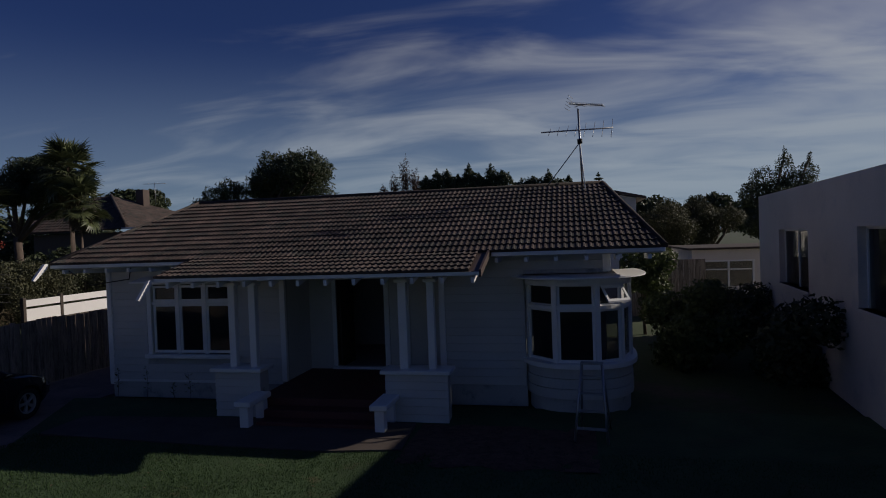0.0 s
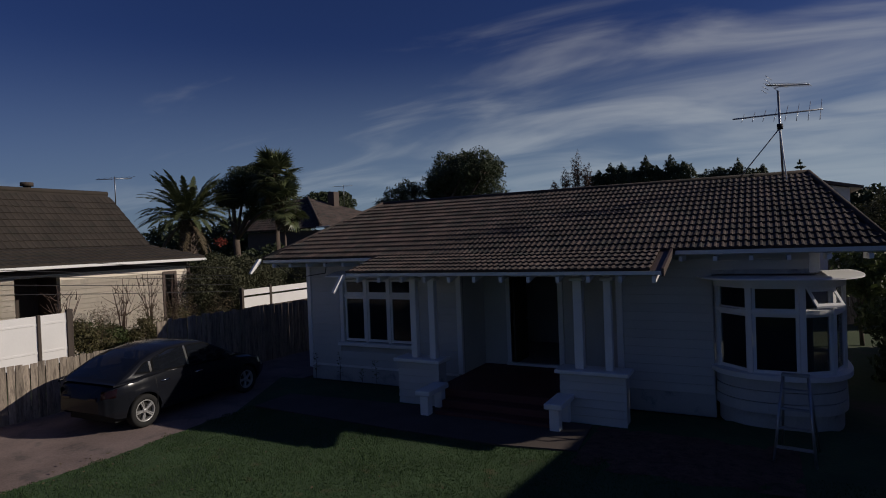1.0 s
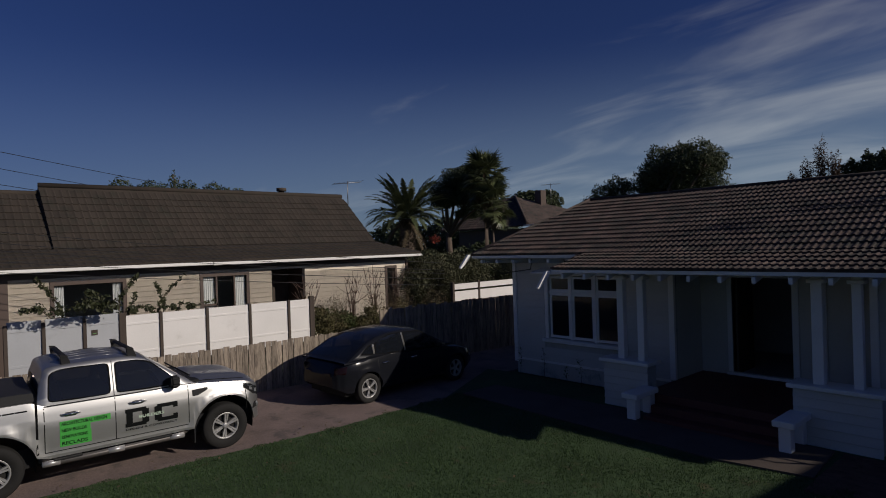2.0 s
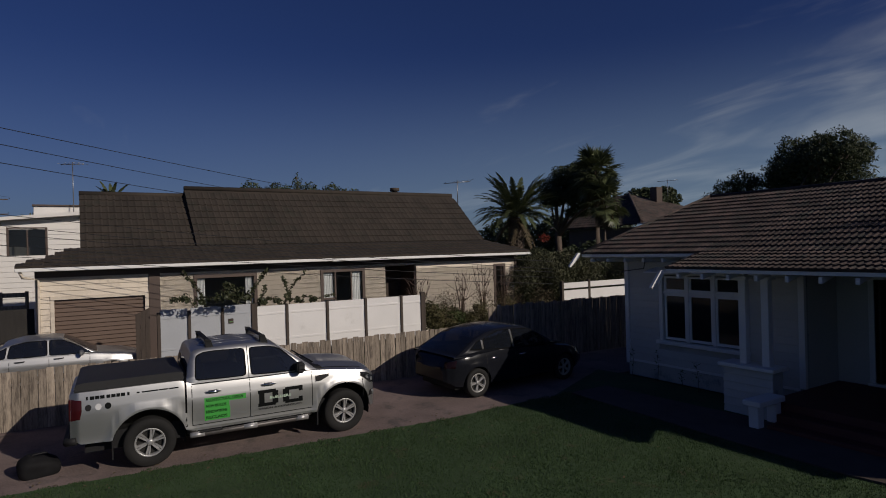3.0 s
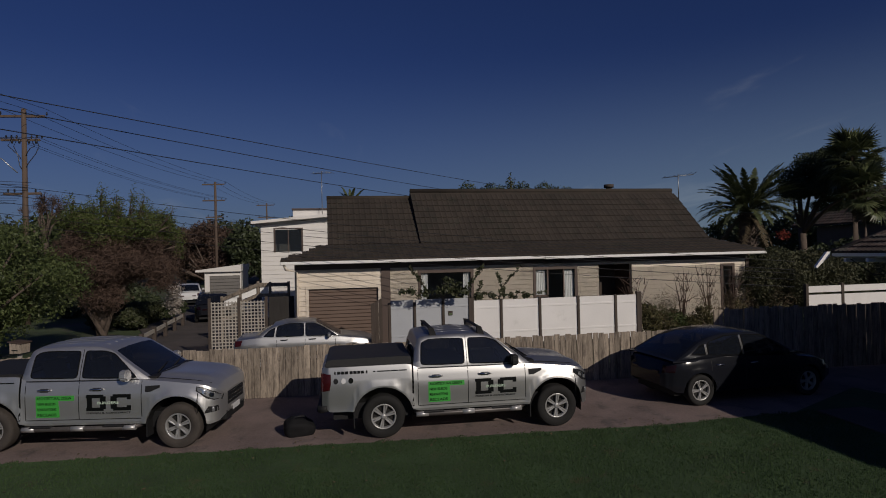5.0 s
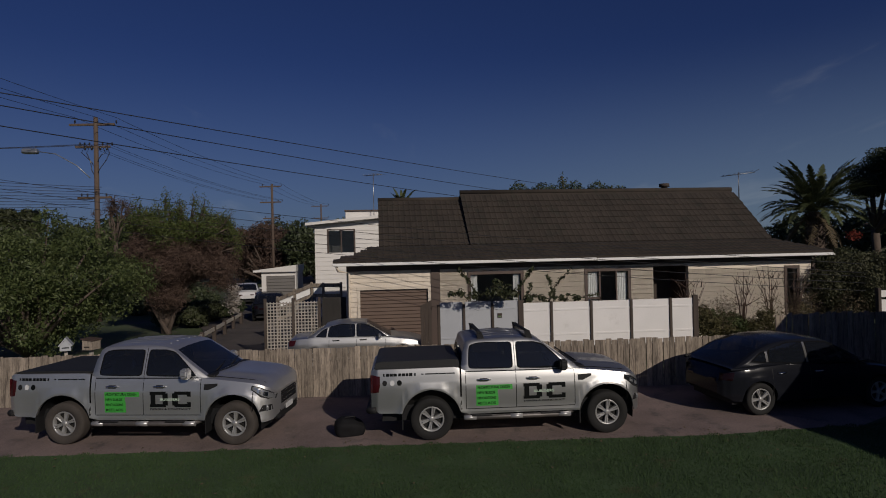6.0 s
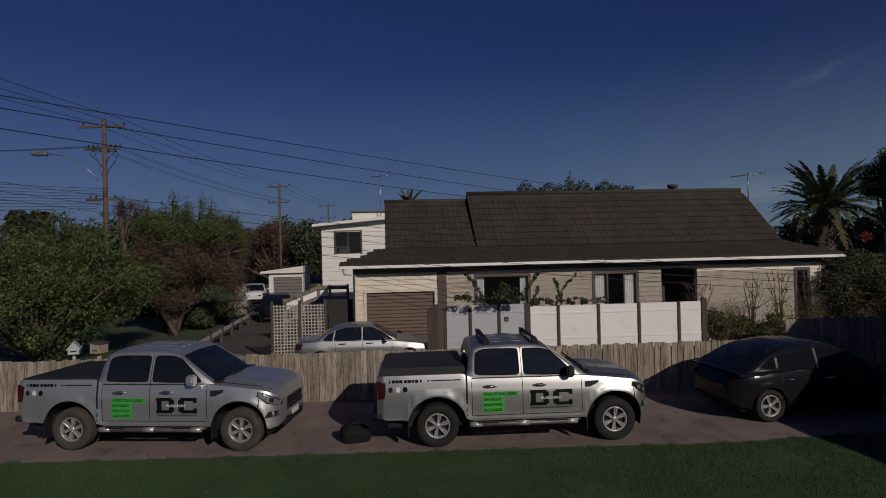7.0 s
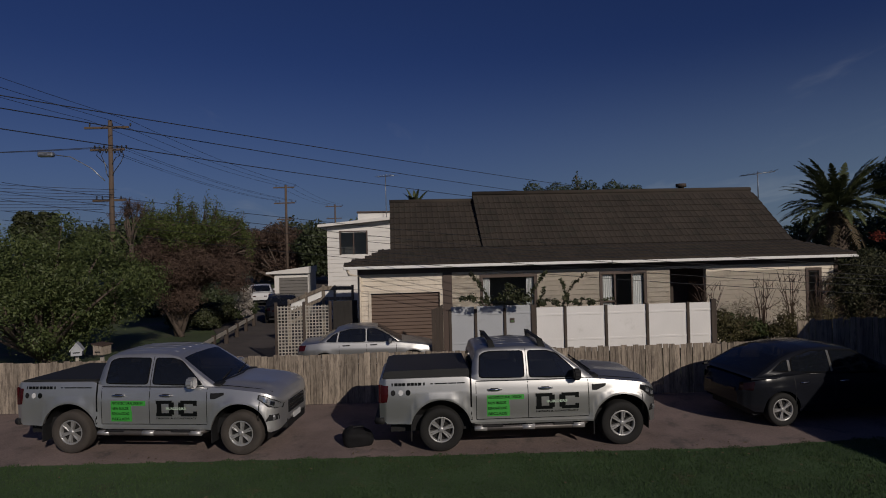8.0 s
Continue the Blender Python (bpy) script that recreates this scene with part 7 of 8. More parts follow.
cane_climber((-15.33, 0, 0), [[(4.42, 0.0), (4.42, 1.74), (4.44, 2.23), (4.72, 2.60), (5.02, 2.90)], [(4.51, 0.0), (4.51, 1.73), (4.55, 2.22), (4.44, 2.55), (4.35, 2.72)], [(4.48, 0.0), (4.48, 1.73), (4.21, 2.18), (3.99, 2.21), (3.74, 2.17)], [(4.76, 0.0), (4.76, 1.73), (4.93, 2.18), (5.32, 2.12), (5.78, 2.21)]],
             [(0.00, 3.88, 2.12, 0.10, 0.12, 0.08), (0.00, 4.21, 2.13, 0.10, 0.12, 0.08), (0.00, 4.77, 2.12, 0.10, 0.12, 0.08), (0.00, 5.16, 2.09, 0.10, 0.13, 0.09), (0.00, 4.54, 2.14, 0.10, 0.10, 0.07)], 330, CLIMB, 72)

# ---- palms ----


def frond_mesh(name, length, rise, droop, pairs, leaf, mat, seed):
    """A feather leaf: an arched rib with leaflets in two ranks."""
    rr = random.Random(seed)
    vs, fs = [], []

    def at(t):
        return Vector((0, length * t * (1 - 0.12 * t), rise * t - droop * t * t))
    n = 10
    for k in range(n + 1):
        p = at(k / n)
        w = 0.03 * (1 - 0.8 * k / n)
        vs += [(p.x - w, p.y, p.z), (p.x + w, p.y, p.z), (p.x, p.y, p.z - w)]
        if k:
            b = 3 * k
            for i in range(3):
                fs.append((b - 3 + i, b - 3 + (i + 1) % 3, b + (i + 1) % 3, b + i))
    for k in range(pairs):
        t = 0.14 + 0.86 * k / pairs
        p = at(t)
        q = at(min(1, t + 0.02)) - p
        q.normalize()
        ll = leaf * math.sin(math.pi * min(1, 0.18 + 0.80 * t)) * rr.uniform(0.8, 1.1)
        for s in (-1, 1):
            d = (Vector((s, 0, 0)) * 0.75 + q * 0.75 + Vector((0, 0, rr.uniform(-0.15, 0.35)))).normalized()
            e = p + d * ll + Vector((0, 0, -0.12 * ll))
            w = q * 0.032
            b = len(vs)
            vs += [tuple(p - w), tuple(p + w), tuple(p.lerp(e, 0.6) + w), tuple(e), tuple(p.lerp(e, 0.6) - w)]
            fs.append((b, b + 1, b + 2, b + 3, b + 4))
    return raw_mesh(name, vs, fs, mat)


def feather_palm(at, height, radius, count, label, trunk_r, seed, dry=8):
    p = thing("palm_tree", at, seed * 11, label, "palm tree")
    rr = random.Random(seed)
    bm = fresh()
    n = 14
    pts = [(0.03 * math.sin(k), 0, height * k / n - 0.05) for k in range(n + 1)]
    tube(bm, pts, trunk_r * 1.15, 10, trunk_r)
    for k in range(26):
        z = height * (0.35 + 0.62 * k / 26)
        for j in range(9):
            a = j * 0.698 + k * 0.35
            rod(bm, (trunk_r * 0.9 * math.cos(a), trunk_r * 0.9 * math.sin(a), z), (trunk_r * 1.35 * math.cos(a), trunk_r * 1.35 * math.sin(a), z + 0.13), 0.05, 0.02, 4)
    part("trunk", bm, M_BARK, p)
    kinds = [frond_mesh("frond", radius * l, radius * r, radius * d, 60, radius * 0.125, L_PALM, seed + i) for i, (l, r, d) in enumerate(((0.98, 0.98, 0.55), (1.02, 0.66, 0.60), (1.02, 0.33, 0.55), (0.78, 1.3, 0.52)))]
    dead = frond_mesh("dry_frond", radius * 0.7, -0.3, radius * 0.7, 30, radius * 0.13, L_DRY, seed + 9)
    for k in range(count):
        ob = new("frond", kinds[k % 4])
        ob.parent = p
        ob.matrix_basis = pose(0, 0, height, rr.uniform(-9, 9), rr.uniform(-9, 9), k * 137.5 + rr.uniform(-12, 12))
    for k in range(dry):
        ob = new("dry_frond", dead)
        ob.parent = p
        ob.matrix_basis = pose(0, 0, height - 0.2, rr.uniform(-12, 6), 0, k * 360 / dry + rr.uniform(-15, 15))
    return p


feather_palm((-28.0, 22.1, 0), 5.1, 2.95, 66, "stout date palm with arching feather fronds behind the cream house", 0.36, 3)
feather_palm((-45.0, 1.7, 0), 7.0, 1.7, 20, "small feather palm behind the cream house", 0.14, 5, 2)


def fan_leaf(name, r, stalk, mat, seed):
    rr = random.Random(seed)
    vs, fs = [(-0.02, 0, 0), (0.02, 0, 0), (0.02, stalk, 0.05), (-0.02, stalk, 0.05)], [(0, 1, 2, 3)]
    n = 23
    for k in range(n):
        a = radians(-115 + 230 * k / (n - 1))
        c = Vector((0, stalk, 0.05))
        d = Vector((math.sin(a), math.cos(a), 0.0))
        side = Vector((d.y, -d.x, 0)) * 0.05
        ll = r * rr.uniform(0.8, 1.05)
        tip = c + d * ll + Vector((0, 0, -0.25 * ll * rr.random()))
        mid = c + d * ll * 0.55 + Vector((0, 0, 0.03))
        b = len(vs)
        vs += [tuple(c), tuple(mid + side), tuple(tip), tuple(mid - side)]
        fs.append((b, b + 1, b + 2, b + 3))
    return raw_mesh(name, vs, fs, mat)


def fan_palm(at, height, trunk_r, leaves, dry, size, label, seed):
    fan = thing("palm_tree", at, 0, label, "palm tree")
    bm = fresh()
    tube(bm, [(0, 0, -0.05), (0.05, 0, height * 0.4), (-0.03, 0, height * 0.7), (0, 0, height)], trunk_r, 10, trunk_r * 0.75)
    part("trunk", bm, M_BARK, fan)
    green, dead = fan_leaf("fan_leaf", 0.85 * size, 0.75 * size, L_PALM, seed), fan_leaf("dry_fan_leaf", 0.5 * size, 0.5 * size, L_DRY, seed + 1)
    rr = random.Random(seed)
    for k in range(leaves):
        ob = new("fan_leaf", green)
        ob.parent = fan
        f = k / leaves
        ob.matrix_basis = pose(0, 0, height - 0.5 * f, 84 - 140 * f ** 0.9 + rr.uniform(-9, 9), rr.uniform(-25, 25), k * 137.5 + rr.uniform(-10, 10)) @ Matrix.Scale(rr.uniform(0.8, 1.1), 4)
    for k in range(dry):
        ob = new("dry_fan_leaf", dead)
        ob.parent = fan
        ob.matrix_basis = pose(0, 0, height - 0.45 - 0.05 * k, -70 + rr.uniform(-12, 8), rr.uniform(-20, 20), k * 137.5)
    return fan


fan_palm((-25.35, 26.1, 0), 7.7, 0.13, 44, 16, 1.13, "tall fan palm with a skirt of dry leaves", 4)
fan_palm((-24.1, 25.4, 0), 5.95, 0.08, 24, 10, 1.02, "slim fan palm with drooping leaves below a taller one", 8)

# ---- grass ----
rng = np.random.default_rng(11)
N = 420000
gx = rng.uniform(-11.6, 4.9, N * 2)
gy = rng.uniform(-10.8, 9.3, N * 2)
left = -10.02 - 0.078 * np.maximum(0, 6.0 - gy) - 0.05 * np.maximum(0, gy - 6.0) + 0.05 * np.sin(gy * 5.1) + 0.04 * np.sin(gy * 13.7)
keep = (gx > left) & (rng.random(N * 2) < np.where((gx < -2.5) & (gy > -8.0), 1.0, 0.4))
gx, gy = gx[keep][:N], gy[keep][:N]
n = len(gx)
tuft = 0.5 + 0.5 * np.sin(gx * 1.7 + 2 * np.sin(gy * 1.1)) * np.sin(gy * 2.3)
h = (0.006 + 0.014 * rng.random(n)) * (0.75 + 0.6 * tuft)
ang = rng.uniform(0, 2 * np.pi, n)
lean = rng.uniform(0.0, 0.9, n) * h
w = 0.0045 + 0.003 * rng.random(n)
base = np.stack([gx, gy, 0.018 + 0.036 * np.clip((gx - left[keep][:N]) / 1.0, 0, 1)], 1)
dirv = np.stack([np.cos(ang), np.sin(ang), np.zeros(n)], 1)
side = np.stack([-np.sin(ang), np.cos(ang), np.zeros(n)], 1)
tip = base + dirv * lean[:, None] + np.stack([np.zeros(n), np.zeros(n), h + 0.012], 1)
v = np.stack([base - side * w[:, None], base + side * w[:, None], tip], 1).reshape(-1, 3)
me = bpy.data.meshes.new("grass")
me.vertices.add(3 * n)
me.vertices.foreach_set("co", v.astype(np.float32).ravel())
me.loops.add(3 * n)
me.loops.foreach_set("vertex_index", np.arange(3 * n, dtype=np.int32))
me.polygons.add(n)
me.polygons.foreach_set("loop_start", np.arange(0, 3 * n, 3, dtype=np.int32))
me.materials.append(M_BLADE)
me.update(calc_edges=True)
grass = tagged(new("grass", me), "short uneven green lawn grass", "grass", kind="stuff")

# ---- poles, wires, aerials ----
M_INSUL = material("dark_insulator", (0.03, 0.028, 0.03), 0.3, vary=0.1, bump=0)


def power_pole(at, top, arms, label, lean=0.0, r=0.16):
    p = thing("power_pole", at, 0, label, "power pole", "power poles")
    bm = fresh()
    rod(bm, (0, 0, -0.1), (0, lean, top), r, r * 0.7, 10)
    part("post", bm, M_POLE, p)
    for z, half, pins in arms:
        bm = fresh()
        box(bm, -0.06, 0.06, -half, half, z - 0.06, z + 0.06, 0.008, Matrix.Rotation(radians(1.0), 4, "X"))
        arm = part("cross_arm", bm, M_POLE, p)
        for q in pins:
            bm = fresh()
            rod(bm, (0, q, z + 0.05), (0, q, z + 0.12), 0.022)
            for k in range(3):
                rod(bm, (0, q, z + 0.12 + 0.045 * k), (0, q, z + 0.155 + 0.045 * k), 0.06 - 0.008 * k, 0.04)
            part("insulator", bm, M_INSUL, arm)
    return p


pole1 = power_pole((-35, -15.7, 0), 11.4, [(11.0, 1.2, (-1.1, 0.1, 1.1)), (9.75, 0.92, (-0.85, -0.6, -0.35, 0.35, 0.6, 0.85)), (6.9, 0.9, (-0.8, -0.5, 0.5))], "weathered timber power pole with cross arms")
power_pole((-62, -10.85, 0), 10.8, [(10.55, 1.05, (-0.95, 0.0, 0.95)), (8.95, 1.05, (-1.0, -0.6, 0.6, 1.0)), (7.3, 0.8, (-0.7, 0.7))], "weathered timber power pole further down the street")
power_pole((-95, -9.1, 0), 11.5, [(11.2, 1.3, (-1.2, 0, 1.2)), (9.3, 1.2, (-1.1, 1.1))], "far timber power pole down the street")
# slack jumper leads beside the arms of the nearest pole
for y0, z0, y1, z1, out in ((0.62, 9.72, 0.12, 8.3, 0.55), (0.4, 9.7, 0.1, 8.9, 0.25), (-0.62, 9.72, -0.12, 8.7, 0.42), (-0.35, 9.7, -0.1, 8.2, 0.2)):
    bm = fresh()
    s = 1 if y0 > 0 else -1
    tube(bm, [(0.05, y0, z0), (0.08, y0 + s * 0.12, z0 - 0.3), (0.1, y0 * 0.5 + s * out * 0.5, (z0 + z1) / 2), (0.1, y1 + s * 0.1, z1 + 0.2), (0.08, y1, z1)], 0.022, 5)
    part("jumper_lead", bm, M_INSUL, pole1, "loose black jumper lead")
for q in (-0.55, -0.2, 0.25, 0.6):
    bm = fresh()
    rod(bm, (0.07, q, 9.55), (0.07, q, 9.78), 0.05, 0.07, 8)
    part("fuse_holder", bm, M_INSUL, pole1)
lamp = thing("street_lamp", (-35, -16.1, 9.2), 0, "grey street lamp on a curved bracket on the power pole", "street lamp")
bm = fresh()
tube(bm, [(0.1, 0.1, -1.2), (0.1, -0.6, -0.5), (0.1, -1.7, 0.15), (0.1, -2.7, 0.3)], 0.03, 6)
part("bracket", bm, M_GALV, lamp)
bm = fresh()
box(bm, -0.08, 0.30, -3.4, -2.6, 0.16, 0.44, 0.06)
part("lamp_head", bm, M_GALV, lamp)


def wire(a, b, sag=0.2, r=0.012, label="black overhead power cable"):
    bm = fresh()
    a, b = Vector(a), Vector(b)
    n = 16
    tube(bm, [a.lerp(b, k / n) - Vector((0, 0, 4 * sag * (k / n) * (1 - k / n))) for k in range(n + 1)], r, 5)
    whole("power_line", bm, M_WIRE, label, "power line", "overhead power lines", at=Matrix())


# service lines that pass over the cream house
for left_end, right_end in (((-7.5, -23.9, 9.0), (-57.5, 22.9, 9.0)), ((-7.5, -21.7, 8.55), (-57.5, 16.3, 8.75)), ((-8.0, -20.9, 8.0), (-52, 11.5, 7.75))):
    wire(left_end, right_end, 0.25, 0.018)
# lines from pole to pole down the street, and back over the driveway's mouth
P1, P2, P3 = (-35, -15.7), (-62, -10.85), (-95, -9.1)
for q1, q2, q3 in ((-1.1, -0.95, -1.2), (0.1, 0.0, 0.0), (1.1, 0.95, 1.2)):
    wire((P1[0], P1[1] + q1, 11.4), (P2[0], P2[1] + q2, 10.85), 0.35)
    wire((P2[0], P2[1] + q2, 10.85), (P3[0], P3[1] + q3, 11.5), 0.4)
    wire((P1[0], P1[1] + q1, 11.4), (-9, -20.5 + q1, 11.6 + 0.25 * q1), 0.3)
for q1, z in ((-0.7, 9.9), (-0.4, 9.9), (0.4, 9.9), (0.7, 9.9)):
    wire((P1[0], P1[1] + q1, z), (P2[0], P2[1] + q1 * 1.4, 9.2), 0.4, 0.010)
    wire((P1[0], P1[1] + q1, z), (-30, -38 + q1, 8.9), 0.3, 0.010)
for k in range(9):
    wire((P1[0] + 0.05 * k, P1[1] - 0.5 + 0.12 * k, 6.4 + 0.13 * k), (-24 - 0.3 * k, -33.0, 6.3 + 0.28 * k), 0.25, 0.012)
# low service lines along the neighbour's boundary
for xa, ya, za, xb, yb, zb in ((-21.5, -13.13, 6.25, -15.6, 13.82, 2.78),
                               (-21.5, -13.14, 5.94, -15.6, 13.81, 2.53),
                               (-21.5, -13.14, 5.67, -15.6, 13.81, 2.42),
                               (-21.5, -13.15, 5.29, -15.6, 13.8, 2.24),
                               (-21.5, -13.15, 4.98, -15.6, 13.8, 2.02)):
    wire((xa, ya, za), (xb, yb, zb), 0.28, 0.008, "thin black service line")

M_ALU = material("aerial_aluminium", (0.34, 0.35, 0.37), 0.4, metal=0.85, vary=0.1, bump=0)


def aerial(at, turn, height, boom, rods, rod_len, label, tilt=0.0):
    a = thing("tv_aerial", at, turn, label, "television aerial")
    bm = fresh()
    rod(bm, (0, 0, -0.1), (0, 0, height), 0.022, n=8)
    part("mast", bm, M_ALU, a)
    bm = fresh()
    rod(bm, (-boom, 0, height - 0.1 - tilt), (boom, 0, height - 0.1 + tilt), 0.018, n=6)
    b = part("boom", bm, M_ALU, a)
    for k in range(rods):
        f = -0.95 + 1.9 * k / (rods - 1)
        ll = rod_len * (0.55 + 0.45 * (f + 1) / 2)
        bm = fresh()
        rod(bm, (f * boom, -ll, height - 0.08 + tilt * f), (f * boom, ll, height - 0.08 + tilt * f), 0.008, n=5)
        part("element", bm, M_ALU, b)
    return a


mast = thing("tv_aerial", (0.05, 15.0, 4.58), 0, "tall television mast with two aerials and stays on the ridge", "television aerial")
bm = fresh()
rod(bm, (0, 0, -0.08), (-0.05, 0, 1.8), 0.024, n=8)
part("mast", bm, M_ALU, mast)
bm = fresh()
rod(bm, (-0.03, 0, 1.0), (-0.87, 0.05, -0.05), 0.014, n=6)
part("stay", bm, M_ALU, mast)
bm = fresh()
rod(bm, (-0.03, 0, 1.0), (0.05, -0.5, -0.17), 0.014, n=6)
part("stay", bm, M_WHITE, mast)
bm = fresh()
rod(bm, (-0.03, 0, 0.97), (-0.03, 0, 1.08), 0.06, n=10)
part("clamp", bm, M_TRIM, mast)
bm = fresh()
rod(bm, (-0.95, 0, 1.30), (0.76, 0, 1.30), 0.018, n=6)
boom = part("boom", bm, M_ALU, mast)
for k in range(8):
    x = -0.74 + 0.21 * k
    ll = 0.28 + 0.065 * k
    bm = fresh()
    rod(bm, (x - 0.09 * ll, -ll * 0.75, 1.30 - 0.42 * ll), (x + 0.09 * ll, ll * 0.75, 1.30 + 0.42 * ll), 0.007, n=5)
    part("element", bm, M_ALU, boom)
bm = fresh()
rod(bm, (-0.26, 0.1, 1.97), (0.52, -0.25, 1.80), 0.016, n=6)
boom2 = part("boom", bm, M_ALU, mast)
for k in range(16):
    f = k / 15
    c = Vector((-0.2, 0.08, 1.96)).lerp(Vector((0.52, -0.25, 1.80)), f)
    ll = 0.16 - 0.05 * f
    bm = fresh()
    rod(bm, c + Vector((-ll * 0.45, -ll, 0.02)), c + Vector((ll * 0.45, ll, -0.02)), 0.007, n=5)
    part("element", bm, M_ALU, boom2)
for k in range(5):
    bm = fresh()
    z = 1.82 + 0.075 * k
    rod(bm, (-0.36 + 0.02 * k, -0.2, z), (-0.24 + 0.02 * k, 0.26, z), 0.006, n=5)
    part("reflector", bm, M_ALU, boom2)
bm = fresh()
tube(bm, [(-0.05, 0, 1.8), (-0.12, 0, 1.86), (0.0, 0, 1.9), (0.12, 0, 1.86)], 0.012, 5)
part("yoke", bm, M_WHITE, boom2)

aerial((-24.9, 16.0, 5.6), 70, 1.1, 0.68, 7, 0.75, "small television aerial on the cream house's ridge", 0.06)
aerial((-33.2, -0.3, 5.6), 60, 2.3, 0.55, 6, 0.5, "television aerial on the white building's roof")

# ---- ladder against the bay ----
ld = thing("ladder", (-0.03, 10.0, 0.05), -8, "aluminium step ladder standing in front of the bay window", "ladder")
for s in (-1, 1):
    bm = fresh()
    rod(bm, (0.26 * s, -0.25, 0), (0.16 * s, 0.12, 1.2), 0.022, n=6)
    part("rail", bm, M_GALV, ld)
    bm = fresh()
    rod(bm, (0.24 * s, 0.55, 0), (0.16 * s, 0.15, 1.2), 0.018, n=6)
    part("back_rail", bm, M_GALV, ld)
for k in range(4):
    f = (k + 0.8) / 4.6
    boxed("tread", M_GALV, ld, (-0.25 + 0.09 * f, 0.25 - 0.09 * f, -0.27 + 0.37 * f, -0.18 + 0.37 * f, 1.2 * f - 0.012, 1.2 * f + 0.012), 0.003)
boxed("top_step", M_GALV, ld, (-0.18, 0.18, 0.06, 0.2, 1.19, 1.22), 0.004)

# ---- bag on the driveway ----
M_BAG = material("black_bag_cloth", (0.009, 0.009, 0.010), 0.8, vary=0.3, scale=8, fine=60, bump=0.4, depth=0.01, spec=0.2)
bag = thing("tool_bag", (-11.28, -0.66, 0.012), 12, "black soft tool bag lying on the driveway", "bag")
bm = fresh()
NB = 22
bag_rings = []
for k in range(13):
    v = k / 12
    z = 0.30 * v
    f = (1 - abs(2 * v - 0.8) ** 3.2 * 0.28) if v < 0.97 else 0.55
    ring = []
    for i in range(NB):
        a = 2 * math.pi * i / NB
        c, s = math.cos(a), math.sin(a)
        x = 0.20 * f * math.copysign(abs(c) ** 0.55, c)
        y = 0.28 * f * math.copysign(abs(s) ** 0.5, s)
        w = 0.02 * noise.noise((x * 6, y * 6, z * 8))
        ring.append(bm.verts.new((x + w, y + w * 0.8, z - 0.05 * v * (y / 0.28) + w * v)))
    bag_rings.append(ring)
for p, q in zip(bag_rings, bag_rings[1:]):
    for i in range(NB):
        bm.faces.new((p[i], p[(i + 1) % NB], q[(i + 1) % NB], q[i])).smooth = True
bm.faces.new(bag_rings[-1])
part("body", bm, M_BAG, bag)
bm = fresh()
tube(bm, [(0.05, -0.14, 0.28), (0.06, -0.08, 0.34), (0.05, 0.08, 0.34), (0.04, 0.14, 0.28)], 0.014, 6)
part("handle", bm, M_TRIM, bag)

# ---- white two-storey building, low garage and parked vans beyond the street corner ----
wb = thing("white_building", (-36.0, -1.0, 0.0), 0, "white two-storey weatherboard house with a low skillion roof", "house", in_world=True)
M_WHITE_BOARD = material("white_board_paint", (0.70, 0.675, 0.64), 0.6, vary=0.06, scale=1, fine=30, bump=0.05)
WBH = (-2.84, -1.4, 3.5, 4.75)
bm = fresh()
wall_with_holes(bm, "y", -33.0, -0.2, -3.55, 6.0, 0, 4.95, [WBH])
ww = part("wall_east", bm, M_WHITE_BOARD, wb)
weatherboards(ww, "weatherboard", M_WHITE_BOARD, "y", -33.0, -3.55, 1.2, 1.6, 4.9, 0.24, 1, [WBH])
boxed("wall_south", M_WHITE_BOARD, wb, (-40, -33.2, -3.55, -3.35, 0, 4.95))
bm = fresh()
prism(bm, [(-4.0, 5.02), (-4.0, 5.16), (6.2, 6.1), (6.2, 5.9)], "x", -40.4, -32.5)
part("roof", bm, M_WHITE_BOARD, wb)
bm = fresh()
prism(bm, [(-3.55, 4.95), (6.0, 4.95), (6.0, 5.9), (-3.55, 5.05)], "x", -33.19, -33.01)
part("gable", bm, M_WHITE_BOARD, wb)
boxed("roof_terrace", M_WHITE_BOARD, wb, (-37, -33.6, -1.9, 3.0, 5.4, 5.82), 0.02)
boxed("terrace_rail", M_BROWN, wb, (-37, -33.5, -1.95, 3.0, 5.83, 5.9))
w2 = boxed("window", M_BROWN, wb, (-33.04, -32.95, WBH[0] - 0.05, WBH[1] + 0.05, WBH[3], WBH[3] + 0.06))
boxed("window_frame", M_BROWN, w2, (-33.04, -32.96, WBH[0] - 0.05, WBH[0] + 0.04, WBH[2], WBH[3]))
boxed("window_frame", M_BROWN, w2, (-33.04, -32.96, WBH[1] - 0.04, WBH[1] + 0.05, WBH[2], WBH[3]))
boxed("mullion", M_BROWN, w2, (-33.04, -32.97, (WBH[0] + WBH[1]) / 2 - 0.03, (WBH[0] + WBH[1]) / 2 + 0.03, WBH[2], WBH[3]))
boxed("pane", M_GLASS, w2, (-33.02, -33.01, WBH[0] + 0.04, WBH[1] - 0.04, WBH[2], WBH[3]))
boxed("inner_wall", M_INSIDE, wb, (-34.5, -34.4, -3.3, 1.0, 2.5, 4.9))
lg = thing("low_garage", (-37, -5.6, 0.0), 0, "low white garage with a dark grey roller door", "garage", in_world=True)
M_SLAT = material("grey_roller_door_paint", (0.16, 0.15, 0.14), 0.6, vary=0.12, scale=2, fine=40, bump=0.06)
bm = fresh()
wall_with_holes(bm, "y", -35.2, -0.2, -6.86, -4.92, 0, 2.48, [(-6.6, -4.97, 0, 2.26)])
part("wall", bm, M_WHITE_BOARD, lg)
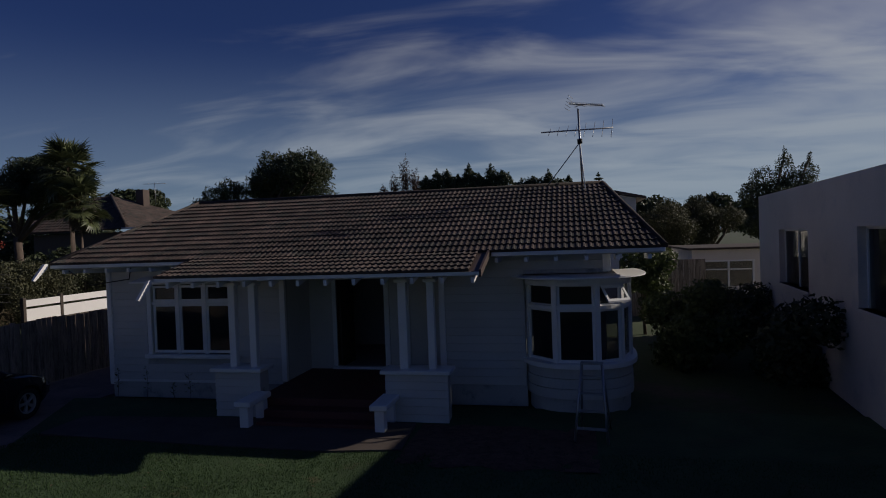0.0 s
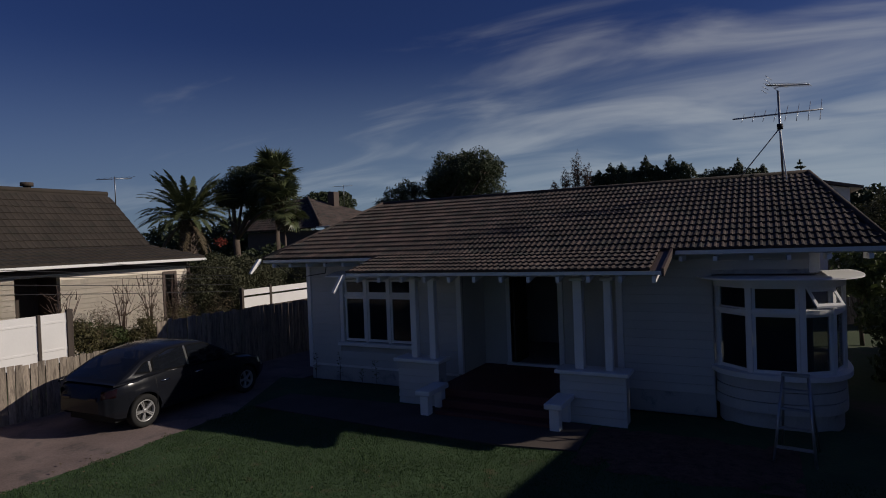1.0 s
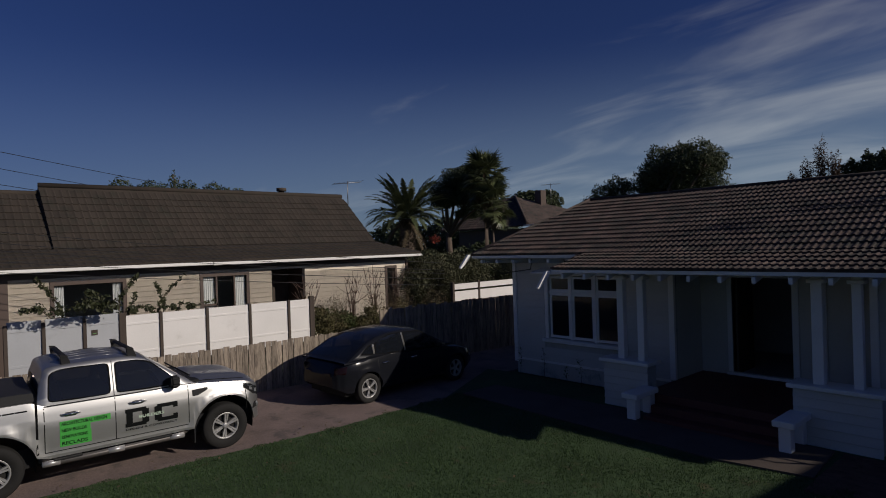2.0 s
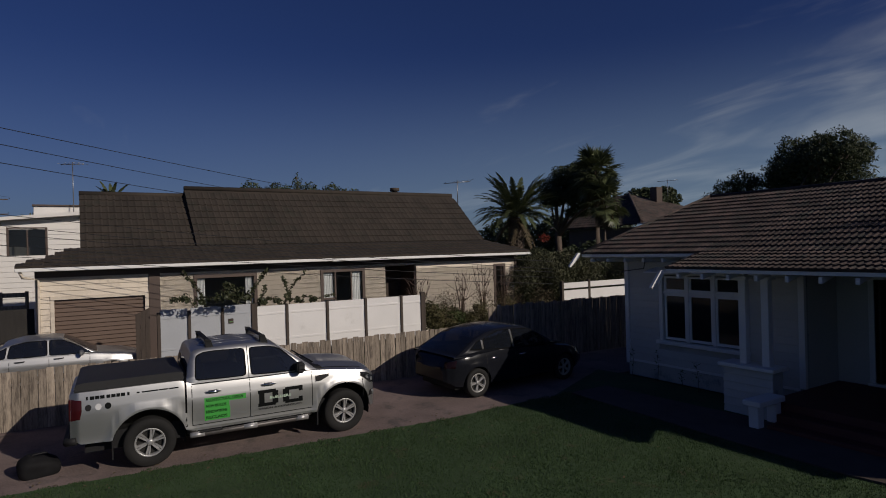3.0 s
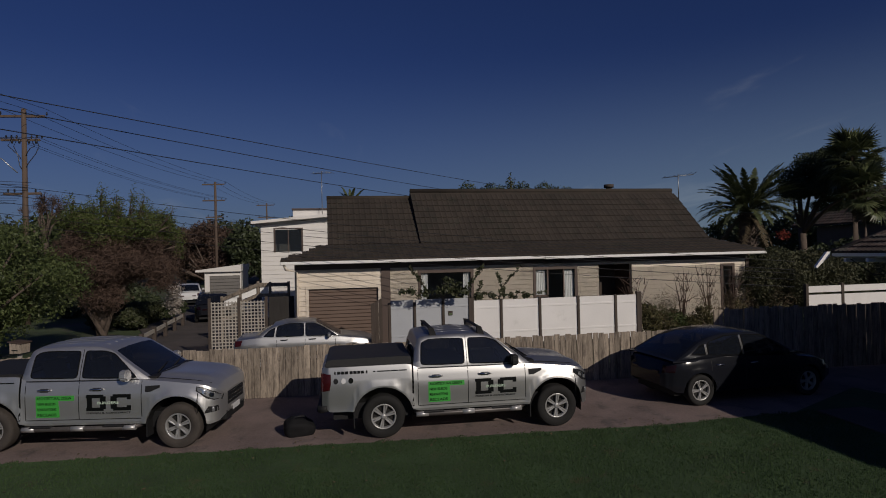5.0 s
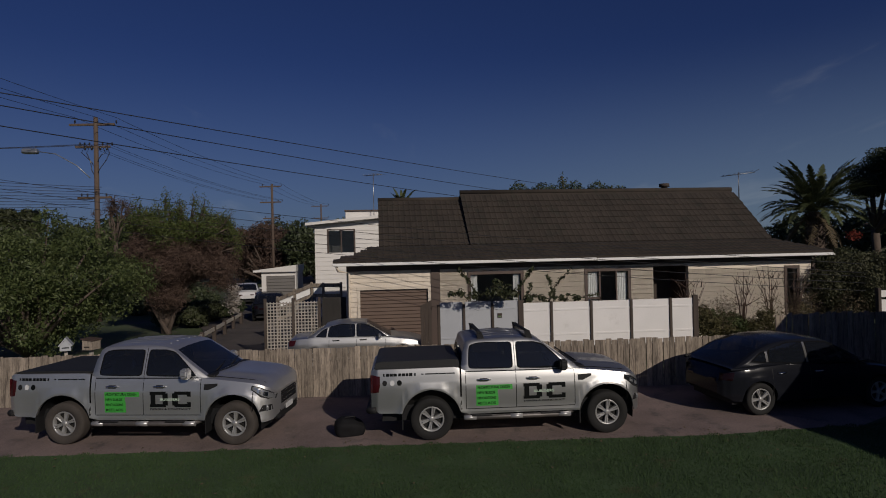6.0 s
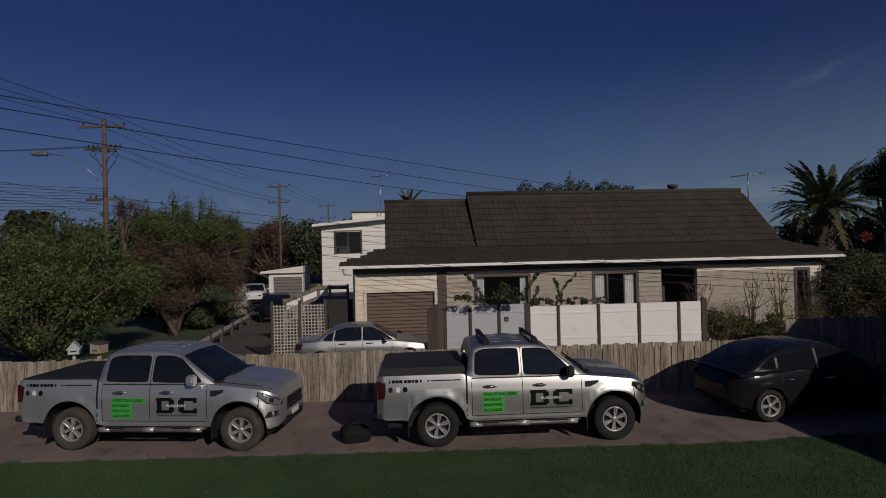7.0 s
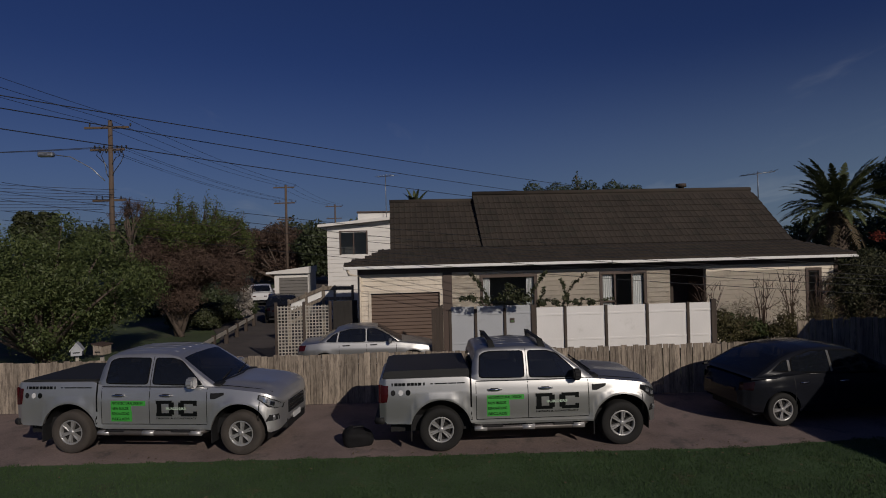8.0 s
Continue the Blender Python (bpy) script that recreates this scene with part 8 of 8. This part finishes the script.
boxed("side_wall", M_WHITE_BOARD, lg, (-38.4, -35.4, -6.86, -6.66, 0, 2.48))
boxed("side_wall", M_WHITE_BOARD, lg, (-38.4, -35.4, -5.12, -4.92, 0, 2.48))
bm = fresh()
prism(bm, [(-7.3, 2.49), (-7.3, 2.60), (-4.87, 2.88), (-4.87, 2.49)], "x", -38.6, -35.0)
part("roof", bm, M_WHITE_BOARD, lg)
for k in range(12):
    boxed("door_slat", M_SLAT, lg, (-35.30, -35.24, -6.6, -4.97, 0.02 + 0.187 * k, 0.195 + 0.187 * k), 0.015)
boxed("door_backing", M_TRIM, lg, (-35.36, -35.30, -6.6, -4.97, 0, 2.26))
M_WHITE_CAR = material("white_car_paint", (0.62, 0.62, 0.62), 0.3, vary=0.04, bump=0.0, coat=0.5, local=True)
small_car("parked_hatchback", HATCH, (-45.5, -9.9, 0.0), 100.0, M_WHITE_CAR, "white hatchback parked on the side street",
          [(0.02, 1.0), (0.5, 0.985), (0.98, 0.975), (0.62, 1.2), (0.34, 1.36), (0.02, 1.395)],
          [(-0.9, 1.02), (-0.4, 1.0), (-0.05, 1.0), (-0.05, 1.395), (-0.5, 1.385), (-0.85, 1.28)],
          [(-1.35, 1.07), (-0.97, 1.03), (-0.93, 1.24), (-1.12, 1.2)], "red")
small_car("parked_hatchback", HATCH, (-33.6, -6.15, 0.0), 100.0, M_CAR_BLACK, "dark hatchback parked on the side street",
          [(0.02, 1.0), (0.5, 0.985), (0.98, 0.975), (0.62, 1.2), (0.34, 1.36), (0.02, 1.395)],
          [(-0.9, 1.02), (-0.4, 1.0), (-0.05, 1.0), (-0.05, 1.395), (-0.5, 1.385), (-0.85, 1.28)],
          [(-1.35, 1.07), (-0.97, 1.03), (-0.93, 1.24), (-1.12, 1.2)], "red")

# side street, neighbour's drive
bm = fresh()
prism(bm, [(-120, -14.0), (-120, -7.5), (-40, -4.0), (-24.0, -1.5), (-21.2, -1.4), (-21.2, 2.2), (-16.2, 2.2), (-16.2, -6.8), (-26, -7.3), (-40, -12.5)], "z", -0.2, 0.004)
side_road = whole("side_road", bm, M_ROAD, "grey asphalt side street and neighbour's driveway", "road", kind="structure", at=Matrix())

bm = fresh()
box(bm, -18.66, -16.2, -3.3, 1.9, -0.15, 0.19, 0.03)
whole("driveway_apron", bm, M_ROAD, "raised grey asphalt apron before the neighbour's garage", "driveway", kind="structure", at=Matrix())

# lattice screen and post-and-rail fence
# gate colour taken near black to stand in for shade
M_GATE = material("shade_dark_timber", (0.026, 0.023, 0.021), 0.85, vary=0.3, scale=2, fine=20, bump=0.3, stretch=(4, 4, 1))
M_LATTICE = material("weathered_lattice", (0.36, 0.33, 0.285), 0.85, vary=0.2, scale=3, fine=30, bump=0.2)
lt = thing("lattice_screen", (-20.0, -2.95, 0.0), 0, "weathered timber lattice screen beside the neighbour's driveway", "lattice screen")
for a, b in ((-0.82, 0.0), (0.08, 0.85)):
    bm = fresh()
    k = a
    while k <= b:
        box(bm, -0.008, 0.008, k, k + 0.035, 0.2, 1.88)
        k += 0.105
    part("upright_slats", bm, M_LATTICE, lt, kind="stuff")
    bm = fresh()
    z = 0.24
    while z < 1.88:
        box(bm, 0.008, 0.02, a, b, z, z + 0.035)
        z += 0.105
    part("cross_slats", bm, M_LATTICE, lt, kind="stuff")
for y in (-0.86, 0.04, 0.89):
    boxed("post", M_DARK_WOOD, lt, (-0.05, 0.05, y - 0.045, y + 0.045, 0, 2.0), 0.006)
rf = thing("ramp_balustrade", (-24.0, -2.9, 0.0), 0, "weathered grey timber balustrade rising beside a ramp", "balustrade", in_world=True)
for y, z in ((-4.1, 1.80), (-3.42, 2.08), (-2.75, 2.34), (-2.3, 2.30), (-1.6, 2.30)):
    boxed("post", M_PALING, rf, (-24.06, -23.98, y - 0.05, y + 0.05, 0, z), 0.008)
for drop, deep in ((0.0, 0.15), (0.42, 0.13), (0.80, 0.13)):
    for (ya, za), (yb, zb) in (((-4.12, 1.74), (-2.75, 2.28)), ((-2.75, 2.28), (-1.6, 2.26))):
        bm = fresh()
        prism(bm, [(ya, za - drop - deep), (yb, zb - drop - deep), (yb, zb - drop), (ya, za - drop)], "x", -23.98, -23.94)
        part("rail", bm, M_PALING, rf)
for ya, za, yb, zb in ((-4.02, 1.63, -3.48, 1.85), (-3.36, 1.90, -2.82, 2.11), (-2.68, 2.13, -2.36, 2.12)):
    bm = fresh()
    prism(bm, [(ya, za - 0.26), (yb, zb - 0.26), (yb, zb), (ya, za)], "x", -24.03, -24.01)
    part("infill_board", bm, M_WHITE, rf, "white sheet infill between the rails")
low = thing("low_rail_fence", (-26, -7.3, 0), 0, "low mossy timber rail fence along the verge", "fence", in_world=True)
for k in range(6):
    x = -21.0 - 2.0 * k
    y = -6.6 - 0.1 * k
    boxed("post", M_DARK_WOOD, low, (x - 0.07, x + 0.07, y - 0.07, y + 0.07, 0, 0.62), 0.01)
bm = fresh()
box(bm, 0, 10.2, -0.03, 0.03, 0.42, 0.56)
for v in bm.verts:
    t = v.co.x / 10.2
    v.co.x = -20.9 - 10.2 * t
    v.co.y += -6.6 - 0.5 * t
part("rail", bm, M_LATTICE, low)
# added gate fills the shaded gap beside the garage
boxed("dark_gate", M_GATE, thing("side_gate", (0, 0, 0), 0, "timber gate coloured near-black for the shade beside the neighbour's garage", "gate"), (-21.3, -21.22, -2.1, -1.25, 0.0, 1.9), 0.006)

# letterboxes behind the fence; the gabled one's white is greyed to stand for shade
for k, (y, mat, lab) in enumerate(((-8.6, M_PANEL_GREY, "small white gabled letterbox on a post, greyed for shade"), (-7.95, M_PALING, "small weathered letterbox on a post"))):
    lb = thing("letterbox", (-17.2, y, 0.0), 20 - 35 * k, lab, "letterbox")
    boxed("post", M_LATTICE, lb, (-0.04, 0.04, -0.04, 0.04, 0, 0.95), 0.005)
    bm = fresh()
    prism(bm, [(-0.13, 0.95), (0.13, 0.95), (0.13, 1.12), (0, 1.28), (-0.13, 1.12)] if k == 0 else [(-0.14, 0.95), (0.14, 0.95), (0.15, 1.2), (-0.14, 1.24)], "x", -0.17, 0.17)
    part("box", bm, mat, lb)
    bm = fresh()
    prism(bm, [(-0.17, 1.09), (-0.15, 1.07), (0, 1.27), (0.15, 1.07), (0.17, 1.09), (0, 1.31)] if k == 0 else [(-0.17, 1.24), (0.18, 1.2), (0.18, 1.23), (-0.17, 1.27)], "x", -0.2, 0.2)
    part("lid", bm, M_BROWN if k else M_PANEL_GREY, lb)
    boxed("slot", M_TRIM, lb, (0.171, 0.175, -0.08, 0.08, 1.02, 1.05))

# ---- far tiled house with a chimney ----
fh = thing("far_house", (-31, 38, 0), 0, "far house with a hipped brown tiled roof and a chimney", "house", in_world=True)
boxed("wall", M_BROWN, fh, (-36.5, -24.5, 34.4, 43, 0, 4.5))
bm = fresh()
roof_slab(bm, [(-38.2, 33.8, 4.6), (-28.5, 33.8, 4.75), (-33.3, 38.0, 7.3), (-35.0, 38.0, 7.3)], 0.08)
roof_slab(bm, [(-28.5, 33.8, 4.75), (-26.0, 43.5, 4.75), (-33.3, 38.2, 7.3)], 0.08)
part("roof", bm, M_TILE_REST, fh)
up = Vector((0, 4.2, 2.6))
rows_on(fh, Vector((-38.2, 33.78, 4.66)), Vector((1, 0, 0)), up.normalized(), 9.7, up.length, 0.3, 0.36, lambda u, v: 3.2 * v < u < 9.7 - 4.8 * v, M_TILE_REST, 0.04)
boxed("gutter", M_WHITE, fh, (-28.9, -27.6, 33.7, 33.8, 4.66, 4.76), 0.01)
bm = fresh()
tube(bm, [(-28.5, 33.75, 4.84), (-33.3, 38.0, 7.36)], 0.12, 6)
part("hip_cap", bm, M_TILE, fh)
boxed("chimney", M_BROWN, fh, (-31.95, -31.3, 38.9, 39.6, 5.2, 7.75), 0.02, "brown brick chimney")
aerial((-31.5, 40.5, 6.8), 20, 1.6, 0.8, 5, 0.6, "television aerial on the far tiled roof")
nh = thing("white_gable_house", (4.2, 30, 0), 0, "white house end with a low dark roof behind the ridge", "house", in_world=True)
boxed("wall", M_WHITE_BOARD, nh, (0.6, 2.9, 30, 36, 0, 4.85))
bm = fresh()
prism(bm, [(0.3, 5.6), (0.3, 5.72), (3.35, 5.0), (3.35, 4.88)], "y", 29.7, 36.4)
part("roof", bm, M_BROWN, nh)
bm = fresh()
prism(bm, [(0.6, 4.85), (2.9, 4.85), (2.9, 4.95), (0.6, 5.5)], "y", 30.01, 30.2)
part("gable", bm, M_WHITE_BOARD, nh)

# ---- garage and fence at the end of the side yard ----
yg = thing("yard_garage", (6.0, 26.5, 0), 0, "plain grey flat-roofed garage at the end of the yard", "garage", in_world=True)
bm = fresh()
YH = (5.05, 6.9, 1.0, 2.0)
wall_with_holes(bm, "x", 26.0, 0.15, 4.6, 9.5, 0, 2.5, [YH])
part("wall", bm, M_RENDER_WALL, yg)
boxed("side_wall", M_RENDER_WALL, yg, (4.6, 4.75, 26.15, 31, 0, 2.5))
boxed("flat_roof", M_DARK_WOOD, yg, (4.4, 9.7, 25.8, 31.2, 2.5, 2.58), 0.01)
w3 = boxed("window", M_WHITE, yg, (YH[0] - 0.05, YH[1] + 0.05, 25.96, 26.05, YH[3], YH[3] + 0.06))
for x in (YH[0], (YH[0] + YH[1]) / 2, YH[1]):
    boxed("window_frame", M_WHITE, w3, (x - 0.035, x + 0.035, 25.96, 26.05, YH[2], YH[3]))
boxed("transom", M_WHITE, w3, (YH[0], YH[1], 25.96, 26.05, 1.66, 1.71))
boxed("pane", M_GLASS, w3, (YH[0], YH[1], 26.03, 26.04, YH[2], YH[3]))
boxed("inner_wall", M_INSIDE, yg, (4.8, 9.4, 28, 28.1, 0, 2.4))
yf = thing("yard_fence", (3.5, 24.5, 0), 0, "grey board fence across the side yard", "fence", in_world=True)
for k in range(16):
    x = 1.6 + 0.2 * k
    boxed("board", M_PALING, yf, (x, x + 0.19, 24.5, 24.52 + 0.006 * (k % 2), 0, 2.2), 0.003)

# ---- sloping boards at the eave ends, loose cable ----
for x, y, z in ((-11.67, EAVE_Y - 0.07, 3.12), (-8.13, PORCH[2] - 0.06, 2.78)):
    bm = fresh()
    prism(bm, [(y, z), (y - 0.02, z - 0.10), (y - 0.36, z - 0.37), (y - 0.40, z - 0.34), (y - 0.09, z + 0.0)], "x", x - 0.03, x + 0.03)
    part("eave_stay", bm, M_WHITE, house, "sunlit white sloping board at the eave's end")
bm = fresh()
tube(bm, [(-11.2, 11.32, 2.95), (-10.9, 11.6, 2.6), (-9.9, 11.6, 2.72), (-9.6, 11.3, 2.98)], 0.012, 5)
whole("loose_cable", bm, M_WIRE, "loose black cable hanging below the eave", "cable", at=Matrix())

# weeds and young plants at the foot of the wall
rw = random.Random(21)
for k, (x, y, h) in enumerate(((-10.3, 11.55, 0.75), (-9.5, 11.5, 0.8), (-8.35, 11.4, 0.7), (-8.9, 11.62, 0.4))):
    weed = thing("weed", (x, y, 0.0), 40 * k, "thin weed growing at the foot of the wall", "plant", "weeds along the house wall")
    bm = fresh()
    tube(bm, [(0, 0, -0.02), (0.03, 0.02, h * 0.5), (0.0, 0.05, h)], 0.008, 5, 0.003)
    part("stem", bm, M_BARK, weed)
    bm = fresh()
    for j in range(16):
        z = h * (0.35 + 0.65 * j / 16)
        a = j * 2.4
        d = Vector((math.cos(a), math.sin(a), rw.uniform(0.1, 0.5))) * rw.uniform(0.08, 0.15)
        s = Vector((-math.sin(a), math.cos(a), 0)) * 0.02
        c = Vector((0, 0.03, z))
        quad(bm, c, c + d * 0.5 + s, c + d, c + d * 0.5 - s)
    part("leaves", bm, L_BUSH, weed)
# a few fallen leaves on the lawn and the driveway
vs, fs = [], []
for k in range(260):
    y = rw.uniform(-6.5, 8.6)
    x = rw.uniform(-10.8, -2.5) if k % 3 else edge_x(min(y, 8.0)) + rw.gauss(0, 0.25)
    a, s = rw.uniform(0, 6.28), rw.uniform(0.018, 0.04)
    z = 0.085 if x > edge_x(min(y, 8.0)) + 0.3 else 0.05
    b = len(vs)
    for q in range(4):
        r = s if q % 2 == 0 else s * 0.55
        vs.append((x + r * math.cos(a + q * 1.5708), y + r * math.sin(a + q * 1.5708), z + rw.uniform(-0.008, 0.012)))
    fs.append((b, b + 1, b + 2, b + 3))
leaf_litter = new("fallen_leaves", raw_mesh("fallen_leaves", vs, fs, L_DRY))
tagged(leaf_litter, "dry brown fallen leaves scattered on the lawn edge", "leaves", kind="stuff")

# dark timber screen between the garage and the panel fence
ds = thing("timber_screen", (-15.35, 1.14, 0.0), 0, "dark stained timber screen with a sloping top beside the grey panels", "screen")
for k in range(3):
    bm = fresh()
    y0 = -0.15 + 0.1 * k
    prism(bm, [(y0, 0.0), (y0 + 0.095, 0.0), (y0 + 0.095, 2.02 + 0.05 * (k + 1)), (y0, 2.02 + 0.05 * k)], "x", -0.012, 0.012)
    part("board", bm, M_DARK_WOOD, ds)
for z in (0.5, 1.7):
    boxed("rail", M_DARK_WOOD, ds, (-0.05, -0.012, -0.15, 0.145, z, z + 0.07))

# ---- roof tiles ----
XP = Vector((1, 0, 0))
slope = Vector((0, RIDGE_Y - EAVE_Y, RIDGE_Z - EAVE_Z))
SL = slope.length
tile_slope(roof, M_TILE, M_TILE_REST, Vector((EXL, EAVE_Y - 0.03, EAVE_Z + 0.005)), XP, slope.normalized(), EXR - EXL, SL, 0.235, 0.285,
           lambda u, v: (RXL - EXL) * v / SL < u < (EXR - EXL) - (EXR - RXR) * v / SL and v < SL, lambda u, v: v < 1.3 and u > 3.4, limit=196)
pslope = Vector((0, EAVE_Y - PORCH[2], EAVE_Z - PORCH[3]))
tile_slope(roof, M_TILE, M_TILE_REST, Vector((PORCH[0], PORCH[2] - 0.04, PORCH[3] + 0.005)), XP, pslope.normalized(), PORCH[1] - PORCH[0] - 0.2, pslope.length, 0.235, 0.2475,
           lambda u, v: True, lambda u, v: True, limit=104)
bm = fresh()
tube(bm, [(RXL, RIDGE_Y, RIDGE_Z + 0.02), (RXR, RIDGE_Y, RIDGE_Z + 0.02)], 0.06, 8)
part("ridge_cap", bm, M_TILE, house)
for a, b in (((EXL, EAVE_Y, EAVE_Z + 0.03), (RXL, RIDGE_Y, RIDGE_Z + 0.03)), ((EXR, EAVE_Y, EAVE_Z + 0.03), (RXR, RIDGE_Y, RIDGE_Z + 0.03))):
    bm = fresh()
    tube(bm, [a, b], 0.055, 8)
    part("hip_cap", bm, M_TILE, house)

# the panel fence, its climbers and the dark screen stand near the house, their feet in the bank
BANK = Matrix.Translation((0.02, 0.0, -0.32)) @ Matrix.Scale(1.094, 4)
for ob in [pf, ds] + [o for o in scene.objects if o.name.startswith("leafy_climber")]:
    ob.matrix_basis = BANK @ ob.matrix_basis
